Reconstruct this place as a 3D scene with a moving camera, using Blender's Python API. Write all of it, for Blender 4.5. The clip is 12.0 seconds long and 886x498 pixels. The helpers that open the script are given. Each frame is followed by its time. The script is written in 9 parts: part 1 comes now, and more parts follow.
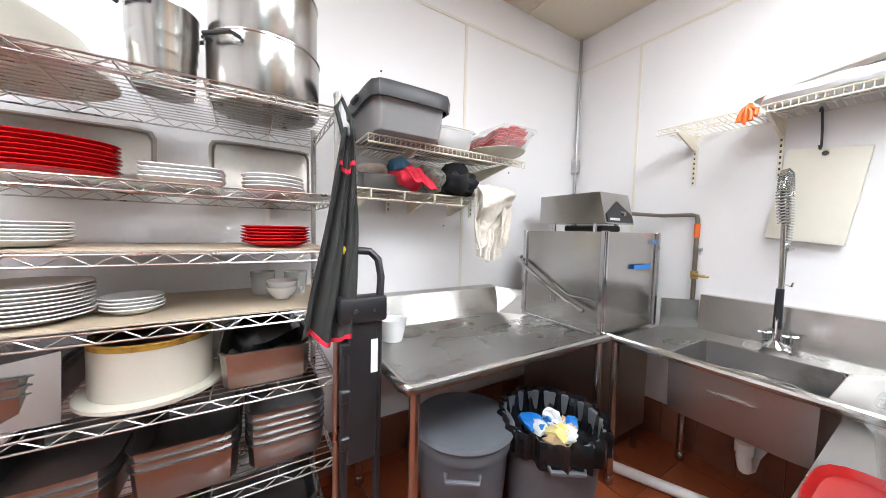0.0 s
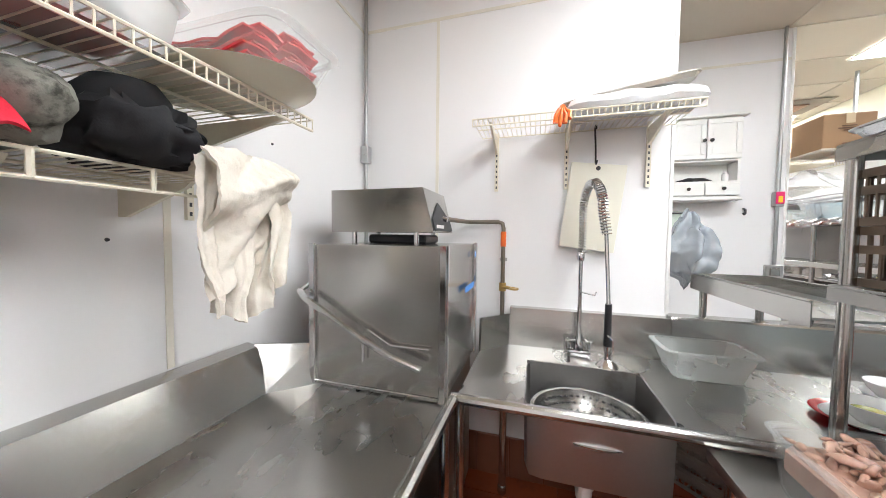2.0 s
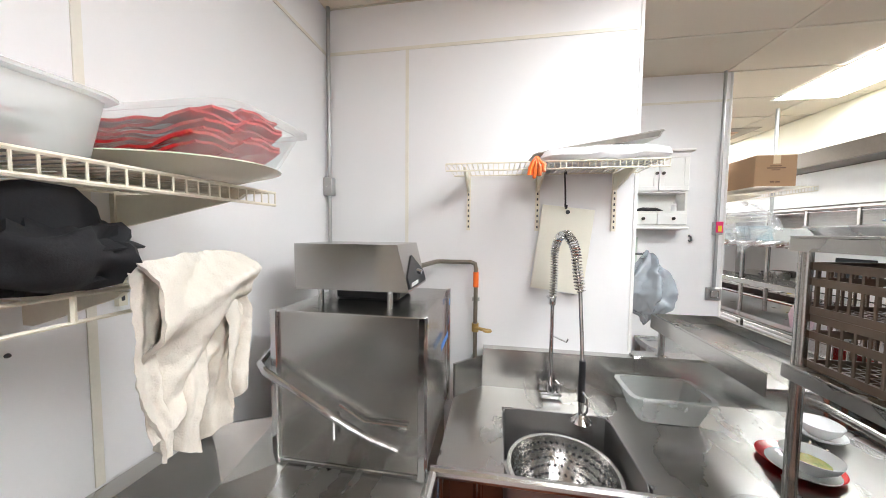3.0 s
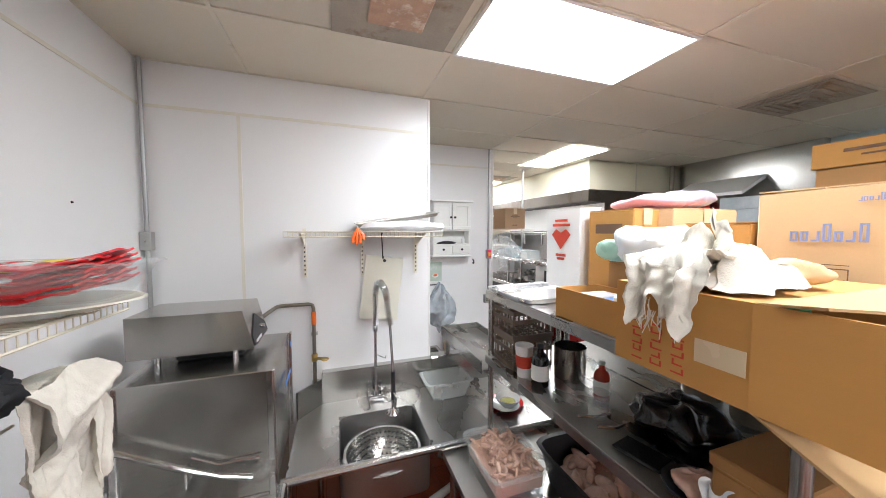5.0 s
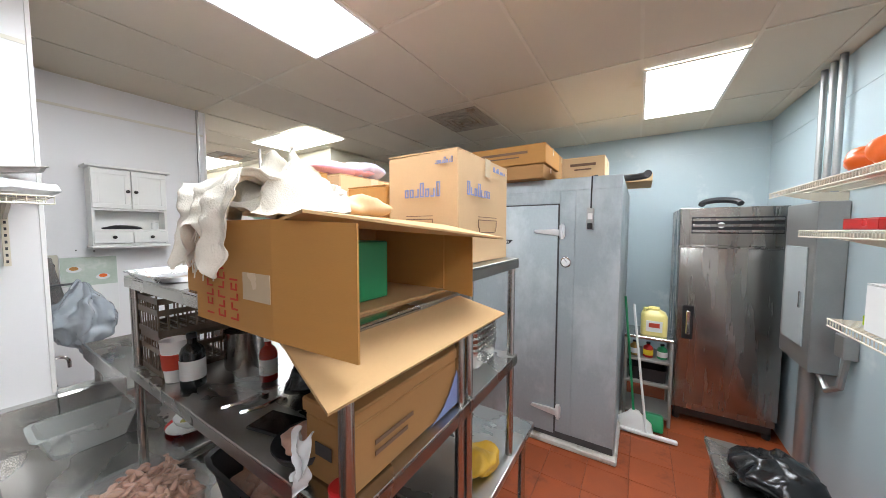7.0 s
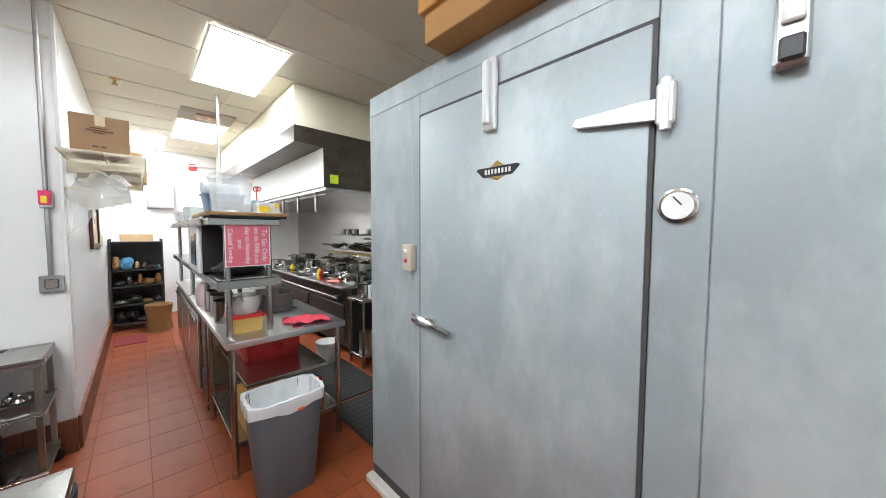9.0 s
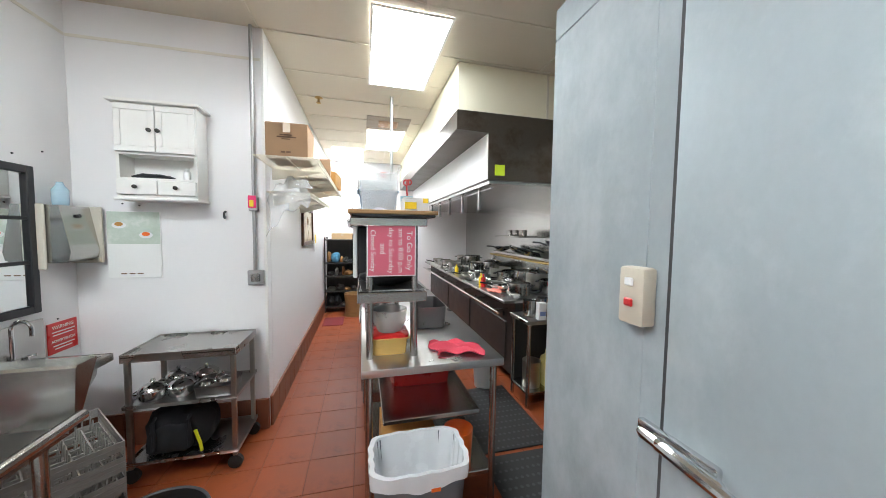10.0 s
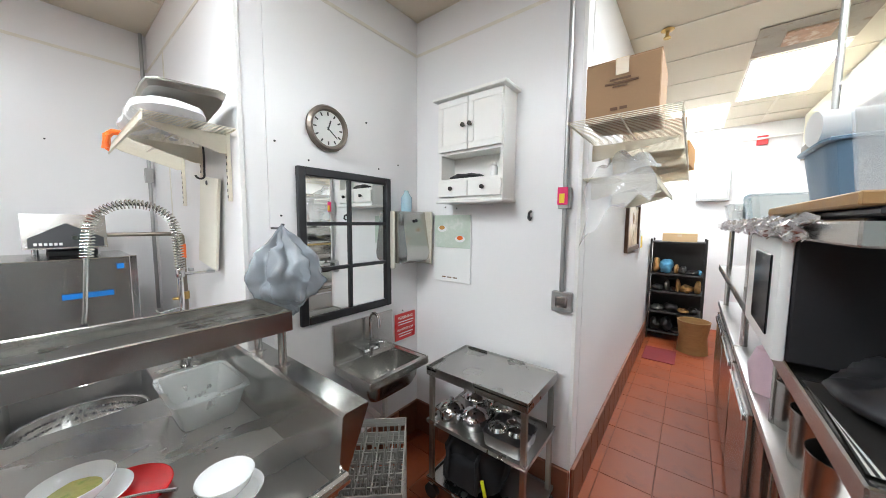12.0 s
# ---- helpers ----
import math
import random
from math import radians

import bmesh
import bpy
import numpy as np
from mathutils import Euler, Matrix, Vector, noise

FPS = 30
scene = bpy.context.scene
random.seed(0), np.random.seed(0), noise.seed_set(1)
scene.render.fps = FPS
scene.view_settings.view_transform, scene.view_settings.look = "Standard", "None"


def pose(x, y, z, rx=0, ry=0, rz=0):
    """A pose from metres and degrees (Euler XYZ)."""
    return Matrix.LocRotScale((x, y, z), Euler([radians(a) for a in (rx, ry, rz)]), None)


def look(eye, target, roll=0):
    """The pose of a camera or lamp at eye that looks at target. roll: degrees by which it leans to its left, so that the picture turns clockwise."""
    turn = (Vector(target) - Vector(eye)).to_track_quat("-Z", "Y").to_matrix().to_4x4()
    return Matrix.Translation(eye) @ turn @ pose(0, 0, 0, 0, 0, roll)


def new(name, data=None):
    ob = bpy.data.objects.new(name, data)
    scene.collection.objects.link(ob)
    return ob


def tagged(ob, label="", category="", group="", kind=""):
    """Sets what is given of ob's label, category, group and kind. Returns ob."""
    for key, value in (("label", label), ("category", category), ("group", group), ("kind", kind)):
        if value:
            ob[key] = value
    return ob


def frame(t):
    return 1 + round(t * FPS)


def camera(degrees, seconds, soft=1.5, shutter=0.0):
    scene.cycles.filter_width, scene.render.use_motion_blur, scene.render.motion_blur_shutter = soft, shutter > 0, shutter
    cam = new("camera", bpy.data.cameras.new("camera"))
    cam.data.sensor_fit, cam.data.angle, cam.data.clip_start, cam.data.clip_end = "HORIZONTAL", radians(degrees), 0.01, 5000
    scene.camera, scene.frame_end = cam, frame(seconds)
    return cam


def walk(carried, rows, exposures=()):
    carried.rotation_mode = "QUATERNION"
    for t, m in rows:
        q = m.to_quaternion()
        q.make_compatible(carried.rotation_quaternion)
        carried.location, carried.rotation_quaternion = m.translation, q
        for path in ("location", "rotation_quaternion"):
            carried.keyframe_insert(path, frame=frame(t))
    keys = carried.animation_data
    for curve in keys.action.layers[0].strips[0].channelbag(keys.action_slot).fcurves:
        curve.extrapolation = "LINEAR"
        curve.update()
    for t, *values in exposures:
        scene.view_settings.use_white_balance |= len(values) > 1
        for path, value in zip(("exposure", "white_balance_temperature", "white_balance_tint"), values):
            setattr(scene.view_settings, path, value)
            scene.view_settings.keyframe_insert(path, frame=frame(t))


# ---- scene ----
cam = camera(109.3, 12.0, soft=0.9)
PATH = [
    (0, (0.243, 0.226, 1.449), (-1.46, 1.268, 1.338), 1.4),
    (0.5, (0.033, 0.313, 1.457), (-1.411, 1.694, 1.366), 1.3),
    (1, (-0.171, 0.422, 1.485), (-1.313, 2.061, 1.401), 1.1),
    (1.5, (-0.342, 0.61, 1.49), (-1.157, 2.435, 1.409), 0.8),
    (2, (-0.456, 0.783, 1.511), (-1.025, 2.699, 1.427), 0.6),
    (2.5, (-0.506, 0.856, 1.572), (-0.958, 2.802, 1.483), 0.5),
    (2.7, (-0.54, 0.867, 1.648), (-0.937, 2.824, 1.546), 0.5),
    (4.3, (-0.513, 0.431, 2.152), (-0.395, 2.424, 2.032), -0.0),
    (4.5, (-0.51, 0.382, 2.136), (-0.245, 2.361, 2.026), -0.1),
    (5, (-0.484, 0.297, 2.116), (0.158, 2.188, 2.006), -0.0),
    (5.5, (-0.42, 0.203, 2.083), (0.559, 1.944, 1.971), 0.0),
    (6, (-0.341, 0.146, 2.043), (0.951, 1.669, 1.934), 0.0),
    (6.5, (-0.238, 0.124, 2.01), (1.291, 1.408, 1.898), 0.1),
    (7, (-0.052, 0.133, 1.967), (1.64, 1.192, 1.848), 0.1),
    (7.2, (0.053, 0.127, 1.941), (1.79, 1.111, 1.821), 0.0),
    (8.8, (1.726, 0.375, 1.664), (3.248, 1.666, 1.532), -0.5),
    (9, (1.82, 0.509, 1.615), (3.21, 1.944, 1.507), 0.2),
    (9.5, (2.07, 0.902, 1.586), (2.998, 2.671, 1.482), 0.4),
    (10, (2.196, 1.203, 1.631), (2.69, 3.138, 1.517), 0.7),
    (10.5, (2.148, 1.608, 1.659), (2.41, 3.587, 1.537), 0.6),
    (11, (2.028, 1.92, 1.651), (1.805, 3.903, 1.511), 0.5),
    (11.5, (1.963, 2.07, 1.673), (1.042, 3.838, 1.513), 0.4),
    (12, (1.933, 2.166, 1.689), (0.697, 3.729, 1.522), 0.4),
]
walk(cam, [(t, look(e, g, r)) for t, e, g, r in PATH], [(0.0, 0.28, 6050, 9), (2.5, 0.16, 6230, 8), (4.5, -0.12, 6180, 9), (5.5, -0.28, 6080, 9), (7.0, -0.38, 6060, 8), (9.0, 0.0, 6050, 5), (9.5, -0.08, 6050, 5), (10.5, 0.05, 6000, 5), (12.0, -0.05, 6050, 6)])

# ---- light and exposure ----
world = bpy.data.worlds.new("world")
world.use_nodes = True
world.node_tree.nodes["Background"].inputs[0].default_value = (0.9, 0.95, 1.0, 1)
world.node_tree.nodes["Background"].inputs[1].default_value = 0.3
scene.world = world
LAMP_STRENGTH = 28.0
LAMP_COLOUR = (0.985, 0.99, 1.0)


# ---- mesh helpers ----
def box(bm, x0, x1, y0, y1, z0, z1, bevel=0.0, seg=1, turn=None):
    m = Matrix.Translation(((x0 + x1) / 2, (y0 + y1) / 2, (z0 + z1) / 2))
    if turn:
        m = m @ Euler([radians(a) for a in turn]).to_matrix().to_4x4()
    m = m @ Matrix.Diagonal((abs(x1 - x0), abs(y1 - y0), abs(z1 - z0), 1))
    vs = bmesh.ops.create_cube(bm, size=1, matrix=m)["verts"]
    if bevel > 0:
        es = list({e for v in vs for e in v.link_edges})
        bmesh.ops.bevel(bm, geom=es, offset=bevel, segments=seg, profile=0.5, affect="EDGES")
    return vs


def cyl(bm, p0, p1, r0, r1=None, seg=12, caps=True):
    p0, p1 = Vector(p0), Vector(p1)
    r1 = r0 if r1 is None else r1
    d = p1 - p0
    q = d.to_track_quat("Z", "Y").to_matrix()
    rings = []
    for p, r in ((p0, r0), (p1, r1)):
        rings.append([bm.verts.new(p + q @ Vector((r * math.cos(2 * math.pi * i / seg), r * math.sin(2 * math.pi * i / seg), 0))) for i in range(seg)])
    for i in range(seg):
        bm.faces.new((rings[0][i], rings[0][(i + 1) % seg], rings[1][(i + 1) % seg], rings[1][i]))
    if caps:
        bm.faces.new(rings[0][::-1])
        bm.faces.new(rings[1])


def tube(bm, pts, r, seg=8, closed=False):
    pts = [Vector(p) for p in pts]
    n = len(pts)
    rings, up = [], None
    for i, p in enumerate(pts):
        a = pts[(i - 1) % n] if closed or i > 0 else p
        b = pts[(i + 1) % n] if closed or i < n - 1 else p
        d = (b - a).normalized()
        if up is None:
            up = Vector((0, 0, 1)) if abs(d.z) < 0.9 else Vector((1, 0, 0))
        side = d.cross(up).normalized()
        up = side.cross(d).normalized()
        rr = r[i] if isinstance(r, (list, tuple)) else r
        rings.append([bm.verts.new(p + rr * (math.cos(2 * math.pi * k / seg) * side + math.sin(2 * math.pi * k / seg) * up)) for k in range(seg)])
    for i in range(n if closed else n - 1):
        a, b = rings[i], rings[(i + 1) % n]
        for k in range(seg):
            bm.faces.new((a[k], a[(k + 1) % seg], b[(k + 1) % seg], b[k]))
    if not closed:
        bm.faces.new(rings[0][::-1])
        bm.faces.new(rings[-1])


def arc(c, r, a0, a1, n, u=(1, 0, 0), v=(0, 0, 1)):
    u, v, c = Vector(u), Vector(v), Vector(c)
    return [c + r * (math.cos(radians(a0 + (a1 - a0) * i / n)) * u + math.sin(radians(a0 + (a1 - a0) * i / n)) * v) for i in range(n + 1)]


def lathe(bm, prof, c=(0, 0, 0), seg=24, sx=1.0, sy=1.0, power=2.0):
    """Turned shape from (radius, height) pairs; power above 2 squares the plan off."""
    rings = []
    for r, z in prof:
        ring = []
        for i in range(seg):
            a = 2 * math.pi * i / seg
            k = 1 / (abs(math.cos(a)) ** power + abs(math.sin(a)) ** power) ** (1 / power)
            ring.append(bm.verts.new((c[0] + sx * r * k * math.cos(a), c[1] + sy * r * k * math.sin(a), c[2] + z)))
        rings.append(ring)
    for a, b in zip(rings, rings[1:]):
        for i in range(seg):
            bm.faces.new((a[i], a[(i + 1) % seg], b[(i + 1) % seg], b[i]))
    (r0, z0), (r1, z1) = prof[0], prof[-1]
    if min(r0, r1) > 1e-4 and abs(r0 - r1) < 0.12 * r0 and abs(z0 - z1) < 0.12 * r0:
        for i in range(seg):
            bm.faces.new((rings[-1][i], rings[-1][(i + 1) % seg], rings[0][(i + 1) % seg], rings[0][i]))
        return
    for ring, flip in ((rings[0], True), (rings[-1], False)):
        if (Vector(ring[0].co) - Vector(ring[seg // 2].co)).length > 1e-4:
            bm.faces.new(ring[::-1] if flip else ring)


def prism(bm, outline, z0, z1):
    """A flat outline of (x, y), counterclockwise, raised from z0 to z1."""
    lo = [bm.verts.new((x, y, z0)) for x, y in outline]
    hi = [bm.verts.new((x, y, z1)) for x, y in outline]
    bm.faces.new(lo[::-1])
    bm.faces.new(hi)
    n = len(outline)
    for i in range(n):
        bm.faces.new((lo[i], lo[(i + 1) % n], hi[(i + 1) % n], hi[i]))


def extrude_profile(bm, outline, axis, a0, a1):
    """An outline in the two other axes, drawn out along axis from a0 to a1."""
    def at(p, a):
        return (a, p[0], p[1]) if axis == "x" else (p[0], a, p[1])
    lo = [bm.verts.new(at(p, a0)) for p in outline]
    hi = [bm.verts.new(at(p, a1)) for p in outline]
    n = len(outline)
    bm.faces.new(lo[::-1])
    bm.faces.new(hi)
    for i in range(n):
        bm.faces.new((lo[i], lo[(i + 1) % n], hi[(i + 1) % n], hi[i]))


def sheet(bm, f, nu, nv, thick=0.0):
    """A surface from f(u, v), u and v from 0 to 1, with a thickness."""
    g = [[bm.verts.new(f(i / nu, j / nv)) for j in range(nv + 1)] for i in range(nu + 1)]
    faces = [bm.faces.new((g[i][j], g[i + 1][j], g[i + 1][j + 1], g[i][j + 1])) for i in range(nu) for j in range(nv)]
    if thick:
        bmesh.ops.recalc_face_normals(bm, faces=faces)
        bmesh.ops.solidify(bm, geom=faces, thickness=thick)


def rough_up(bm, amount, scale=6.0, seed=0.0):
    for v in bm.verts:
        v.co += amount * noise.noise_vector(v.co * scale + Vector((seed, seed * 1.7, seed * 0.3)))


def mesh_of(name, bm, mat, smooth=35):
    bmesh.ops.recalc_face_normals(bm, faces=bm.faces)
    me = bpy.data.meshes.new(name)
    bm.to_mesh(me)
    bm.free()
    me.materials.append(mat)
    if smooth:
        me.shade_smooth()
        me.set_sharp_from_angle(angle=radians(smooth))
    return me


def thing(name, loc, label, category, group="", kind=""):
    ob = new(name)
    ob.location = loc
    ob.empty_display_size = 0.05
    return tagged(ob, label, category, group, kind)


def part(name, bm, mat, parent, label="", smooth=35):
    ob = new(name, mesh_of(name, bm, mat, smooth))
    ob.parent = parent
    if parent.type == "EMPTY":
        ob.matrix_parent_inverse = Matrix.Translation(parent.location).inverted()
    elif parent.parent is None:
        ob.matrix_parent_inverse = Matrix.Translation(parent.location).inverted()
    return tagged(ob, label)


def solid(name, bm, mat, label="", category="", group="", kind="", smooth=35):
    """A thing of one mesh, with its origin at its base."""
    xs, ys, zs = zip(*[v.co for v in bm.verts])
    o = Vector(((min(xs) + max(xs)) / 2, (min(ys) + max(ys)) / 2, min(zs)))
    for v in bm.verts:
        v.co -= o
    ob = new(name, mesh_of(name, bm, mat, smooth))
    ob.location = o
    return tagged(ob, label, category, group, kind)


def B():
    return bmesh.new()


def quick(fn, *a, **k):
    bm = bmesh.new()
    fn(bm, *a, **k)
    return bm


def slab_with_hole(bm, x0, x1, y0, y1, hx0, hx1, hy0, hy1, z0, z1):
    """One flat slab with a rectangular opening through it."""
    outer = [(x0, y0), (x1, y0), (x1, y1), (x0, y1)]
    inner = [(hx0, hy0), (hx1, hy0), (hx1, hy1), (hx0, hy1)]
    v = {(k, z): [bm.verts.new((x, y, z)) for x, y in pts] for k, pts in (("o", outer), ("i", inner)) for z in (z0, z1)}
    for i in range(4):
        j = (i + 1) % 4
        bm.faces.new((v["o", z1][i], v["o", z1][j], v["i", z1][j], v["i", z1][i]))
        bm.faces.new((v["i", z0][i], v["i", z0][j], v["o", z0][j], v["o", z0][i]))
        bm.faces.new((v["o", z0][i], v["o", z0][j], v["o", z1][j], v["o", z1][i]))
        bm.faces.new((v["i", z1][i], v["i", z1][j], v["i", z0][j], v["i", z0][i]))


# ---- materials ----
def material(name, colour, rough=0.5, metal=0.0, var=0.12, scale=8.0, fine=120.0, bump=0.15, tint=None, stain=None, stain_at=0.62, stain_scale=2.0, stretch=(1, 1, 1), rough_var=0.12, per_piece=0.0, alpha=1.0, transmission=0.0, coat=0.0, emission=0.0, spec=0.5):
    m = bpy.data.materials.new(name)
    m.use_nodes = True
    nt = m.node_tree
    bs = nt.nodes["Principled BSDF"]
    N, L = nt.nodes.new, nt.links.new
    tc = N("ShaderNodeTexCoord")
    mp = N("ShaderNodeMapping")
    mp.inputs["Scale"].default_value = stretch
    L(tc.outputs["Object"], mp.inputs[0])
    n1, n2 = N("ShaderNodeTexNoise"), N("ShaderNodeTexNoise")
    n1.inputs["Scale"].default_value, n1.inputs["Detail"].default_value = scale, 5
    n2.inputs["Scale"].default_value, n2.inputs["Detail"].default_value = fine, 3
    L(mp.outputs[0], n1.inputs["Vector"])
    L(mp.outputs[0], n2.inputs["Vector"])
    dark = tuple(c * (1 - var) for c in colour)
    light = tint if tint else tuple(min(1, c * (1 + var)) for c in colour)
    mix = N("ShaderNodeMix")
    mix.data_type = "RGBA"
    mix.inputs[6].default_value, mix.inputs[7].default_value = (*dark, 1), (*light, 1)
    add = N("ShaderNodeMath")
    add.operation = "MULTIPLY_ADD"
    add.inputs[1].default_value, add.inputs[2].default_value = 0.35, -0.17
    L(n2.outputs[0], add.inputs[0])
    add2 = N("ShaderNodeMath")
    add2.operation = "ADD"
    L(n1.outputs[0], add2.inputs[0])
    L(add.outputs[0], add2.inputs[1])
    L(add2.outputs[0], mix.inputs[0])
    out = mix.outputs[2]
    if stain:
        n3 = N("ShaderNodeTexNoise")
        n3.inputs["Scale"].default_value, n3.inputs["Detail"].default_value = stain_scale, 8
        n3.inputs["Roughness"].default_value = 0.65
        L(mp.outputs[0], n3.inputs["Vector"])
        rp = N("ShaderNodeMapRange")
        rp.inputs[1].default_value, rp.inputs[2].default_value = stain_at, stain_at + 0.16
        L(n3.outputs[0], rp.inputs[0])
        mx = N("ShaderNodeMix")
        mx.data_type = "RGBA"
        mx.inputs[7].default_value = (*stain, 1)
        L(rp.outputs[0], mx.inputs[0])
        L(out, mx.inputs[6])
        out = mx.outputs[2]
    if per_piece:
        oi = N("ShaderNodeObjectInfo")
        geo = N("ShaderNodeNewGeometry")
        sm = N("ShaderNodeMath")
        sm.operation = "ADD"
        L(oi.outputs["Random"], sm.inputs[0])
        L(geo.outputs["Random Per Island"], sm.inputs[1])
        fr = N("ShaderNodeMath")
        fr.operation = "FRACT"
        L(sm.outputs[0], fr.inputs[0])
        mr = N("ShaderNodeMapRange")
        mr.inputs[3].default_value, mr.inputs[4].default_value = 1 - per_piece, 1 + per_piece
        L(fr.outputs[0], mr.inputs[0])
        hv = N("ShaderNodeHueSaturation")
        L(mr.outputs[0], hv.inputs["Value"])
        L(out, hv.inputs["Color"])
        out = hv.outputs[0]
    L(out, bs.inputs["Base Color"])
    rr = N("ShaderNodeMapRange")
    rr.inputs[3].default_value, rr.inputs[4].default_value = max(0.02, rough - rough_var), min(1, rough + rough_var)
    L(n1.outputs[0], rr.inputs[0])
    L(rr.outputs[0], bs.inputs["Roughness"])
    if bump:
        bp = N("ShaderNodeBump")
        bp.inputs["Strength"].default_value, bp.inputs["Distance"].default_value = bump, 0.004
        L(add2.outputs[0], bp.inputs["Height"])
        L(bp.outputs[0], bs.inputs["Normal"])
    bs.inputs["Metallic"].default_value = metal
    bs.inputs["Alpha"].default_value = alpha
    bs.inputs["Transmission Weight"].default_value = transmission
    bs.inputs["Coat Weight"].default_value = coat
    bs.inputs["Specular IOR Level"].default_value = spec
    if emission:
        bs.inputs["Emission Color"].default_value = (*LAMP_COLOUR, 1)
        bs.inputs["Emission Strength"].default_value = emission
    return m


STEEL = material("brushed_steel", (0.50, 0.49, 0.465), 0.24, 1.0, 0.08, 3.0, 60, 0.0, stretch=(2, 2, 0.5), rough_var=0.06)
STEEL_TOP = material("worn_steel_top", (0.43, 0.42, 0.40), 0.28, 1.0, 0.10, 2.5, 90, 0.0, stretch=(2, 1, 1), rough_var=0.07)
STEEL_DIRTY = material("greasy_steel", (0.42, 0.40, 0.36), 0.36, 1.0, 0.2, 4.0, 70, 0.08, stain=(0.20, 0.15, 0.09), stain_at=0.6)
# much darker brown than STEEL_DIRTY, with still darker blotches at random
HOOD_STEEL = material("dark_brown_hood_steel", (0.13, 0.11, 0.09), 0.36, 0.9, 0.25, 2.0, 50, 0.05, stain=(0.07, 0.045, 0.03), stain_at=0.5, stain_scale=1.5)
DULL_STEEL = material("dull_sink_steel", (0.36, 0.35, 0.34), 0.42, 1.0, 0.12, 4.0, 80, 0.02, stain=(0.22, 0.2, 0.17), stain_at=0.6, stain_scale=3)
CHROME = material("chrome", (0.66, 0.66, 0.66), 0.12, 1.0, 0.05, 6, 80, 0.02, rough_var=0.05)
WIRE = material("chrome_wire", (0.50, 0.48, 0.45), 0.3, 1.0, 0.15, 12, 90, 0.05, stain=(0.25, 0.18, 0.10), stain_at=0.62, stain_scale=9)
WHITE_WIRE = material("cream_coated_wire", (0.74, 0.69, 0.56), 0.45, 0, 0.1, 10, 90, 0.05, stain=(0.45, 0.34, 0.18), stain_at=0.66, stain_scale=8)
WALL = material("white_wall_panel", (0.80, 0.79, 0.785), 0.32, 0, 0.025, 1.3, 160, 0.06, stain=(0.66, 0.62, 0.55), stain_at=0.66, stain_scale=1.6, rough_var=0.08)
BLUE_WALL = material("pale_blue_wall_panel", (0.426, 0.508, 0.533), 0.38, 0, 0.04, 1.3, 150, 0.06, stain=(0.66, 0.70, 0.68), stain_at=0.6, stain_scale=1.8)
SEAM = material("yellowed_seam", (0.74, 0.705, 0.615), 0.5, 0, 0.1, 9, 90, 0.05)
TRIM_WHITE = material("white_vinyl_trim", (0.80, 0.79, 0.76), 0.35, 0, 0.04, 6, 90, 0.03)
CEIL = material("ceiling_tile", (0.65, 0.595, 0.485), 0.8, 0, 0.06, 1.2, 220, 0.3, stain=(0.55, 0.44, 0.27), stain_at=0.63, stain_scale=0.9, per_piece=0.05)
GRID_MAT = material("ceiling_grid_metal", (0.66, 0.61, 0.50), 0.5, 0.0, 0.12, 5, 80, 0.05, stain=(0.35, 0.24, 0.12), stain_at=0.62, stain_scale=4)
VENT_MAT = material("dusty_vent", (0.36, 0.32, 0.26), 0.75, 0, 0.25, 5, 80, 0.2, stain=(0.22, 0.14, 0.08), stain_at=0.55, stain_scale=6)
RUST = material("rusty_vent_plate", (0.50, 0.33, 0.23), 0.8, 0, 0.3, 14, 120, 0.3, stain=(0.75, 0.68, 0.58), stain_at=0.52, stain_scale=12)
DIFFUSER = material("light_diffuser", (0.9, 0.9, 0.88), 0.5, 0, 0.01, 5, 80, 0, emission=LAMP_STRENGTH)
COOLER = material("galvanised_cooler_skin", (0.35, 0.395, 0.41), 0.56, 0.35, 0.16, 2.2, 45, 0.04, stain=(0.47, 0.515, 0.53), stain_at=0.46, stain_scale=1.7, stretch=(1, 1.3, 0.8), rough_var=0.18)
DARK_GASKET = material("dark_gasket", (0.05, 0.05, 0.05), 0.6, 0, 0.2, 20, 90, 0.05)
BLACK = material("black_plastic", (0.018, 0.018, 0.02), 0.42, 0, 0.25, 12, 120, 0.08)
BLACK_GLOSS = material("glossy_black", (0.01, 0.01, 0.011), 0.12, 0, 0.2, 6, 90, 0.01)
RUBBER = material("black_rubber_mat", (0.022, 0.021, 0.02), 0.7, 0, 0.3, 12, 90, 0.2)
GREY_BIN = material("grey_bin_plastic", (0.13, 0.14, 0.155), 0.5, 0, 0.1, 10, 110, 0.1, stain=(0.22, 0.22, 0.22), stain_at=0.64, stain_scale=7)
GREY_TUB = material("grey_bus_tub", (0.27, 0.27, 0.27), 0.45, 0, 0.1, 8, 110, 0.08, stain=(0.38, 0.37, 0.36), stain_at=0.6, stain_scale=6)
CARD = material("brown_cardboard", (0.50, 0.25, 0.065), 0.8, 0, 0.08, 5, 140, 0.12, stretch=(1, 1, 6))
CARD_LIGHT = material("tan_cardboard", (0.61, 0.42, 0.23), 0.8, 0, 0.08, 5, 140, 0.12)
CARD_DARK = material("deep_brown_cardboard", (0.38, 0.20, 0.07), 0.8, 0, 0.1, 5, 140, 0.12)
CARD_IN = material("pale_cardboard_liner", (0.46, 0.29, 0.13), 0.8, 0, 0.06, 6, 140, 0.1)
CARD_WHITE = material("white_printed_carton", (0.78, 0.77, 0.75), 0.55, 0, 0.04, 6, 120, 0.05)
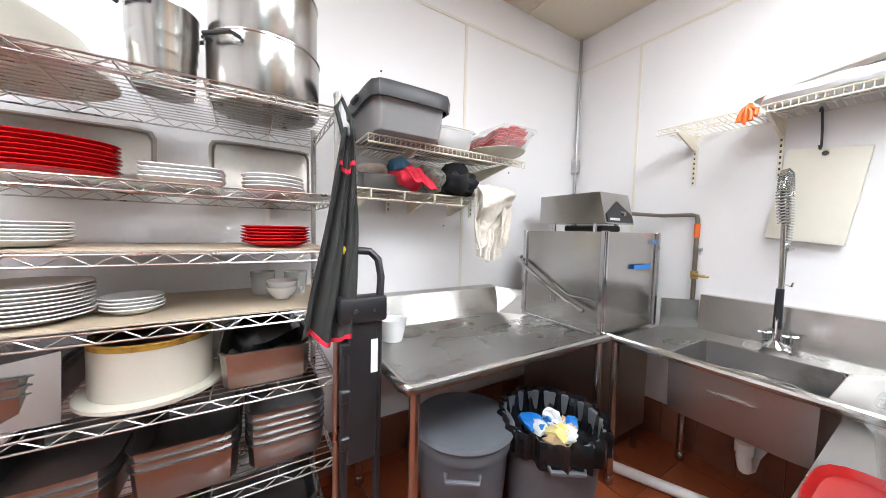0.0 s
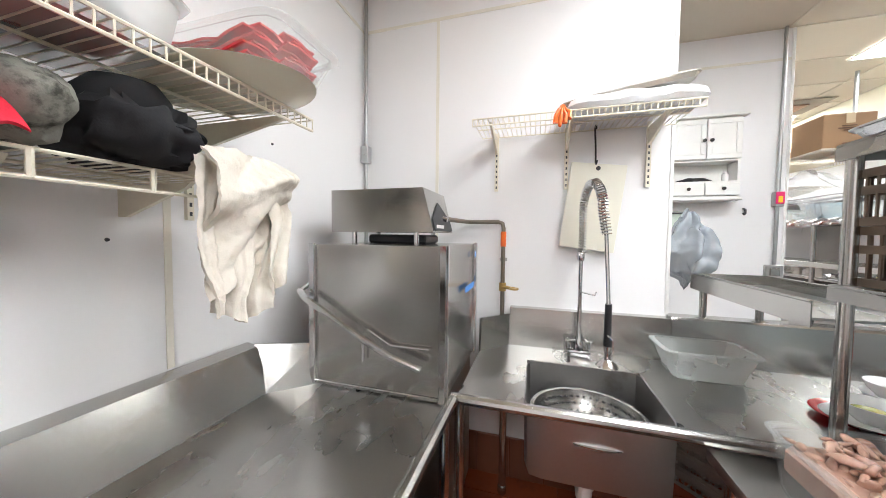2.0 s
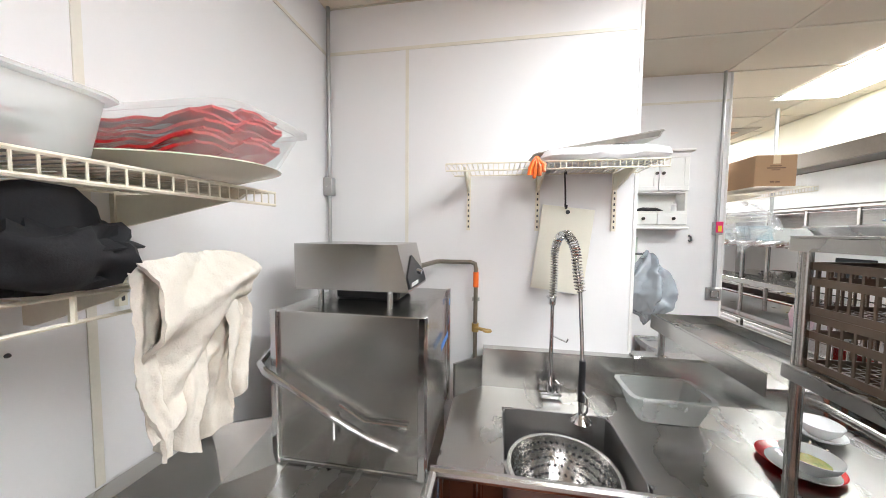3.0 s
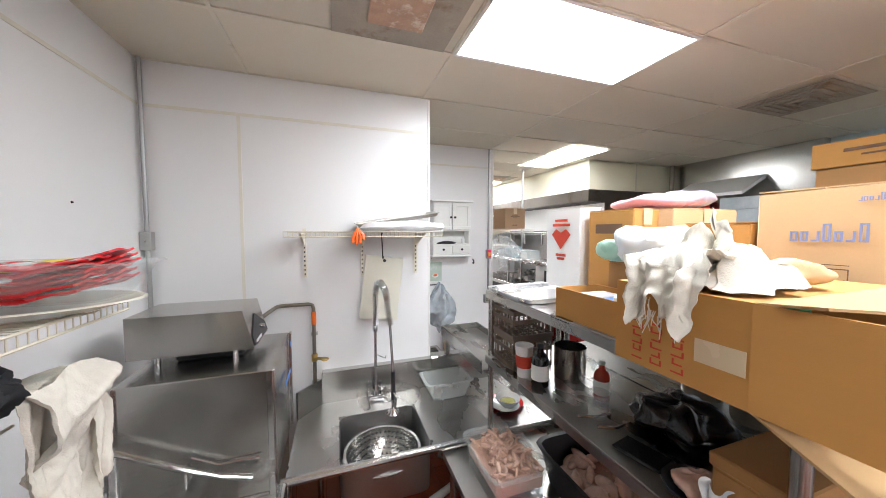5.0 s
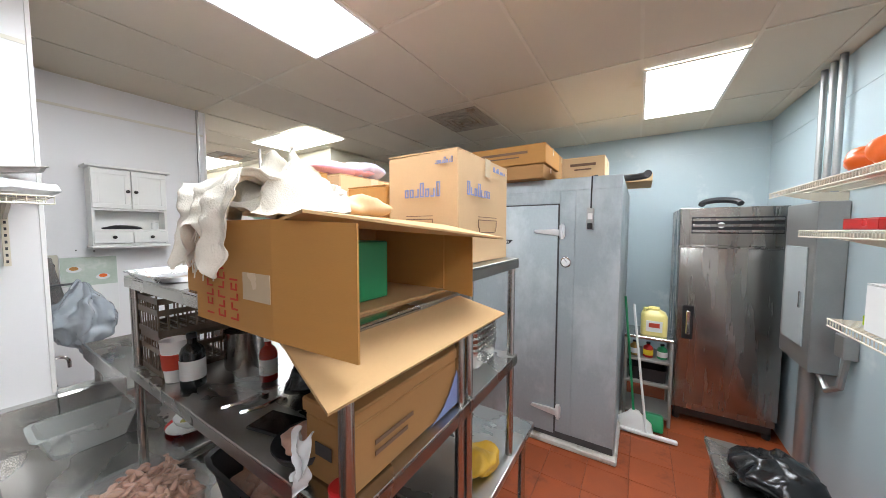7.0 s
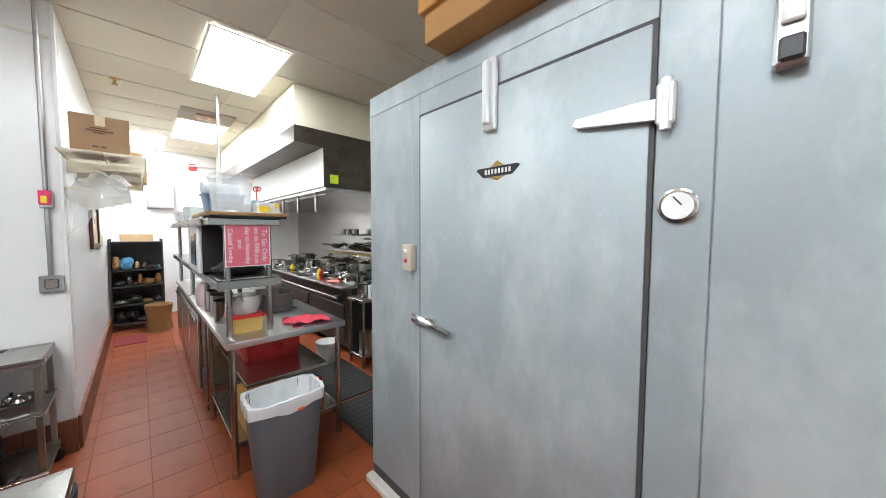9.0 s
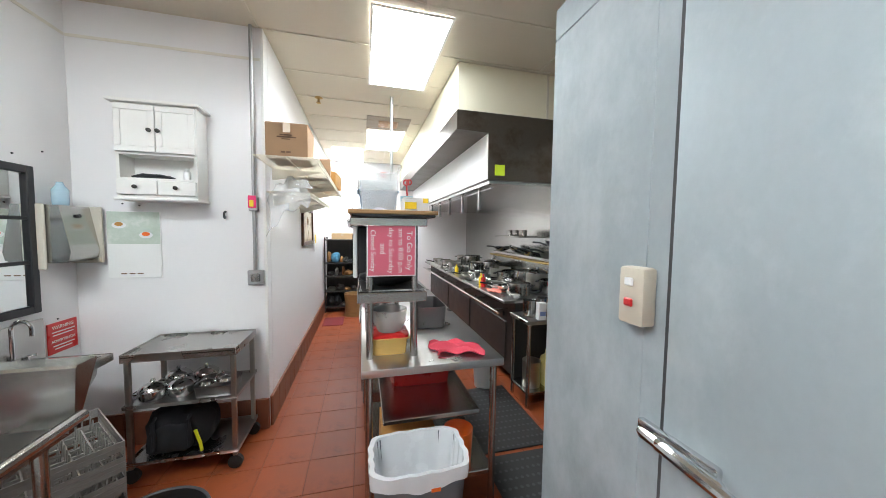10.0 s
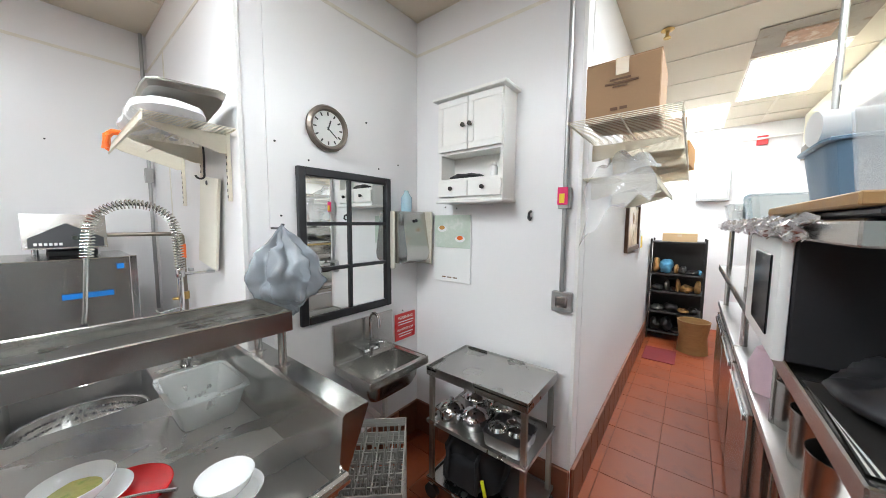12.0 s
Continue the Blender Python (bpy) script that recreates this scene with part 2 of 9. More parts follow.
RED_CERAMIC = material("red_plate_glaze", (0.55, 0.012, 0.015), 0.18, 0, 0.1, 6, 90, 0.02)
WHITE_CERAMIC = material("white_glaze", (0.80, 0.80, 0.79), 0.15, 0, 0.03, 6, 90, 0.02)
CREAM = material("cream_enamel", (0.58, 0.55, 0.46), 0.35, 0, 0.08, 5, 90, 0.05, stain=(0.55, 0.42, 0.16), stain_at=0.64, stain_scale=5)
LINER = material("tan_shelf_liner", (0.50, 0.41, 0.30), 0.7, 0, 0.1, 9, 120, 0.1)
TOWEL = material("cream_terry_towel", (0.66, 0.61, 0.53), 0.95, 0, 0.14, 12, 260, 0.9, stain=(0.52, 0.45, 0.35), stain_at=0.6, stain_scale=6)
RAG_WHITE = material("white_rag", (0.64, 0.58, 0.48), 0.95, 0, 0.16, 22, 300, 1.0, stain=(0.46, 0.38, 0.26), stain_at=0.6, stain_scale=14)
APRON = material("black_apron_cloth", (0.030, 0.032, 0.030), 0.9, 0, 0.3, 14, 260, 0.4)
RED_CLOTH = material("red_cloth", (0.58, 0.02, 0.045), 0.9, 0, 0.2, 14, 240, 0.4)
BLACK_CLOTH = material("black_cap_cloth", (0.012, 0.012, 0.014), 0.9, 0, 0.3, 14, 240, 0.4)
CAMO = material("camouflage_cloth", (0.20, 0.20, 0.17), 0.9, 0, 0.35, 25, 240, 0.3, stain=(0.05, 0.05, 0.04), stain_at=0.5, stain_scale=28)
BLUE_CLOTH = material("blue_cloth", (0.10, 0.30, 0.48), 0.9, 0, 0.2, 12, 240, 0.4)
WALL_TILE = material("brown_cove_tile", (0.20, 0.075, 0.04), 0.45, 0, 0.2, 8, 110, 0.12, per_piece=0.1)
QUARRY = material("red_quarry_tile", (0.28, 0.064, 0.020), 0.46, 0, 0.20, 7, 120, 0.15, stain=(0.13, 0.034, 0.017), stain_at=0.56, stain_scale=3, per_piece=0.10, rough_var=0.14, spec=0.35)
GROUT = material("dark_grout", (0.17, 0.046, 0.021), 0.85, 0, 0.25, 10, 120, 0.3)
RED_PLASTIC = material("red_plastic", (0.55, 0.02, 0.02), 0.3, 0, 0.1, 8, 90, 0.03)
ORANGE = material("orange_plastic", (0.85, 0.16, 0.02), 0.35, 0, 0.1, 8, 90, 0.03)
YELLOW = material("yellow_jug_plastic", (0.80, 0.68, 0.24), 0.35, 0, 0.06, 8, 90, 0.04)
YELLOW_BRIGHT = material("yellow_rubber", (0.85, 0.60, 0.02), 0.5, 0, 0.1, 8, 90, 0.05)
GREEN = material("green_plastic", (0.02, 0.25, 0.09), 0.4, 0, 0.1, 8, 90, 0.03)
LIME = material("lime_sticker", (0.62, 0.80, 0.03), 0.5, 0, 0.05, 8, 90, 0)
PINK = material("hot_pink_plastic", (0.80, 0.02, 0.16), 0.4, 0, 0.05, 8, 90, 0)
BLUE = material("blue_plastic", (0.02, 0.20, 0.62), 0.4, 0, 0.05, 8, 90, 0)
PINK_SIGN = material("faded_pink_sign", (0.66, 0.14, 0.20), 0.35, 0, 0.06, 5, 90, 0)
PAPER = material("white_paper", (0.80, 0.80, 0.78), 0.7, 0, 0.03, 6, 120, 0.02)
CHICKEN = material("raw_chicken", (0.62, 0.33, 0.24), 0.32, 0, 0.18, 14, 90, 0.2, tint=(0.76, 0.53, 0.41), stain=(0.74, 0.54, 0.43), stain_at=0.56, stain_scale=18, coat=0.3)
WOOD = material("worn_wood", (0.34, 0.20, 0.08), 0.55, 0, 0.25, 3, 60, 0.15, stretch=(1, 14, 14))
BROWN_BASKET = material("brown_plastic_rack", (0.16, 0.115, 0.08), 0.5, 0, 0.15, 10, 100, 0.05)
GREY_RACK = material("grey_dish_rack_plastic", (0.30, 0.28, 0.25), 0.5, 0, 0.12, 10, 100, 0.05)
PVC = material("white_pvc_pipe", (0.74, 0.72, 0.68), 0.4, 0, 0.1, 8, 90, 0.03, stain=(0.42, 0.36, 0.28), stain_at=0.62, stain_scale=6)
PIPE = material("aged_copper_pipe", (0.22, 0.19, 0.15), 0.45, 0.8, 0.25, 10, 90, 0.05)
CONDUIT = material("galvanised_conduit", (0.42, 0.42, 0.41), 0.4, 0.8, 0.12, 8, 90, 0.03)
BRASS = material("brass", (0.50, 0.34, 0.12), 0.35, 1.0, 0.15, 8, 90, 0.03)
DARK_UNDER = material("dark_enamel", (0.03, 0.028, 0.026), 0.5, 0, 0.3, 8, 90, 0.05)
BOARD = material("cream_cutting_board", (0.76, 0.73, 0.62), 0.5, 0, 0.06, 4, 120, 0.08, stain=(0.58, 0.46, 0.28), stain_at=0.66, stain_scale=7)
CAB_WHITE = material("white_painted_wood", (0.82, 0.81, 0.77), 0.4, 0, 0.04, 5, 100, 0.05, stain=(0.62, 0.52, 0.34), stain_at=0.7, stain_scale=5)
HOOD_PAINT = material("cream_soffit_paint", (0.78, 0.73, 0.56), 0.5, 0, 0.08, 2, 100, 0.05, stain=(0.62, 0.48, 0.22), stain_at=0.62, stain_scale=2)


def clear(name, colour, rough=0.12, alpha=0.35):
    m = material(name, colour, rough, 0, 0.05, 6, 90, 0.03, alpha=alpha)
    return m


CLEAR = clear("clear_polycarbonate", (0.70, 0.75, 0.75), 0.1, 0.15)
MILKY = clear("milky_plastic", (0.66, 0.68, 0.66), 0.3, 0.34)
BAG_CLEAR = clear("clear_plastic_film", (0.85, 0.87, 0.88), 0.12, 0.24)
BAG_GREY = clear("grey_carrier_bag", (0.30, 0.33, 0.36), 0.25, 0.66)
BAG_WHITE = clear("white_plastic_wrap", (0.86, 0.87, 0.88), 0.25, 0.9)
BAG_BLACK = material("black_bin_liner", (0.010, 0.010, 0.011), 0.22, 0, 0.2, 10, 60, 0.25)
MIRROR = bpy.data.materials.new("mirror_glass")
MIRROR.use_nodes = True
MIRROR.node_tree.nodes["Principled BSDF"].inputs["Metallic"].default_value = 1
MIRROR.node_tree.nodes["Principled BSDF"].inputs["Base Color"].default_value = (0.86, 0.88, 0.87, 1)
MIRROR.node_tree.nodes["Principled BSDF"].inputs["Roughness"].default_value = 0.02

# ---- the room ----
H = 3.17
AX, BY, CX, DY, EX, FX, GY = -1.62, 2.76, 0.235, 3.98, 1.45, 4.80, -1.05
FAR = 8.75


def wall(name, x0, x1, y0, y1, z0=0.0, z1=H, mat=None, label="white plastic-panelled kitchen wall"):
    return solid(name, quick(box, x0, x1, y0, y1, z0, z1), mat or WALL, label, "wall", kind="structure")


wall_west = wall("wall_west", AX - 0.12, AX, -2.6, BY + 0.12)
wall_sink = wall("wall_sink", AX, CX - 0.002, BY, BY + 0.12)
wall_mirror = wall("wall_mirror", CX - 0.12, CX, BY + 0.122, DY + 0.12)
wall_cabinet = wall("wall_cabinet", CX, EX - 0.002, DY, DY + 0.12)
wall_aisle = wall("wall_aisle", EX - 0.12, EX, DY + 0.122, FAR)
wall_far = wall("wall_far", EX - 0.12, 5.6, FAR, FAR + 0.12)
wall_east = wall("wall_east", FX, FX + 0.12, GY - 0.12, 2.3, mat=BLUE_WALL, label="pale blue plastic-panelled wall")
wall_south = wall("wall_south", 1.6, FX, GY - 0.12, GY, mat=BLUE_WALL, label="pale blue plastic-panelled wall with shelves")
wall_south_return = wall("wall_south_return", 1.48, 1.598, -2.6, GY)
wall_behind = wall("wall_behind", AX - 0.12, 1.6, -2.72, -2.602)
wall_cook = wall("wall_cook", 4.72, 4.84, 2.302, FAR, mat=STEEL, label="stainless-clad wall behind the cooking line")
floor = solid("floor", quick(box, AX - 0.12, 5.6, -2.72, FAR + 0.12, -0.12, -0.006), GROUT, "red quarry tile kitchen floor", "floor", kind="structure")


# ceiling: tiles, grid and the openings for the lamps
XG = [-1.80, -1.03, 0.19, 1.41, 2.63, 3.85, 5.6]
YG = [-2.72, -2.17, -1.56, -0.95, -0.45, 0.16, 0.80, 1.51, 2.105, 2.76, 3.40, 3.99, 4.60, 5.21, 5.82, 6.43, 7.04, 7.65, 8.26, 8.87]
bm = B()
rng = random.Random(3)
for xa, xb in zip(XG, XG[1:]):
    for ya, yb in zip(YG, YG[1:]):
        box(bm, xa + 0.008, xb - 0.008, ya + 0.008, yb - 0.008, H + rng.uniform(0, 0.004), H + 0.03)
ceiling = solid("ceiling", bm, CEIL, "stained cream suspended ceiling of large tiles", "ceiling", kind="structure")
bm = B()
for x in XG[1:-1]:
    box(bm, x - 0.011, x + 0.011, YG[0], YG[-1], H - 0.004, H + 0.02)
for y in YG[1:-1]:
    box(bm, XG[0], XG[-1], y - 0.0105, y + 0.0105, H - 0.0045, H + 0.0195)
solid("ceiling_grid", bm, GRID_MAT, "yellowed metal grid of the suspended ceiling", "ceiling grid", kind="structure")
solid("roof_slab", quick(box, AX - 0.12, 5.6, -2.72, FAR + 0.12, H + 0.06, H + 0.2), CEIL, "closed slab above the suspended ceiling", "ceiling", kind="structure")


def troffer(x0, x1, y0, y1, glow=None):
    t = thing("ceiling_light", ((x0 + x1) / 2, (y0 + y1) / 2, H - 0.012), "lit white fluorescent panel light in the ceiling", "ceiling light", "ceiling lights")
    bm = B()
    w = 0.02
    box(bm, x0, x1, y0, y0 + w, H - 0.012, H - 0.0048)
    box(bm, x0, x1, y1 - w, y1, H - 0.012, H - 0.0048)
    box(bm, x0, x0 + w, y0 + w, y1 - w, H - 0.012, H - 0.0048)
    box(bm, x1 - w, x1, y0 + w, y1 - w, H - 0.012, H - 0.0048)
    part("frame", bm, TRIM_WHITE, t)
    part("diffuser", quick(box, x0 + w, x1 - w, y0 + w, y1 - w, H - 0.010, H - 0.0052), glow or DIFFUSER, t, "glowing white diffuser")


troffer(0.19, 1.41, 1.51, 2.10)
troffer(2.81, 4.03, -0.45, 0.15)
troffer(2.25, 2.85, 3.47, 4.69)
# separate emission for the far panels, set to brighten the aisle end
FAR_DIFFUSER = material("far_panel_diffuser", (0.9, 0.9, 0.88), 0.5, 0, 0.01, 5, 80, 0, emission=LAMP_STRENGTH * 0.95)
troffer(2.25, 2.85, 6.20, 7.42, FAR_DIFFUSER)
# guessed panel, added to brighten the far wall and aisle ceiling
troffer(1.62, 2.22, 7.45, 8.65, FAR_DIFFUSER)
troffer(0.22, 1.44, 0.19, 0.80)
# added fill light: a guessed panel behind the camera, never in view
troffer(-0.99, 0.17, -1.54, -0.96)

# ---- dishwashing corner ----
def rolled_rim(bm, pts, r=0.02):
    tube(bm, pts, r, 10)


# clean dish table along the west wall
ct = thing("clean_dish_table", (-1.1, 1.3, 0), "long stainless steel dish table with tall backsplash", "dish table")
bm = B()
box(bm, -1.50, -0.76, 0.70, 1.93, 0.845, 0.865, 0.003)
part("tabletop", bm, STEEL_TOP, ct)
bm = B()
rolled_rim(bm, [(-0.755, 1.935, 0.873), (-0.755, 0.74, 0.873), (-0.762, 0.715, 0.873), (-0.79, 0.70, 0.873), (-1.50, 0.70, 0.873)], 0.022)
part("rolled_rim", bm, STEEL, ct)
bm = B()
extrude_profile(bm, [(-1.50, 0.86), (-1.49, 0.86), (-1.565, 1.04), (-1.595, 1.055), (-1.615, 1.055), (-1.615, 1.04), (-1.575, 1.03)], "y", 0.70, 1.80)
part("backsplash", bm, STEEL, ct)
bm = B()
vs = [(-1.60, 1.80), (-1.385, 1.945), (-1.395, 1.955), (-1.612, 1.81)]
lo = [bm.verts.new((x + (0.10 if i in (0, 3) else 0.03), y - 0.035, 0.86)) for i, (x, y) in enumerate(vs)]
hi = [bm.verts.new((x, y, 1.045 if i in (0, 3) else 1.03)) for i, (x, y) in enumerate(vs)]
bm.faces.new(lo[::-1]), bm.faces.new(hi)
for i in range(4):
    bm.faces.new((lo[i], lo[(i + 1) % 4], hi[(i + 1) % 4], hi[i]))
part("corner_splash", bm, STEEL, ct)
for x, y in ((-0.775, 0.74), (-1.45, 0.74), (-0.775, 1.90)):
    bm = B()
    cyl(bm, (x, y, 0.03), (x, y, 0.85), 0.021)
    lathe(bm, [(0.018, 0), (0.026, 0.01), (0.026, 0.05), (0.02, 0.06)], (x, y, 0), 12)
    part("leg", bm, STEEL, ct)

# soiled dish table with the sink, running past the corner of the wall
st = thing("soiled_dish_table", (0.2, 2.35, 0), "stainless steel dish table with sink bowl, wet and stained", "dish table")
bm = B()
SX0, SX1, SY0, SY1 = -0.49, 0.03, 1.995, 2.47
slab_with_hole(bm, -0.75, 1.12, 1.975, 2.68, SX0, SX1, SY0, SY1, 0.845, 0.865)
part("tabletop", bm, STEEL_TOP, st)
bm = B()
rolled_rim(bm, [(-0.765, 1.96, 0.873), (1.10, 1.96, 0.873), (1.125, 1.975, 0.88), (1.135, 2.0, 0.885), (1.135, 2.70, 0.90)], 0.021)
part("rolled_rim", bm, STEEL, st)
bm = B()
extrude_profile(bm, [(2.68, 0.86), (2.69, 0.86), (2.765, 1.06), (2.765, 1.085), (2.70, 1.085), (2.70, 1.075)][::-1], "x", -0.60, 0.232)
extrude_profile(bm, [(2.68, 0.86), (2.70, 0.86), (2.80, 1.085), (2.80, 1.095), (2.71, 1.095), (2.70, 1.085)][::-1], "x", 0.236, 1.12)
part("backsplash", bm, STEEL, st)
bm = B()
vs = [(-0.60, 2.68), (-0.745, 2.52), (-0.755, 2.53), (-0.605, 2.695)]
prism(bm, vs, 0.862, 1.05)
part("corner_splash", bm, STEEL, st)
bm = B()
D = 0.60
lathe(bm, [(1.0, 0.264), (0.985, 0.262), (0.965, 0.02), (0.94, 0.0), (0.0, -0.004), (0.0, -0.014), (0.95, -0.012), (0.98, 0.015), (1.0, 0.255)], ((SX0 + SX1) / 2, (SY0 + SY1) / 2, D), 48, (SX1 - SX0) / 2, (SY1 - SY0) / 2, 14)
part("sink_bowl", bm, DULL_STEEL, st, "deep square sink bowl")
bm = B()
tube(bm, [(-0.23, 2.23, 0.59), (-0.23, 2.23, 0.40), (-0.23, 2.26, 0.34), (-0.23, 2.32, 0.32), (-0.23, 2.38, 0.36), (-0.23, 2.62, 0.36)], 0.028, 10)
cyl(bm, (-0.23, 2.23, 0.43), (-0.23, 2.23, 0.48), 0.036)
part("drain_pipe", bm, PVC, st, "off-white drain pipe with trap")
for x, y in ((-0.74, 2.0), (1.06, 2.02), (1.06, 2.62), (-0.62, 2.6)):
    bm = B()
    cyl(bm, (x, y, 0.03), (x, y, 0.85), 0.021)
    lathe(bm, [(0.018, 0), (0.026, 0.01), (0.026, 0.05), (0.02, 0.06)], (x, y, 0), 12)
    part("leg", bm, STEEL, st)

# colander in the sink
co = thing("colander", (-0.23, 2.22, 0.612), "wide perforated stainless steel colander lying in the sink", "colander")
bm = B()
lathe(bm, [(0.0, 0.002), (0.12, 0.0), (0.20, 0.07), (0.225, 0.15), (0.238, 0.152), (0.238, 0.157), (0.222, 0.156), (0.196, 0.074), (0.117, 0.006), (0.0, 0.007)], (-0.23, 2.22, 0.60), 40)
part("bowl", bm, STEEL, co)
bm = B()
for row, (r, z) in enumerate(((0.14, 0.024), (0.165, 0.044), (0.187, 0.066), (0.202, 0.095), (0.212, 0.122))):
    n = 30 + row * 4
    for i in range(n):
        a = 2 * math.pi * (i + 0.5 * (row % 2)) / n
        c, s = math.cos(a), math.sin(a)
        p = Vector((-0.23 + (r - 0.006) * c, 2.22 + (r - 0.006) * s, 0.606 + z))
        cyl(bm, p, p + Vector((0.006 * -c, 0.006 * -s, 0.004)), 0.005, seg=6)
tagged(part("holes", bm, DARK_GASKET, co, "rows of dark drain holes"), kind="stuff")

# pre-rinse spray tap
tap = thing("pre_rinse_tap", (-0.225, 2.60, 0.865), "tall chrome pre-rinse spray tap with spring hose", "tap")
bm = B()
box(bm, -0.285, -0.165, 2.585, 2.625, 0.866, 0.905, 0.012, 2)
lathe(bm, [(0.024, 0), (0.024, 0.05), (0.016, 0.07), (0.013, 0.10)], (-0.225, 2.605, 0.90), 14)
part("valve_body", bm, CHROME, tap)
for s in (-1, 1):
    bm = B()
    cyl(bm, (-0.225 + s * 0.045, 2.605, 0.91), (-0.225 + s * 0.045, 2.605, 0.945), 0.014)
    for k in range(4):
        a = math.pi / 2 * k + 0.4
        cyl(bm, (-0.225 + s * 0.045, 2.605, 0.945), (-0.225 + s * 0.045 + 0.03 * math.cos(a), 2.605 + 0.03 * math.sin(a), 0.950), 0.006, seg=6)
    part("cross_handle", bm, CHROME, tap)
bm = B()
cyl(bm, (-0.225, 2.605, 0.98), (-0.225, 2.605, 1.42), 0.011)
lathe(bm, [(0.016, 0), (0.02, 0.01), (0.02, 0.04), (0.014, 0.05)], (-0.225, 2.605, 1.385), 12)
tube(bm, [(-0.225, 2.605, 1.22), (-0.20, 2.55, 1.22), (-0.17, 2.50, 1.22), (-0.165, 2.49, 1.24)], 0.004, 6)
tube(bm, [(-0.225, 2.605, 1.40), (-0.225, 2.76, 1.40)], 0.008, 8)
part("riser", bm, CHROME, tap)
hose = [(-0.225, 2.605, 1.43), (-0.222, 2.60, 1.55)] + [Vector((-0.205 + 0.0 * a, 2.44, 1.64)) + Vector((0.02 * -math.cos(radians(a)), 0.155 * math.cos(radians(a)), 0.13 * math.sin(radians(a)))) for a in range(0, 181, 15)] + [(-0.17, 2.27, 1.52), (-0.16, 2.255, 1.30), (-0.158, 2.245, 1.22)]
part("hose", quick(tube, hose, 0.0085, 8), STEEL, tap)
bm = B()
pts = [Vector(p) for p in hose[:16]]
spring = []
for i in range(len(pts) - 1):
    d = (pts[i + 1] - pts[i])
    n = max(6, int(d.length / 0.0028))
    side = d.cross(Vector((1, 0, 0)))
    side = side.normalized() if side.length > 1e-6 else Vector((0, 1, 0))
    for k in range(n):
        ph = 2 * math.pi * (len(spring) / 5.0)
        spring.append(pts[i] + d * k / n + 0.021 * (math.cos(ph) * Vector((1, 0, 0)) + math.sin(ph) * side))
tube(bm, spring, 0.0034, 5)
part("spring", bm, CHROME, tap)
bm = B()
cyl(bm, (-0.158, 2.245, 1.05), (-0.158, 2.245, 1.23), 0.016, 0.014)
part("grip", bm, BLACK, tap, "black rubber grip")
bm = B()
cyl(bm, (-0.158, 2.245, 0.985), (-0.158, 2.245, 1.05), 0.011, 0.013)
lathe(bm, [(0.015, 0.03), (0.035, 0.012), (0.045, 0.0), (0.0, -0.004)], (-0.158, 2.24, 0.965), 18)
part("spray_head", bm, CHROME, tap)
part("lever", quick(tube, [(-0.158, 2.225, 1.10), (-0.15, 2.19, 1.09), (-0.15, 2.185, 1.04), (-0.155, 2.205, 1.01)], 0.005, 6), CHROME, tap)

# milky tub on the soiled table
def tub(name, x0, x1, y0, y1, z0, z1, mat, label, category="food tub", taper=0.03, rim=0.012, wall_t=0.004, parts_in=None):
    t = thing(name, ((x0 + x1) / 2, (y0 + y1) / 2, z0), label, category)
    bm = B()
    cx, cy, w, d = (x0 + x1) / 2, (y0 + y1) / 2, (x1 - x0) / 2, (y1 - y0) / 2
    k0 = 1 - taper / min(w, d)
    h = z1 - z0
    rr = rim / min(w, d)
    tt = wall_t / min(w, d)
    lathe(bm, [(0.0, 0.0), (k0, 0.0), (1.0, h - 0.01), (1.0 - tt, h - 0.01), (k0 - tt, wall_t * 1.2), (0.0, wall_t)], (cx, cy, z0), 40, w, d, 8)
    part("body", bm, mat, t)
    part("rim", quick(lathe, [(1.0 - tt, h - 0.0095), (1.0 + rr * 0.3, h - 0.0095), (1 + rr, h - 0.008), (1 + rr, h - 0.002), (1 + rr * 0.7, h), (1.0 - tt, h), (1.0 - tt, h - 0.0095)], (cx, cy, z0), 40, w, d, 8), mat, t)
    return t


tub("storage_tub", 0.13, 0.48, 2.42, 2.67, 0.868, 1.0, MILKY, "milky translucent plastic food tub, wet inside", "food tub")

# dirty crockery at the end of the table
def bowl(name, x, y, z, r, h, mat, label, group="", category="bowl", tilt=(0, 0)):
    bm = B()
    lathe(bm, [(0.0, 0.004), (r * 0.45, 0.0), (r * 0.5, 0.004), (r * 0.86, h * 0.55), (r, h), (r * 0.985, h + 0.002), (r * 0.83, h * 0.58), (r * 0.45, 0.012), (0, 0.010)], (0, 0, 0), 32)
    bmesh.ops.rotate(bm, verts=bm.verts, matrix=Euler((radians(tilt[0]), radians(tilt[1]), 0)).to_matrix())
    bmesh.ops.translate(bm, verts=bm.verts, vec=(x, y, z))
    return solid(name, bm, mat, label, category, group)


def plate(name, x, y, z, r, mat, label, group="", h=0.018):
    bm = B()
    lathe(bm, [(0.0, 0.004), (r * 0.55, 0.0), (r * 0.6, 0.004), (r * 0.97, h), (r, h + 0.002), (r * 0.97, h + 0.004), (r * 0.6, 0.009), (0, 0.008)], (x, y, z), 36)
    return solid(name, bm, mat, label, "plate", group)


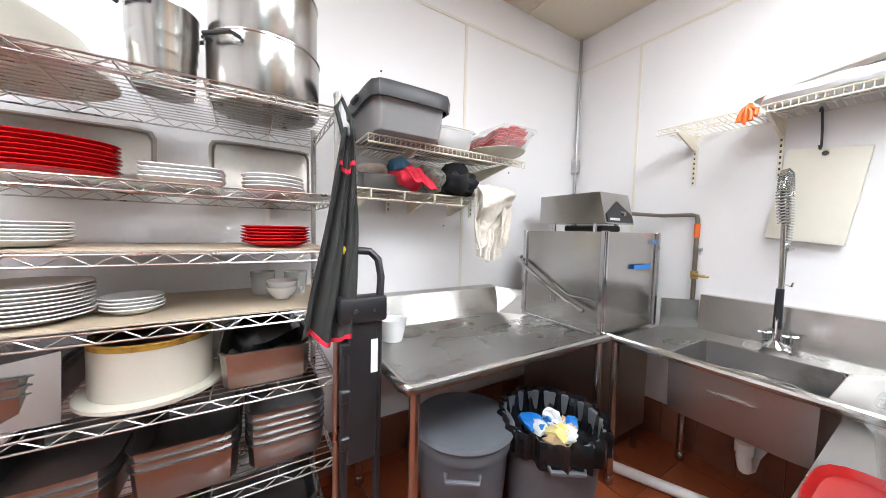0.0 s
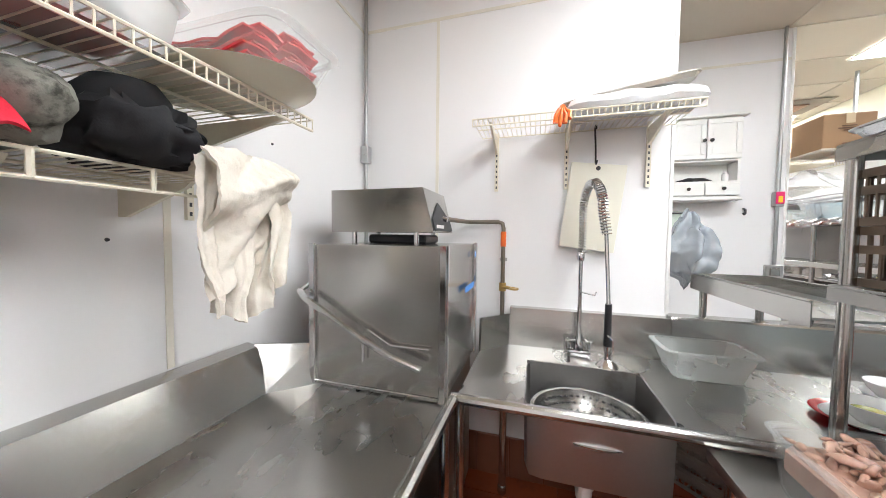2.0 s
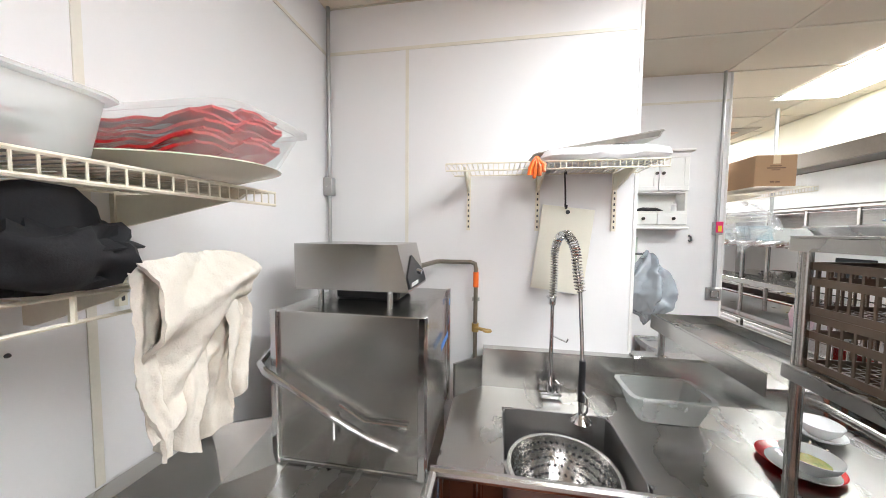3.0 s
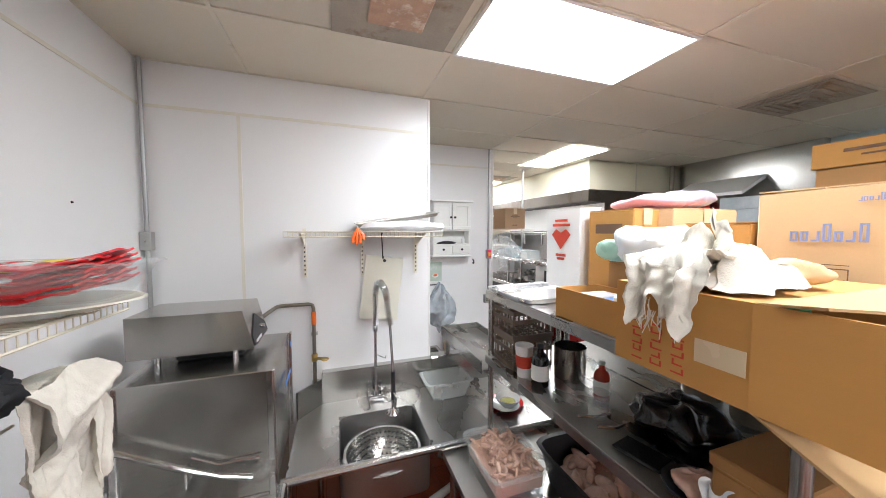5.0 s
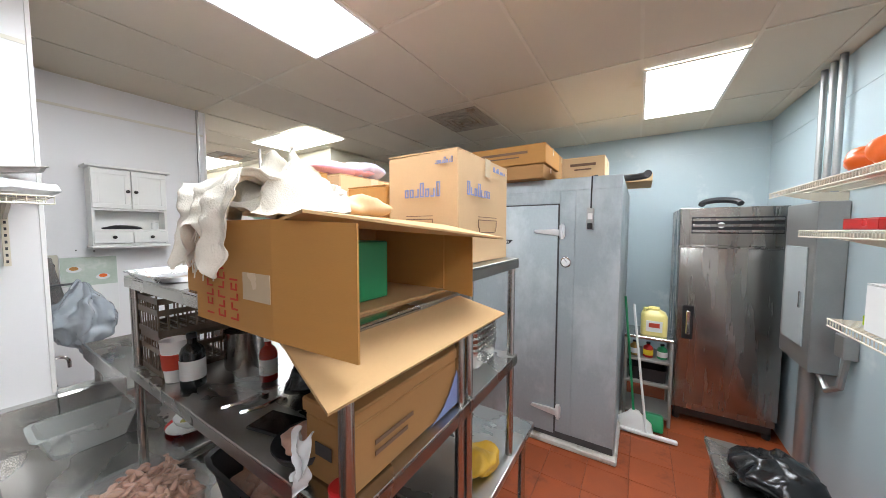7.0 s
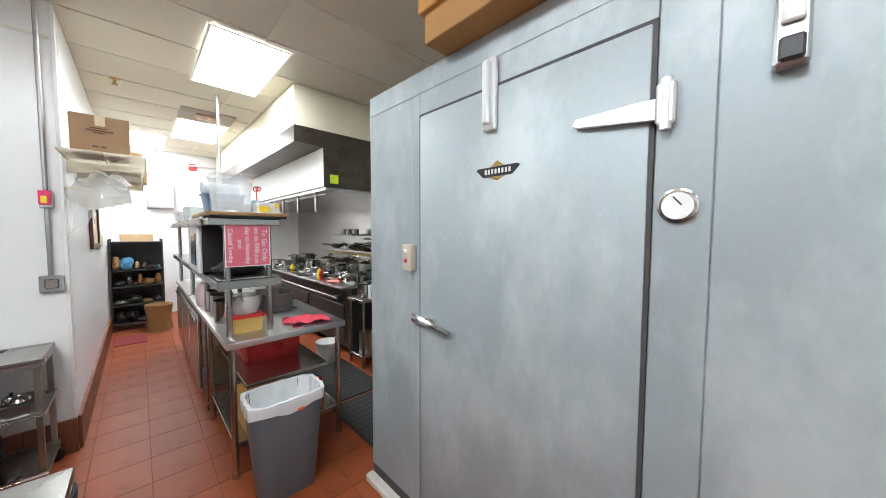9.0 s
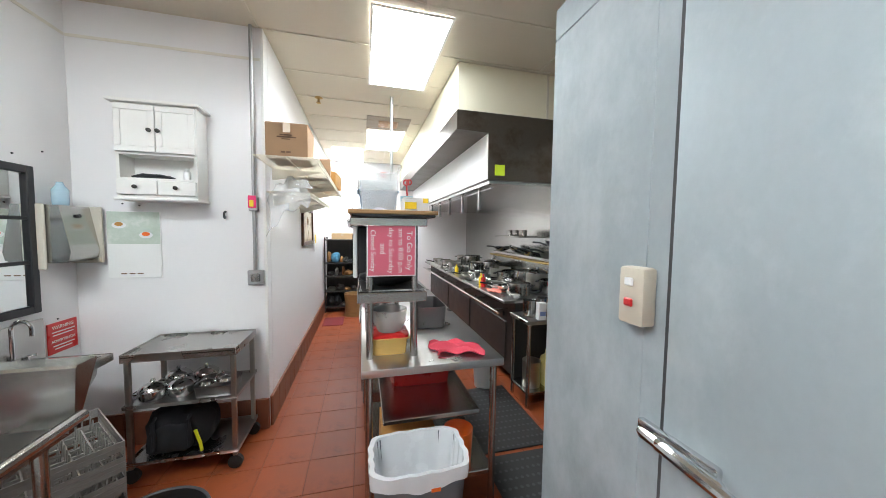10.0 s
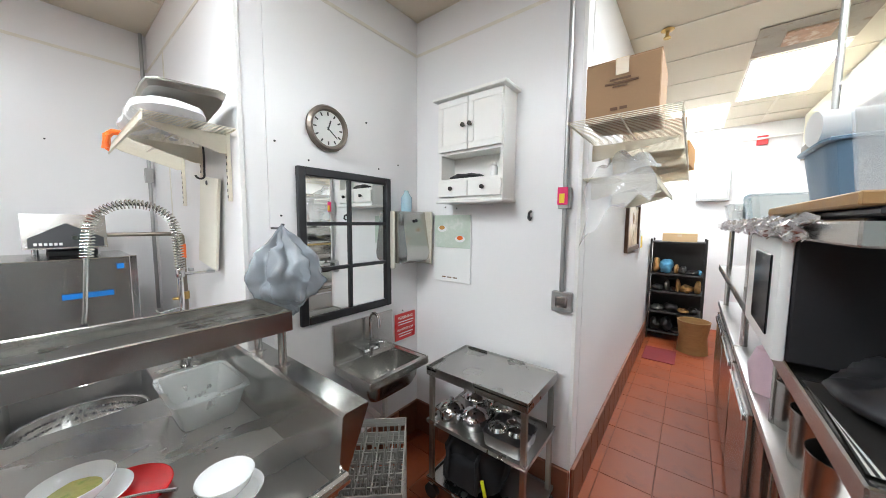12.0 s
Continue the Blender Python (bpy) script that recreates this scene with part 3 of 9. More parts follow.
plate("dinner_plate", 0.66, 2.25, 0.868, 0.125, RED_CERAMIC, "dirty red dinner plate on the dish table", "dirty dishes")
plate("dinner_plate", 0.62, 2.19, 0.888, 0.10, WHITE_CERAMIC, "dirty white plate resting on a red plate", "dirty dishes")
bowl("soup_bowl", 0.63, 2.17, 0.905, 0.085, 0.06, WHITE_CERAMIC, "white soup bowl with leftover green soup", "dirty dishes")
bowl("soup_bowl", 0.91, 2.46, 0.868, 0.085, 0.03, WHITE_CERAMIC, "shallow white saucer bowl under another bowl", "dirty dishes")
bowl("soup_bowl", 0.90, 2.45, 0.886, 0.075, 0.06, WHITE_CERAMIC, "empty white soup bowl on a saucer", "dirty dishes")
bm = B()
lathe(bm, [(0, 0), (0.055, 0.0), (0.055, 0.003), (0, 0.004)], (0.63, 2.17, 0.935), 20)
rough_up(bm, 0.002, 40)
solid("leftover_soup", bm, material("soup_broth", (0.42, 0.38, 0.10), 0.2, 0, 0.3, 30, 90, 0.1, stain=(0.20, 0.28, 0.05), stain_at=0.5, stain_scale=30), "greenish leftover soup in a white bowl", "food")
for dx, a in ((0.0, 0.3), (0.02, -0.2)):
    s = thing("spoon", (0.70 + dx, 2.24, 0.90), "used stainless spoon on the red plate", "spoon", "dirty dishes")
    bm = B()
    tube(bm, [(0.67 + dx, 2.22, 0.893), (0.73 + dx, 2.28 + 0.05 * a, 0.90), (0.79 + dx, 2.33 + 0.1 * a, 0.903)], [0.003, 0.004, 0.006], 6)
    part("handle", bm, CHROME, s)
    part("bowl", quick(lathe, [(0, 0), (0.016, 0.006), (0.018, 0.009), (0.015, 0.008), (0, 0.002)], (0.655 + dx, 2.207, 0.888), 14, 1.3, 0.9), CHROME, s)

# shelf over the soiled table
os_ = thing("rack_shelf", (0.52, 2.35, 1.09), "stainless steel overshelf with upturned edges on posts", "shelf")
bm = B()
X0, X1, Y0, Y1 = 0.345, 0.665, 2.0, 2.77
box(bm, X0, X1, Y0, Y1, 1.268, 1.276)
part("tray", bm, STEEL_TOP, os_)
bm = B()
box(bm, X0 - 0.004, X0, Y0, Y1, 1.245, 1.325)
box(bm, X1, X1 + 0.004, Y0, Y1, 1.245, 1.325)
box(bm, X0, X1, Y1, Y1 + 0.004, 1.245, 1.325)
box(bm, X0 - 0.008, X0 + 0.004, Y0, Y1, 1.321, 1.329, 0.003)
box(bm, X1 - 0.004, X1 + 0.008, Y0, Y1, 1.321, 1.329, 0.003)
part("edge", bm, STEEL, os_)
for x in (0.39, 0.63):
    bm = B()
    cyl(bm, (x, 2.745, 1.095), (x, 2.745, 1.268), 0.016)
    lathe(bm, [(0.032, 0), (0.032, 0.006), (0.018, 0.012)], (x, 2.745, 1.09), 14)
    part("post", bm, STEEL, os_)


# brown plastic cup racks on the shelf
def rack_crate(x0, x1, y0, y1, z0, h, mat, label, group, name="cutlery_rack"):
    t = thing(name, ((x0 + x1) / 2, (y0 + y1) / 2, z0), label, "dish rack", group)
    bm = B()
    w = 0.006
    for z in (z0 + 0.0, z0 + h * 0.55, z0 + h - 0.022):
        for r in ((x0, x1, y0, y0 + w), (x0, x1, y1 - w, y1), (x0, x0 + w, y0 + w, y1 - w), (x1 - w, x1, y0 + w, y1 - w)):
            box(bm, *r, z, z + 0.022)
    part("rim", bm, mat, t)
    bm = B()
    n = max(4, int((x1 - x0) / 0.03))
    for i in range(n + 1):
        x = x0 + (x1 - x0 - w) * i / n
        box(bm, x, x + w, y0 + 0.001, y0 + w - 0.001, z0 + 0.02, z0 + h - 0.02)
        box(bm, x, x + w, y1 - w + 0.001, y1 - 0.001, z0 + 0.02, z0 + h - 0.02)
    n = max(4, int((y1 - y0) / 0.03))
    for i in range(n + 1):
        y = y0 + (y1 - y0 - w) * i / n
        box(bm, x0 + 0.001, x0 + w - 0.001, y, y + w, z0 + 0.02, z0 + h - 0.02)
        box(bm, x1 - w + 0.001, x1 - 0.001, y, y + w, z0 + 0.02, z0 + h - 0.02)
    part("side_lattice", bm, mat, t)
    bm = B()
    for i in range(1, 7):
        x = x0 + (x1 - x0) * i / 7
        box(bm, x - 0.003, x + 0.003, y0 + w, y1 - w, z0 + 0.001, z0 + 0.012)
        y = y0 + (y1 - y0) * i / 7
        box(bm, x0 + w, x1 - w, y - 0.003, y + 0.003, z0 + 0.002, z0 + 0.011)
    tagged(part("base_grid", bm, mat, t), kind="stuff")
    return t


rack_crate(0.38, 0.62, 1.70, 1.93, 1.387, 0.16, BROWN_BASKET, "brown plastic cutlery rack on the island shelf", "brown racks")
rack_crate(0.375, 0.625, 1.695, 1.935, 1.549, 0.15, BROWN_BASKET, "brown plastic cutlery rack stacked on another", "brown racks")

# dish machine
dm = thing("dish_machine", (-1.08, 2.22, 0), "upright stainless steel hood dish machine with side lever", "dishwasher")
bm = B()
box(bm, -1.375, -0.785, 1.915, 2.50, 0.868, 1.470, 0.004)
part("hood_body", bm, STEEL, dm)
for r in ((-1.386, -1.358, 1.900, 1.914, 0.868, 1.475), (-0.802, -0.774, 1.900, 1.914, 0.868, 1.475), (-0.783, -0.770, 1.915, 1.935, 0.868, 1.475), (-0.783, -0.768, 2.475, 2.51, 0.868, 1.475), (-1.357, -0.803, 1.907, 1.9145, 0.868, 0.885)):
    part("door_trim", quick(box, *r, 0.003), CHROME, dm)
bm = B()
extrude_profile(bm, [(-1.40, 1.525), (-0.885, 1.525), (-0.935, 1.722), (-1.40, 1.722)], "y", 2.08, 2.40)
part("control_box", bm, STEEL, dm)
bm = B()
vs = [Vector((-0.8845, 2.10, 1.535)), Vector((-0.8845, 2.385, 1.535)), Vector((-0.898, 2.385, 1.585)), Vector((-0.920, 2.24, 1.67)), Vector((-0.898, 2.10, 1.585))]
a = [bm.verts.new(v) for v in vs]
b = [bm.verts.new(v + Vector((0.003, 0, 0.001))) for v in vs]
bm.faces.new(a[::-1]), bm.faces.new(b)
for i in range(5):
    bm.faces.new((a[i], a[(i + 1) % 5], b[(i + 1) % 5], b[i]))
pn = part("control_panel", bm, BLACK, dm, "black control panel with white markings")
bm = B()
for i in range(6):
    y = 2.12 + i * 0.018
    box(bm, -0.8835, -0.8795, y, y + 0.012, 1.545, 1.56)
part("marking", bm, PAPER, pn)
bm = B()
cyl(bm, (-0.90, 2.27, 1.595), (-0.876, 2.27, 1.588), 0.012)
part("knob", bm, CHROME, pn)
for x in (-1.30, -0.98):
    for y in (2.12, 2.36):
        part("stand_off", quick(cyl, (x, y, 1.468), (x, y, 1.528), 0.013), CHROME, dm)
part("rinse_pump", quick(box, -1.25, -0.95, 2.16, 2.36, 1.472, 1.515, 0.01), BLACK, dm)
bm = B()
tube(bm, [(-1.43, 2.38, 1.30), (-1.43, 1.95, 1.285), (-1.415, 1.885, 1.27), (-1.38, 1.865, 1.25), (-1.10, 1.862, 1.10), (-0.98, 1.860, 1.045), (-0.86, 1.86, 1.01)], 0.0135, 10)
part("door_lever", bm, CHROME, dm, "bent chrome lever across the front")
bm = B()
box(bm, -1.42, -1.395, 2.05, 2.44, 1.05, 1.34, 0.004)
part("lever_bracket", bm, STEEL, dm)
bm = B()
tube(bm, [(-1.12, 1.905, 1.085), (-1.12, 1.895, 1.08), (-1.12, 1.895, 1.0)], 0.006, 8)
tube(bm, [(-1.10, 1.90, 1.13), (-1.0, 1.90, 1.075), (-0.84, 1.90, 1.075)], 0.005, 8)
part("stop_rod", bm, CHROME, dm)
bm = B()
box(bm, -0.7675, -0.7665, 2.20, 2.40, 1.245, 1.275)
part("blue_badge", bm, BLUE, dm, "blue maker's badge, plain bar")
bm = B()
box(bm, -0.767, -0.766, 2.42, 2.45, 1.40, 1.43)
part("sticker", bm, BLUE, dm)
bm = B()
box(bm, -1.37, -0.80, 1.94, 2.50, 0.18, 0.845, 0.004)
part("wash_tank", bm, STEEL_DIRTY, dm, "grimy steel wash tank below the table")
for x, y in ((-1.33, 1.98), (-0.84, 1.98), (-1.33, 2.46), (-0.84, 2.46)):
    part("leg", quick(cyl, (x, y, 0), (x, y, 0.18), 0.02), STEEL, dm)

# water pipes on the sink wall
wp = thing("water_pipe", (-0.65, 2.72, 0.9), "dark copper water pipe with orange joint and valve", "pipe")
bm = B()
tube(bm, [(-0.93, 2.30, 1.60), (-0.90, 2.55, 1.60), (-0.88, 2.68, 1.60), (-0.86, 2.712, 1.598), (-0.68, 2.712, 1.598), (-0.655, 2.712, 1.59), (-0.648, 2.712, 1.56), (-0.648, 2.712, 0.92)], 0.013, 10)
part("pipe", bm, PIPE, wp)
bm = B()
cyl(bm, (-0.648, 2.712, 1.45), (-0.648, 2.712, 1.54), 0.0165)
part("coupling", bm, ORANGE, wp, "orange taped coupling")
bm = B()
cyl(bm, (-0.648, 2.712, 1.18), (-0.648, 2.712, 1.23), 0.021)
cyl(bm, (-0.648, 2.70, 1.205), (-0.575, 2.66, 1.205), 0.010)
lathe(bm, [(0.024, 0), (0.028, 0.006), (0.024, 0.012)], (-0.575, 2.655, 1.199), 12)
part("valve", bm, BRASS, wp)
for z in (1.0, 1.36):
    part("clamp", quick(box, -0.67, -0.626, 2.735, 2.758, z, z + 0.02), CONDUIT, wp)


def conduit(x, y, z0, z1, boxes, label, wall_y=None):
    t = thing("conduit", (x, y, z0), label, "conduit")
    part("pipe", quick(cyl, (x, y, z0), (x, y, z1), 0.0125), CONDUIT, t)
    for z in boxes:
        b = part("junction_box", quick(box, x - 0.03, x + 0.03, y - 0.028, y + 0.022, z, z + 0.115, 0.004), CONDUIT, t)
        part("cover_screw", quick(cyl, (x, y - 0.031, z + 0.057), (x, y - 0.027, z + 0.057), 0.005, seg=8), STEEL, b)
    return t


conduit(-1.59, 2.725, 0.95, H - 0.006, (2.0,), "grey metal conduit with junction box in the corner")


# ---- shelves on wall brackets ----
LOWZ = 1.655

def bracket_shelf(x0, x1, y0, y1, z, along, brackets, label, lip_down=0.035, rails=True, lip_every=1):
    """Ventilated wire shelf. along: its long axis; the lip hangs on the side away from the wall."""
    t = thing("wire_wall_shelf", ((x0 + x1) / 2, (y0 + y1) / 2, z), label, "wall shelf", "wire wall shelves")
    bm = B()
    if along == "y":
        n = int((y1 - y0) / 0.026)
        for i in range(n + 1):
            y = y0 + (y1 - y0) * i / n
            cyl(bm, (x0, y, z), (x1, y, z), 0.0022, seg=5)
            if i % lip_every == lip_every // 2:
                cyl(bm, (x1, y, z), (x1, y, z - lip_down), 0.0022 if lip_every == 1 else 0.006, seg=6)
        for x, zz in ((x0, z - 0.004), ((x0 + x1) / 2, z - 0.005), (x1, z), (x1, z - lip_down)):
            cyl(bm, (x, y0, zz), (x, y1, zz), 0.0042, seg=6)
    else:
        n = int((x1 - x0) / 0.026)
        for i in range(n + 1):
            x = x0 + (x1 - x0) * i / n
            cyl(bm, (x, y0, z), (x, y1, z), 0.0022, seg=5)
            cyl(bm, (x, y0, z), (x, y0, z - lip_down), 0.0022, seg=5)
        for y, zz in ((y1, z - 0.004), ((y0 + y1) / 2, z - 0.005), (y0, z), (y0, z - lip_down)):
            cyl(bm, (x0, y, zz), (x1, y, zz), 0.0042, seg=6)
    part("wire_deck", bm, WHITE_WIRE, t)
    for p in brackets:
        bm = B()
        if along == "y":
            extrude_profile(bm, [(x0, z - 0.012), (x0, z - 0.10), (x0 + 0.03, z - 0.10), (x1 - 0.04, z - 0.025), (x1 - 0.02, z - 0.012)], "y", p - 0.006, p + 0.006)
        else:
            extrude_profile(bm, [(y1, z - 0.012), (y1, z - 0.10), (y1 - 0.03, z - 0.10), (y0 + 0.04, z - 0.025), (y0 + 0.02, z - 0.012)], "x", p - 0.006, p + 0.006)
        part("bracket", bm, WHITE_WIRE, t)
        if not rails:
            continue
        s = B()
        if along == "y":
            box(s, x0 - 0.012, x0 + 0.004, p - 0.011, p + 0.011, z - 0.33, z + 0.02)
        else:
            box(s, p - 0.011, p + 0.011, y1 - 0.004, y1 + 0.012, z - 0.33, z + 0.02)
        std = part("standard", s, WHITE_WIRE, t)
        s = B()
        for k in range(9):
            zz = z - 0.315 + k * 0.032
            if along == "y":
                box(s, x0 + 0.0035, x0 + 0.0055, p - 0.004, p + 0.004, zz, zz + 0.014)
            else:
                box(s, p - 0.004, p + 0.004, y1 - 0.0055, y1 - 0.0035, zz, zz + 0.014)
        part("slots", s, DARK_GASKET, std)
    return t


bracket_shelf(-1.607, -1.17, 0.68, 1.665, 1.885, "y", (0.95, 1.58), "cream coated wire shelf crowded with tubs and plates")
bracket_shelf(-1.607, -1.30, 0.66, 1.42, LOWZ, "y", (0.74, 1.085, 1.39), "cream coated wire shelf holding caps and cloths", 0.05, False, 7)
sb = bracket_shelf(-0.79, 0.235, 2.425, 2.745, 2.118, "x", (-0.70, -0.30, 0.115), "cream coated wire shelf above the sink")

# ---- island: two work tables back to back with double overshelves ----
def work_table(x0, x1, y0, y1, z, label, shelf_z=0.25):
    t = thing("work_table", ((x0 + x1) / 2, (y0 + y1) / 2, 0), label, "work table", "island tables")
    bm = B()
    box(bm, x0, x1, y0, y1, z - 0.04, z, 0.006, 2)
    part("tabletop", bm, STEEL_TOP, t)
    part("undershelf", quick(box, x0 + 0.03, x1 - 0.03, y0 + 0.03, y1 - 0.03, shelf_z, shelf_z + 0.03, 0.004), STEEL, t)
    for x in (x0 + 0.05, x1 - 0.05):
        for y in (y0 + 0.05, y1 - 0.05):
            bm = B()
            cyl(bm, (x, y, 0.03), (x, y, z - 0.04), 0.02)
            lathe(bm, [(0.016, 0), (0.024, 0.01), (0.024, 0.04), (0.02, 0.06)], (x, y, 0), 12)
            part("leg", bm, STEEL, t)
    return t


def overshelf(x0, x1, y0, y1, table_z, levels, label):
    t = thing("double_overshelf", ((x0 + x1) / 2, (y0 + y1) / 2, table_z), label, "shelf", "island overshelves")
    for z in levels:
        bm = B()
        box(bm, x0, x1, y0, y1, z - 0.008, z, 0.002)
        for r in ((x0, x0 + 0.006, y0, y1), (x1 - 0.006, x1, y0, y1), (x0 + 0.006, x1 - 0.006, y0, y0 + 0.006), (x0 + 0.006, x1 - 0.006, y1 - 0.006, y1)):
            box(bm, *r, z - 0.045, z - 0.0085)
        part("shelf", bm, STEEL_TOP, t)
    for x in (x0 + 0.025, x1 - 0.025):
        for y in (y0 + 0.025, y1 - 0.025):
            bm = B()
            cyl(bm, (x, y, table_z), (x, y, levels[-1] - 0.008), 0.017)
            part("post", bm, STEEL, t)
    return t


work_table(0.075, 0.875, 0.60, 1.955, 0.85, "stainless steel work table crowded with raw chicken tubs")
work_table(0.885, 1.655, 0.60, 1.95, 0.90, "stainless steel work table with double overshelf")
overshelf(0.345, 0.875, 0.605, 1.955, 0.85, (1.385, 1.775), "stainless double overshelf piled with cartons and bottles")
overshelf(0.885, 1.365, 0.605, 1.95, 0.90, (1.385, 1.84), "stainless double overshelf piled with cardboard boxes")


# ---- walk-in cooler ----
CXF = 2.873
wc = thing("walk_in_cooler", (3.6, 1.25, 0), "walk-in cooler clad in scuffed galvanised metal", "walk-in cooler")
bm = B()
box(bm, CXF, 4.78, 0.262, 2.237, 0.06, 2.42, 0.004)
part("body", bm, COOLER, wc)
bm = B()
box(bm, CXF - 0.05, 4.78, 0.235, 2.26, 0.0, 0.055, 0.012)
part("concrete_kerb", bm, material("worn_concrete", (0.52, 0.49, 0.44), 0.8, 0, 0.2, 6, 80, 0.4, stain=(0.2, 0.15, 0.1), stain_at=0.55, stain_scale=5), wc, "chipped off-white kerb")
for d, r in ((0.006, (0.262, 2.237, 2.312, 2.42)), (0.006, (1.82, 2.237, 0.12, 2.310)), (0.006, (0.262, 0.608, 0.12, 2.310)), (0.008, (1.760, 1.818, 0.12, 2.310)), (0.008, (0.610, 0.738, 0.12, 2.310)), (0.008, (0.740, 1.758, 2.205, 2.310))):
    part("front_panel", quick(box, CXF - d, CXF - 0.0005, *r, 0.002), COOLER, wc)
part("toe_strip", quick(box, CXF - 0.004, CXF - 0.0004, 0.27, 2.23, 0.06, 0.118), DARK_GASKET, wc, "dark worn toe strip")
bm = B()
box(bm, CXF - 0.012, CXF - 0.001, 0.740, 1.758, 0.10, 2.203)
part("gasket", bm, DARK_GASKET, wc)
ZINC = material("pale_zinc_casting", (0.72, 0.73, 0.73), 0.35, 0.5, 0.1, 9, 90, 0.05)
cd = part("door", quick(box, CXF - 0.035, CXF - 0.0125, 0.752, 1.750, 0.10, 2.193, 0.006, 2), COOLER, wc, "flush metal-clad cooler door")
for z in (1.925, 0.29):
    bm = B()
    box(bm, CXF - 0.060, CXF - 0.0355, 0.69, 0.735, z - 0.02, z + 0.09, 0.006)
    extrude_profile(bm, [(0.735, z - 0.005), (0.735, z + 0.05), (0.78, z + 0.052), (0.95, z + 0.048), (0.96, z + 0.03), (0.945, z + 0.022)], "x", CXF - 0.058, CXF - 0.036)
    cyl(bm, (CXF - 0.05, 0.712, z - 0.035), (CXF - 0.05, 0.712, z + 0.10), 0.014)
    part("strap_hinge", bm, ZINC, cd, "pale zinc strap hinge")
bm = B()
box(bm, CXF - 0.058, CXF - 0.0352, 1.27, 1.33, 2.02, 2.30, 0.004)
box(bm, CXF - 0.085, CXF - 0.059, 1.285, 1.315, 2.04, 2.28, 0.005)
part("door_closer", bm, ZINC, cd)
bm = B()
box(bm, CXF - 0.055, CXF - 0.0356, 1.62, 1.80, 1.14, 1.19, 0.008, 2)
tube(bm, [(CXF - 0.05, 1.79, 1.16), (CXF - 0.068, 1.70, 1.168), (CXF - 0.07, 1.60, 1.162), (CXF - 0.068, 1.50, 1.15)], [0.012, 0.015, 0.014, 0.010], 10)
box(bm, CXF - 0.075, CXF - 0.056, 1.60, 1.74, 1.15, 1.18, 0.006)
part("latch_handle", bm, CHROME, cd, "chrome latch handle")
cd.location.x = 0.019
bg = B()
extrude_profile(bg, [(1.165, 1.871), (1.20, 1.839), (1.34, 1.839), (1.375, 1.871), (1.365, 1.877), (1.175, 1.877)], "x", CXF - 0.0385, CXF - 0.0352)
bd = part("maker_badge", bg, BLACK, cd, "black and gold winged maker's badge")
bm = B()
extrude_profile(bm, [(1.235, 1.878), (1.27, 1.901), (1.305, 1.878)], "x", CXF - 0.038, CXF - 0.0352)
extrude_profile(bm, [(1.235, 1.838), (1.27, 1.821), (1.305, 1.838)], "x", CXF - 0.038, CXF - 0.0352)
part("gold_wing", bm, BRASS, bd)
bm = B()
for i in range(8):
    y = 1.205 + i * 0.0165
    box(bm, CXF - 0.040, CXF - 0.0384, y, y + 0.009, 1.849, 1.868)
part("marking", bm, PAPER, bd)
th = part("thermometer", quick(lathe, [(0.0, 0), (0.046, 0), (0.046, 0.008), (0.040, 0.010), (0, 0.008)], (0, 0, 0), 28), CHROME, wc, "round dial thermometer")
th.matrix_basis = pose(CXF - 0.0095, 0.680, 1.687, 0, -90, 0)
td = part("dial", quick(lathe, [(0, 0.0105), (0.036, 0.0105), (0.036, 0.012), (0, 0.012)], (0, 0, 0), 28), PAPER, th)
part("needle", quick(box, -0.002, 0.028, -0.002, 0.002, 0.0122, 0.0132, turn=(0, 0, 40)), BLACK, td)
td.matrix_parent_inverse = Matrix()
bm = B()
box(bm, CXF - 0.05, CXF - 0.0085, 1.785, 1.858, 1.41, 1.55, 0.008, 2)
sw = part("light_switch_box", bm, material("beige_switch_box", (0.50, 0.45, 0.36), 0.5, 0, 0.1, 8, 90, 0.05), wc)
for z in (1.465, 1.515):
    part("button", quick(box, CXF - 0.058, CXF - 0.0505, 1.81, 1.835, z - 0.01, z + 0.01, 0.003), PAPER if z > 1.5 else RED_PLASTIC, sw)
bm = B()
box(bm, CXF - 0.045, CXF - 0.0065, 0.462, 0.518, 1.975, 2.155, 0.006)
ob = part("outlet_box", bm, CONDUIT, wc)
part("cable", quick(tube, [(CXF - 0.02, 0.488, 2.155), (CXF - 0.016, 0.488, 2.28), (CXF - 0.012, 0.485, 2.42), (CXF + 0.06, 0.45, 2.435)], 0.006, 8), BLACK, ob)
part("plug", quick(box, CXF - 0.058, CXF - 0.0455, 0.472, 0.508, 2.06, 2.11, 0.004), PAPER, ob)
part("lower_cover", quick(box, CXF - 0.062, CXF - 0.0455, 0.47, 0.51, 1.98, 2.03, 0.005), BLACK, ob)

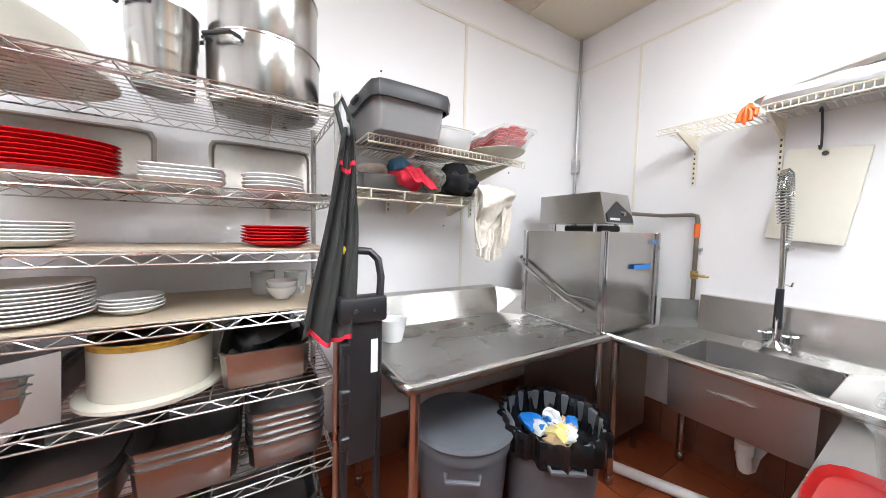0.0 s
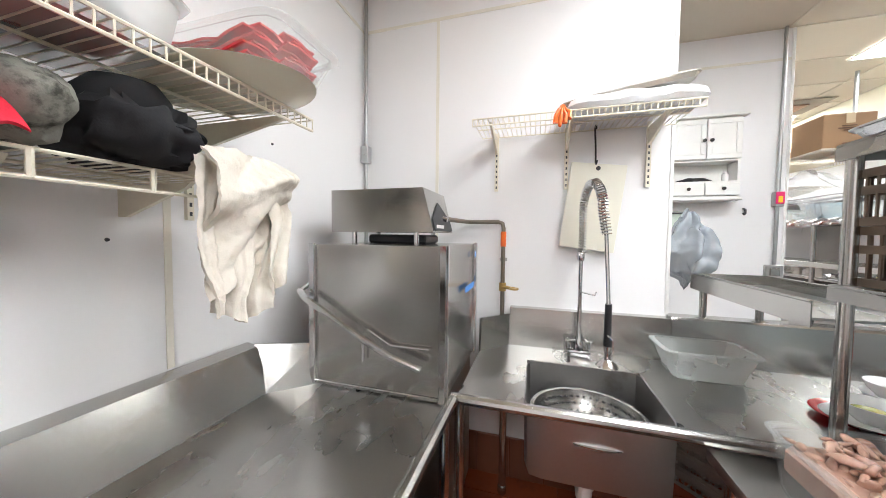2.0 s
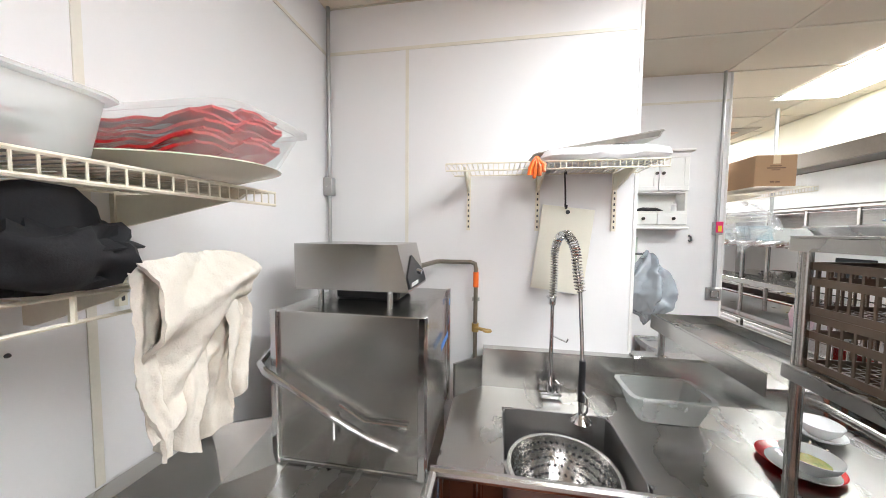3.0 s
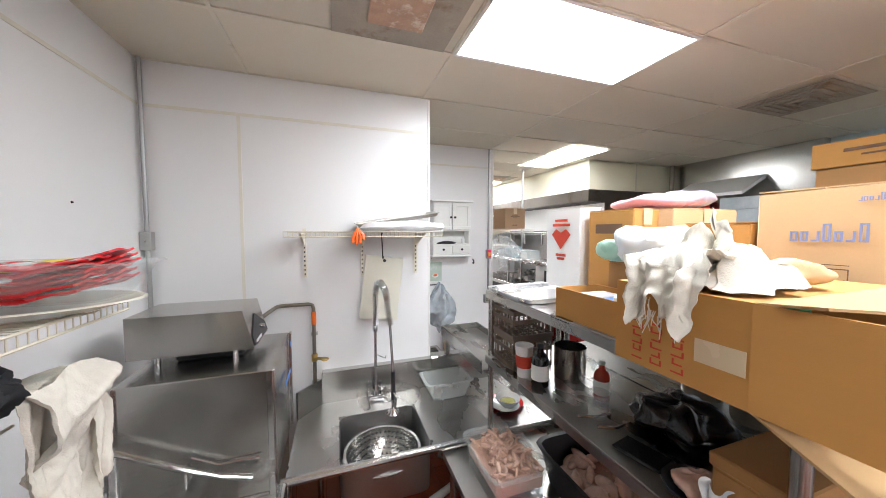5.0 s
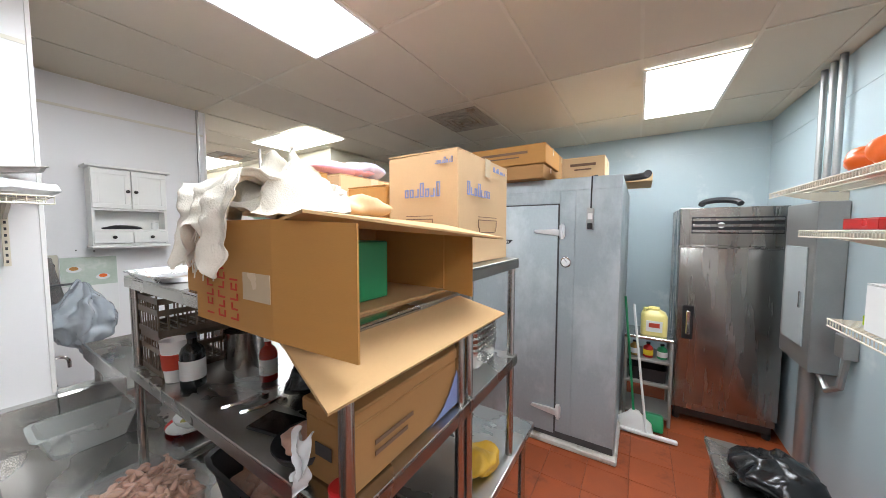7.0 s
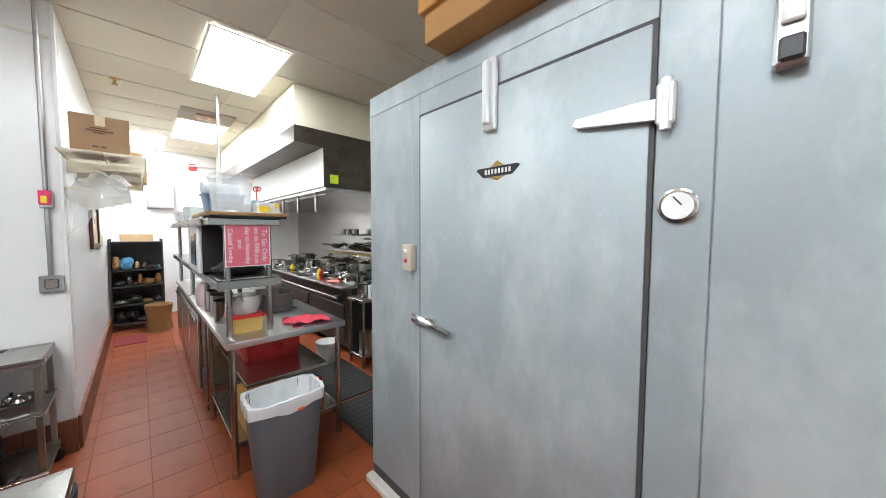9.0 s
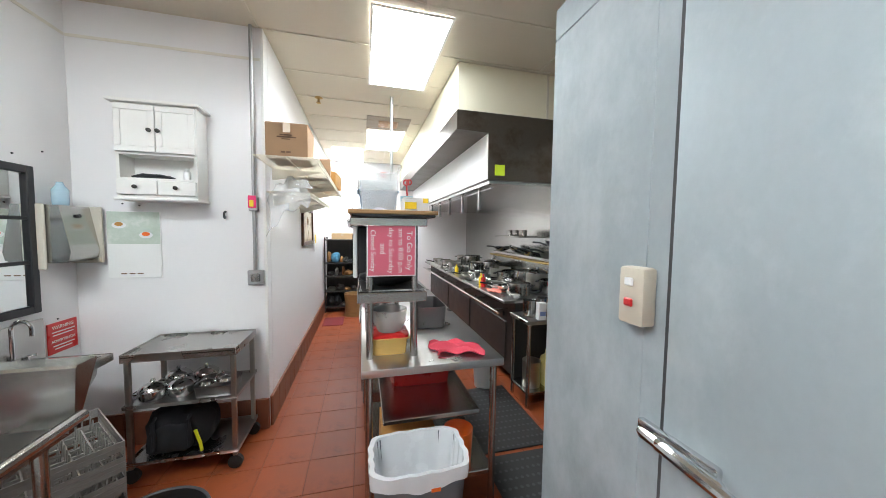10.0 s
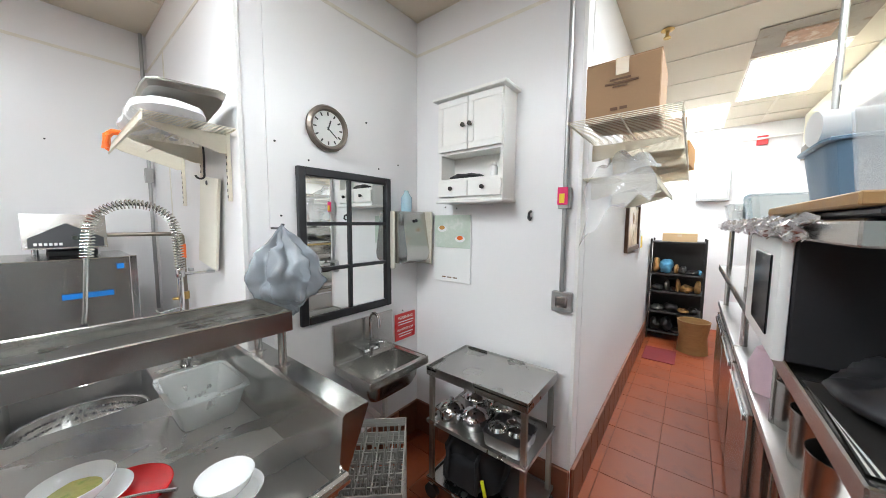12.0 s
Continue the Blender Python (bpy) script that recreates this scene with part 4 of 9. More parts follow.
# boxes on the cooler
def carton(name, x0, x1, y0, y1, z0, z1, mat, label, marks=(), group="", turn=0.0, tape=True, flaps=0.0, category="cardboard box"):
    """Closed carton with flap joint, tape and printed bars: marks hold (face, a0, a1, z0, z1, material)."""
    cx, cy = (x0 + x1) / 2, (y0 + y1) / 2
    t = thing(name, (cx, cy, z0), label, category, group)
    w, d, h = (x1 - x0) / 2, (y1 - y0) / 2, z1 - z0
    bm = B()
    box(bm, cx - w, cx + w, cy - d, cy + d, z0, z1 - 0.004, 0.004)
    rough_up(bm, 0.004, 3, x0 * 7)
    body = part("body", bm, mat, t)
    bm = B()
    box(bm, cx - w + 0.001, cx + w - 0.001, cy - d + 0.001, cy - 0.002, z1 - 0.004, z1)
    box(bm, cx - w + 0.001, cx + w - 0.001, cy + 0.002, cy + d - 0.001, z1 - 0.004, z1 + flaps)
    part("flap", bm, mat, t)
    if tape:
        bm = B()
        box(bm, cx - 0.025, cx + 0.025, cy - d - 0.0062, cy - d - 0.0052, z1 - min(0.07, h * 0.4), z1)
        part("tape", bm, MASK, t)
    for k, (face, a0, a1, b0, b1, mm) in enumerate(marks):
        bm = B()
        if face == "-y":
            box(bm, cx - w + 2 * w * a0, cx - w + 2 * w * a1, cy - d - 0.0072, cy - d - 0.0056, z0 + h * b0, z0 + h * b1)
        elif face == "-x":
            box(bm, cx - w - 0.0072, cx - w - 0.0056, cy - d + 2 * d * a0, cy - d + 2 * d * a1, z0 + h * b0, z0 + h * b1)
        elif face == "+x":
            box(bm, cx + w + 0.0056, cx + w + 0.0072, cy - d + 2 * d * a0, cy - d + 2 * d * a1, z0 + h * b0, z0 + h * b1)
        part("print", bm, mm, t)
    if turn:
        t.rotation_euler = (0, 0, radians(turn))
    return t


MASK = material("packing_tape", (0.66, 0.52, 0.34), 0.25, 0, 0.05, 8, 90, 0.02)
INK = material("brown_ink", (0.17, 0.10, 0.06), 0.8, 0, 0.1, 8, 90, 0)
INK_BLUE = material("blue_ink", (0.22, 0.27, 0.50), 0.8, 0, 0.1, 8, 90, 0)
INK_RED = material("red_ink", (0.55, 0.06, 0.03), 0.8, 0, 0.1, 8, 90, 0)
bars = [("-x", 0.2, 0.8, 0.55, 0.68, INK), ("-x", 0.3, 0.7, 0.35, 0.42, INK)]
carton("flat_carton", 2.74, 3.25, 0.86, 1.58, 2.425, 2.545, CARD_DARK, "flat brown carton lying on the cooler", (), "cooler cartons")
carton("flat_carton", 2.72, 3.26, 0.84, 1.60, 2.55, 2.72, CARD, "brown printed carton stacked on another above the cooler", bars, "cooler cartons")
carton("flat_carton", 2.92, 3.3, 0.40, 0.74, 2.425, 2.60, CARD_LIGHT, "small tan carton on the cooler", bars, "cooler cartons")
carton("flat_carton", 3.45, 4.0, 0.05, 0.55, 2.425, 2.50, CARD_LIGHT, "pale flat box sticking out over the cooler edge", (), "cooler cartons", tape=False)
carton("flat_carton", 3.4, 3.9, 0.9, 1.4, 2.425, 2.78, CARD_DARK, "brown carton at the back of the cooler roof", (), "cooler cartons")
bm = B()
tube(bm, arc((3.2, 0.25, 2.455), 0.16, -100, 20, 12, (1, 0, 0), (0, 1, 0)), 0.03, 10)
solid("hose_coil", bm, BLACK, "black rubber hose coil hanging over the cooler roof", "hose")

# ---- reach-in fridge and the corner behind it ----
# base colour lowered to carry the dark surroundings mirrored in the fridge
STEEL_DARK = material("brushed_steel_dark_reflection", (0.35, 0.335, 0.315), 0.27, 1.0, 0.12, 3.0, 60, 0.0, stretch=(4, 4, 0.4), rough_var=0.08)
fr = thing("reach_in_fridge", (4.3, -0.60, 0), "tall single-door stainless steel reach-in fridge", "fridge")
fx = 3.90
part("body", quick(box, fx + 0.05, 4.72, -0.985, -0.205, 0.13, 2.19, 0.006), STEEL_DARK, fr)
part("top_panel", quick(box, fx, fx + 0.05, -0.985, -0.205, 1.82, 2.19, 0.006), STEEL_DARK, fr)
part("grille", quick(box, fx - 0.004, fx + 0.01, -0.95, -0.30, 1.94, 2.10, 0.003), BLACK, fr, "dark vent grille")
bm = B()
for i in range(3):
    box(bm, fx - 0.010, fx - 0.0042, -0.945, -0.305, 1.95 + i * 0.055, 1.975 + i * 0.055, 0.002)
part("louvre", bm, STEEL_DARK, fr)
fd = part("door", quick(box, fx - 0.012, fx + 0.048, -0.98, -0.21, 0.22, 1.80, 0.008, 2), STEEL_DARK, fr)
bm = B()
box(bm, fx - 0.022, fx - 0.0125, -0.345, -0.255, 0.88, 1.22, 0.008)
part("handle_plate", bm, BLACK, fd)
bm = B()
box(bm, fx - 0.045, fx - 0.0225, -0.32, -0.285, 0.93, 1.17, 0.008)
part("handle", bm, CHROME, fd)
part("kick_plate", quick(box, fx + 0.06, 4.70, -0.96, -0.23, 0.06, 0.13), DARK_UNDER, fr)
part("badge", quick(lathe, [(0, 0), (0.028, 0), (0.026, 0.004), (0, 0.005)], (0, 0, 0), 20), PAPER, fr).matrix_basis = pose(fx - 0.0042, -0.52, 2.02, 0, -90, 0)
for x in (fx + 0.1, 4.65):
    for y in (-0.94, -0.25):
        part("caster", quick(lathe, [(0.03, 0), (0.035, 0.02), (0.03, 0.06)], (x, y, 0), 12), BLACK, fr)
bm = B()
tube(bm, arc((4.15, -0.55, 2.235), 0.15, 0, 180, 14, (0, 1, 0), (0.3, 0, 0.3)), 0.03, 10)
solid("rubber_hose", bm, BLACK, "black hose bent over the fridge top", "hose")

# ---- chrome shelving with crockery and pans ----
ws = thing("wire_shelving_unit", (-1.28, -0.10, 0), "tall chrome wire shelving unit loaded with plates and pans", "shelving unit")
WX0, WX1, WY0, WY1 = -1.555, -1.01, -0.71, 0.51
LEVELS = (0.16, 0.535, 0.87, 1.14, 1.36, 1.575, 1.905)
for x in (WX0, WX1):
    for y in (WY0, WY1):
        bm = B()
        cyl(bm, (x, y, 0.0), (x, y, 1.95), 0.0127, seg=10)
        for k in range(60):
            cyl(bm, (x, y, 0.05 + k * 0.0315), (x, y, 0.052 + k * 0.0315), 0.0137, seg=10, caps=False)
        lathe(bm, [(0.016, 0), (0.016, 0.012), (0.006, 0.02)], (x, y, 1.945), 10)
        part("post", bm, WIRE, ws)


def truss(bm, a, b, drop=0.032):
    a, b = Vector(a), Vector(b)
    cyl(bm, a, b, 0.0035, seg=6)
    d = Vector((0, 0, -drop))
    cyl(bm, a + d, b + d, 0.0035, seg=6)
    n = max(2, int((b - a).length / 0.05))
    tube(bm, [a + (b - a) * i / n + (d if i % 2 else Vector()) for i in range(n + 1)], 0.0026, 5)


for z in LEVELS:
    bm = B()
    truss(bm, (WX1, WY0, z), (WX1, WY1, z))
    truss(bm, (WX0, WY0, z), (WX0, WY1, z))
    truss(bm, (WX0, WY0, z), (WX1, WY0, z))
    truss(bm, (WX0, WY1, z), (WX1, WY1, z))
    for i in range(1, 14):
        x = WX0 + (WX1 - WX0) * i / 14
        cyl(bm, (x, WY0, z + 0.002), (x, WY1, z + 0.002), 0.0024, seg=5)
    for k in range(1, 6):
        y = WY0 + (WY1 - WY0) * k / 6
        cyl(bm, (WX0, y, z - 0.003), (WX1, y, z - 0.003), 0.003, seg=5)
    part("wire_shelf", bm, WIRE, ws)
for z in (1.14, 1.36):
    solid("shelf_liner", quick(box, WX0 + 0.02, WX1 - 0.01, WY0 + 0.02, WY1 - 0.02, z + 0.006, z + 0.012), LINER, "tan sheet of shelf liner on wire shelf", "shelf liner", "shelf liners")


def stack(kind, x, y, z, n, r, mat, step, label, group, sx=1.0, power=2.0, sy=1.0):
    rng = random.Random(int(1000 * (x + y + z)) % 9999)
    for i in range(n):
        bm = B()
        lathe(bm, [(0, 0.003), (r * 0.6, 0), (r * 0.66, 0.003), (r * 0.97, 0.018), (r, 0.020), (r * 0.97, 0.023), (r * 0.64, 0.008), (0, 0.007)], (x + rng.uniform(-0.003, 0.003), y + rng.uniform(-0.003, 0.003), z + i * step), 30, sx, sy, power)
        solid(kind, bm, mat, label, "plate", group)


zs = 1.584
stack("platter", -1.22, -0.315, zs, 8, 0.13, RED_CERAMIC, 0.0135, "glossy red oval platter in a stack", "red platters", 1.0, 2.0, 1.35)
stack("rectangular_plate", -1.22, 0.03, zs, 4, 0.115, WHITE_CERAMIC, 0.014, "white rectangular plate in a stack", "white rectangular plates", 1.0, 8, 1.0)
stack("dinner_plate", -1.20, 0.305, zs, 4, 0.11, WHITE_CERAMIC, 0.014, "round white plate in a stack", "white plates")
stack("dinner_plate", -1.20, -0.37, 1.375, 6, 0.12, WHITE_CERAMIC, 0.0105, "round white plate in a stack", "white plates")
stack("dinner_plate", -1.19, 0.315, 1.375, 6, 0.125, RED_CERAMIC, 0.0115, "glossy red dinner plate in a stack", "red plates")
stack("dinner_plate", -1.18, -0.345, 1.154, 9, 0.145, WHITE_CERAMIC, 0.0115, "large round white plate in a stack", "white plates")
stack("dinner_plate", -1.19, -0.115, 1.154, 4, 0.082, WHITE_CERAMIC, 0.0115, "small round white plate in a stack", "white plates")
bowl("soup_bowl", -1.22, 0.335, 1.154, 0.06, 0.05, WHITE_CERAMIC, "white soup bowl nested in another", "white bowls")
bowl("soup_bowl", -1.22, 0.335, 1.178, 0.06, 0.05, WHITE_CERAMIC, "white soup bowl nested in another", "white bowls")
bm = B()
lathe(bm, [(0, 0), (0.04, 0), (0.05, 0.10), (0.048, 0.10), (0.038, 0.004), (0, 0.004)], (-1.36, 0.27, 1.153), 20)
solid("plastic_beaker", bm, MILKY, "milky plastic beaker on the shelf", "beaker")
bm = B()
lathe(bm, [(0, 0), (0.04, 0), (0.05, 0.10), (0.048, 0.10), (0.038, 0.004), (0, 0.004)], (-1.33, 0.40, 1.153), 20)
solid("plastic_beaker", bm, MILKY, "milky plastic beaker on the shelf", "beaker")


def stock_pot(x, y, z, r, h, label, handles=True, lid=False, mat=None):
    t = thing("stock_pot", (x, y, z), label, "stock pot", "stock pots")
    bm = B()
    lathe(bm, [(0, 0), (r * 0.96, 0), (r, 0.012), (r, h), (r * 1.02, h + 0.003), (r * 1.02, h + 0.008), (r * 0.985, h + 0.006), (r * 0.98, 0.012), (0, 0.010)], (x, y, z), 40)
    part("body", bm, mat or STEEL, t)
    if handles:
        for s in (-1, 1):
            bm = B()
            a = radians(-40)
            c = Vector((math.cos(a) * s, math.sin(a) * s, 0))
            o = Vector((x, y, z + h * 0.86)) + c * r
            sd = Vector((-c.y, c.x, 0))
            tube(bm, [o - sd * 0.055, o - sd * 0.05 + c * 0.035, o + sd * 0.05 + c * 0.035, o + sd * 0.055], 0.008, 8)
            part("handle", bm, BLACK, t, "black loop handle")
    if lid:
        part("lid", quick(lathe, [(r * 1.02, 0), (r * 1.02, 0.012), (r * 0.9, 0.03), (r * 0.3, 0.05), (0.02, 0.052), (0.02, 0.075), (0.0, 0.078)], (x, y, z + h + 0.006), 36), CHROME, t)
    return t


stock_pot(-1.27, 0.285, 1.912, 0.20, 0.215, "large polished steel stock pot on the top shelf")
stock_pot(-1.27, 0.285, 2.137, 0.192, 0.22, "large polished steel stock pot stacked on another")
for k in range(4):
    stock_pot(-1.25, -0.03, 1.912 + 0.055 * k, 0.088 + 0.004 * k, 0.10, "narrow steel pot nested in a stack on the top shelf", k == 3)
bm = B()
lathe(bm, [(0.28, 0), (0.285, 0.004), (0.27, 0.03), (0.20, 0.13), (0.10, 0.19), (0.0, 0.205), (0.0, 0.20), (0.10, 0.185), (0.197, 0.126), (0.265, 0.026)], (-1.28, -0.44, 1.912), 40)
solid("dome_cover", bm, material("dull_aluminium", (0.62, 0.60, 0.53), 0.42, 0.7, 0.08, 4, 90, 0.05), "wide dull aluminium dome cover on the top shelf", "dome cover")
bm = B()
ck = thing("rice_cooker_liner", (-1.21, -0.065, 0.878), "large cream enamel cooker shell with burnt brown rim", "cooker")
lathe(bm, [(0, 0), (0.185, 0), (0.20, 0.006), (0.20, 0.018), (0.165, 0.022), (0.165, 0.178), (0.155, 0.178), (0.15, 0.03), (0, 0.03)], (-1.21, -0.065, 0.878), 40)
part("body", bm, CREAM, ck)
part("rim", quick(lathe, [(0.165, 0.1785), (0.1655, 0.19), (0.168, 0.197), (0.160, 0.200), (0.150, 0.19), (0.150, 0.1785)], (-1.21, -0.065, 0.878), 40), material("burnt_yellow_rim", (0.50, 0.30, 0.05), 0.5, 0, 0.3, 14, 90, 0.1, stain=(0.12, 0.06, 0.02), stain_at=0.48, stain_scale=9), ck, "yellow-brown burnt rim")
part("liner", quick(lathe, [(0.1495, 0.185), (0.1485, 0.034), (0, 0.033), (0, 0.036), (0.145, 0.038), (0.146, 0.185)], (-1.21, -0.065, 0.878), 40), STEEL_DIRTY, ck, "dark scorched inside")


# darker than STEEL: the shade among the stacked shelves is in this colour
PAN_STEEL = material("shaded_pan_steel", (0.30, 0.295, 0.29), 0.3, 1.0, 0.15, 5.0, 90, 0.03, rough_var=0.1)


def hotel_pan(x0, x1, y0, y1, z, h, label, group="hotel pans", mat=None, name="hotel_pan"):
    bm = B()
    cx, cy, w, d = (x0 + x1) / 2, (y0 + y1) / 2, (x1 - x0) / 2, (y1 - y0) / 2
    k = 0.9
    prof = [(0.0, 0.0), (k, 0.0), (k + 0.02, 0.01), (0.97, h - 0.006), (1.0, h - 0.004), (1.0, h), (0.955, h), (k - 0.01, 0.012), (0.0, 0.006)]
    lathe(bm, prof, (cx, cy, z), 44, w, d, 9)
    return solid(name, bm, mat or PAN_STEEL, label, "pan", group)


hotel_pan(-1.50, -1.03, 0.12, 0.43, 0.878, 0.13, "dark steel pan stuffed with a black plastic bag", mat=STEEL_DIRTY)
bm = B()
lathe(bm, [(0, 0), (0.11, 0.0), (0.13, 0.05), (0.10, 0.10), (0.05, 0.12), (0, 0.12)], (-1.26, 0.275, 0.985), 28, 1.4, 0.95)
rough_up(bm, 0.035, 14)
solid("black_plastic_bag", bm, BAG_BLACK, "crumpled glossy black plastic bag in a pan", "plastic bag")
for i in range(3):
    hotel_pan(-1.50, -1.04, -0.64, -0.28, 0.878 + i * 0.024, 0.10, "steel hotel pan in a stack")
bm = B()
sheet(bm, lambda u, v: (-1.06 - 0.02 * u, -0.60 + 0.36 * v, 0.88 + 0.20 * u * (0.7 + 0.3 * v)), 2, 6, 0.006)
solid("sheet_pan", bm, STEEL, "steel sheet pan leaning on the shelf edge", "pan")
for i in range(5):
    hotel_pan(-1.52, -1.05, 0.20, 0.485, 0.543 + i * 0.03, 0.10, "steel hotel pan in a nested stack")
for i in range(3):
    hotel_pan(-1.52, -1.04, -0.12, 0.19, 0.543 + i * 0.03, 0.13, "steel hotel pan in a nested stack")
for i in range(3):
    hotel_pan(-1.52, -1.04, -0.48, -0.14, 0.543 + i * 0.03, 0.11, "steel hotel pan in a nested stack")
for i in range(3):
    hotel_pan(-1.52, -1.04, 0.0, 0.46, 0.168 + i * 0.03, 0.13, "steel hotel pan on the lowest shelf")


# sheet pans leaning at the back of the shelves
for z, y, w, h in ((1.584, 0.28, 0.42, 0.25), (1.584, -0.35, 0.5, 0.25)):
    bm = B()
    lathe(bm, [(0, 0), (0.93, 0), (0.97, 0.016), (1.0, 0.018), (1.0, 0.022), (0.95, 0.02), (0.91, 0.004), (0, 0.004)], (0, 0, 0), 40, h / 2, w / 2, 12)
    bmesh.ops.transform(bm, matrix=pose(-1.505, y, z + h / 2 - 0.002, 0, 84, 0), verts=bm.verts)
    solid("sheet_pan", bm, STEEL_DIRTY, "dull sheet pan leaning at the back of a shelf", "pan", "leaning sheet pans")


# ---- apron, hand truck, bins ----
def cloth(name, f, nu, nv, mat, label, category, thick=0.004, smooth=60):
    bm = B()
    sheet(bm, f, nu, nv, thick)
    return solid(name, bm, mat, label, category, smooth=smooth)


ap = thing("apron", (-0.92, 0.50, 1.03), "black cloth apron with red edging hung on a shelf post", "apron")
def apron_f(u, v):
    z = 1.80 - 0.76 * v
    wdt = 0.02 + 0.035 * min(1, v * 1.3) + 0.03 * v
    fold = 0.022 * math.sin(u * 15 + 2 * v) * (0.3 + v) + 0.010 * math.sin(u * 31 + v * 5)
    return (-0.945 + 0.10 * (u - 0.5) * v + fold, 0.535 - 0.05 * v + (u - 0.5) * wdt * 2.0 - 0.02 * v * v, z + 0.02 * math.sin(u * 9))
bm = B()
sheet(bm, apron_f, 34, 30, 0.004)
part("cloth", bm, APRON, ap)
part("neck_strap", quick(tube, [(-0.95, 0.52, 1.78), (-0.99, 0.50, 1.90), (-1.01, 0.525, 1.945), (-0.97, 0.55, 1.86), (-0.945, 0.555, 1.78)], 0.009, 6), APRON, ap)
for v in (0.985, 0.16):
    bm = B()
    sheet(bm, lambda u, w: Vector(apron_f(0.1 + 0.8 * u, v + 0.02 * w)) + Vector((0.006, -0.001, 0)), 24, 2, 0.006)
    part("trim", bm, RED_CLOTH, ap, "red edging")

ht = thing("hand_truck", (-0.93, 0.63, 0), "black folding hand truck standing upright", "hand truck")
for y in (0.57, 0.70):
    part("rail", quick(tube, [(-0.93, y, 0.10), (-0.925, y, 1.12), (-0.925, y, 1.16)], 0.016, 10), BLACK, ht)
part("back_panel", quick(box, -0.945, -0.905, 0.575, 0.695, 0.55, 1.13, 0.01), BLACK, ht)
part("top_block", quick(box, -0.96, -0.885, 0.545, 0.725, 1.10, 1.20, 0.015, 2), BLACK, ht)
part("handle", quick(tube, [(-0.915, 0.70, 1.16), (-0.90, 0.70, 1.27), (-0.92, 0.695, 1.335), (-0.945, 0.67, 1.365), (-0.95, 0.60, 1.37)], 0.015, 10), BLACK, ht)
part("grip", quick(cyl, (-0.95, 0.60, 1.37), (-0.953, 0.555, 1.37), 0.016), YELLOW_BRIGHT, ht, "yellow grip")
for z in (0.35, 0.60, 0.85):
    part("rung", quick(cyl, (-0.925, 0.57, z), (-0.925, 0.70, z), 0.011), BLACK, ht)
part("toe_plate", quick(box, -0.90, -0.68, 0.53, 0.735, 0.012, 0.022, 0.004), BLACK, ht)
for y in (0.525, 0.745):
    part("wheel", quick(cyl, (-0.96, y - 0.018, 0.09), (-0.96, y + 0.018, 0.09), 0.09, seg=24), RUBBER, ht)
part("warning_label", quick(box, -0.904, -0.9025, 0.665, 0.692, 0.90, 1.03), PAPER, ht, "white and red warning label")
for z in (0.62, 0.80, 0.98):
    part("slide_clamp", quick(box, -0.95, -0.90, 0.552, 0.59, z, z + 0.05, 0.006), BLACK, ht)
for y in (0.60, 0.67):
    part("block_bolt", quick(cyl, (-0.886, y, 1.15), (-0.880, y, 1.15), 0.009, seg=10), STEEL, ht)
ht.location.y -= 0.05


def bin_(name, x, y, r, h, label, mat=GREY_BIN):
    t = thing(name, (x, y, 0), label, "rubbish bin", "round bins")
    bm = B()
    lathe(bm, [(0, 0), (r * 0.82, 0), (r * 0.84, 0.02), (r * 0.97, h - 0.06), (r * 1.02, h - 0.055), (r * 1.04, h - 0.01), (r * 1.02, h), (r * 0.97, h - 0.005), (r * 0.80, 0.02), (0, 0.02)], (x, y, 0), 44)
    part("body", bm, mat, t)
    for a in (-35, 145):
        bm = B()
        c = Vector((math.cos(radians(a)), math.sin(radians(a)), 0))
        s = Vector((-c.y, c.x, 0))
        o = Vector((x, y, h - 0.09)) + c * r * 0.97
        tube(bm, [o - s * 0.075, o - s * 0.07 + c * 0.035 - Vector((0, 0, 0.01)), o + s * 0.07 + c * 0.035 - Vector((0, 0, 0.01)), o + s * 0.075], 0.011, 8)
        part("handle", bm, mat, t)
    return t


b1 = bin_("lidded_bin", -1.00, 1.13, 0.235, 0.49, "round grey plastic bin with a domed lid")
part("lid", quick(lathe, [(0.25, 0), (0.257, 0.012), (0.245, 0.03), (0.20, 0.045), (0.10, 0.055), (0.0, 0.058)], (-1.00, 1.13, 0.492), 44), GREY_BIN, b1)
b2 = bin_("waste_bin", -0.77, 1.51, 0.24, 0.545, "round grey waste bin with a black liner full of rubbish")
bm = B()
def liner(u, v):
    a = 2 * math.pi * u
    w = 0.010 * math.sin(a * 17) + 0.008 * math.sin(a * 29 + 1)
    prof = [(0.262, 0.44), (0.265, 0.51), (0.258, 0.560), (0.236, 0.545), (0.224, 0.46), (0.20, 0.41)]
    k = v * (len(prof) - 1)
    i = min(int(k), len(prof) - 2)
    r = prof[i][0] + (prof[i + 1][0] - prof[i][0]) * (k - i) + w * (1 - 0.4 * v)
    z = prof[i][1] + (prof[i + 1][1] - prof[i][1]) * (k - i) + 0.012 * math.sin(a * 9) * (1 - v)
    return (-0.77 + r * math.cos(a), 1.51 + r * math.sin(a), z)
sheet(bm, liner, 120, 12)
part("liner", bm, BAG_BLACK, b2, "shiny black bin liner")
part("liner_fill", quick(lathe, [(0.21, 0.0), (0.15, 0.025), (0, 0.035)], (-0.77, 1.51, 0.415), 30), BAG_BLACK, b2)
rng = random.Random(8)
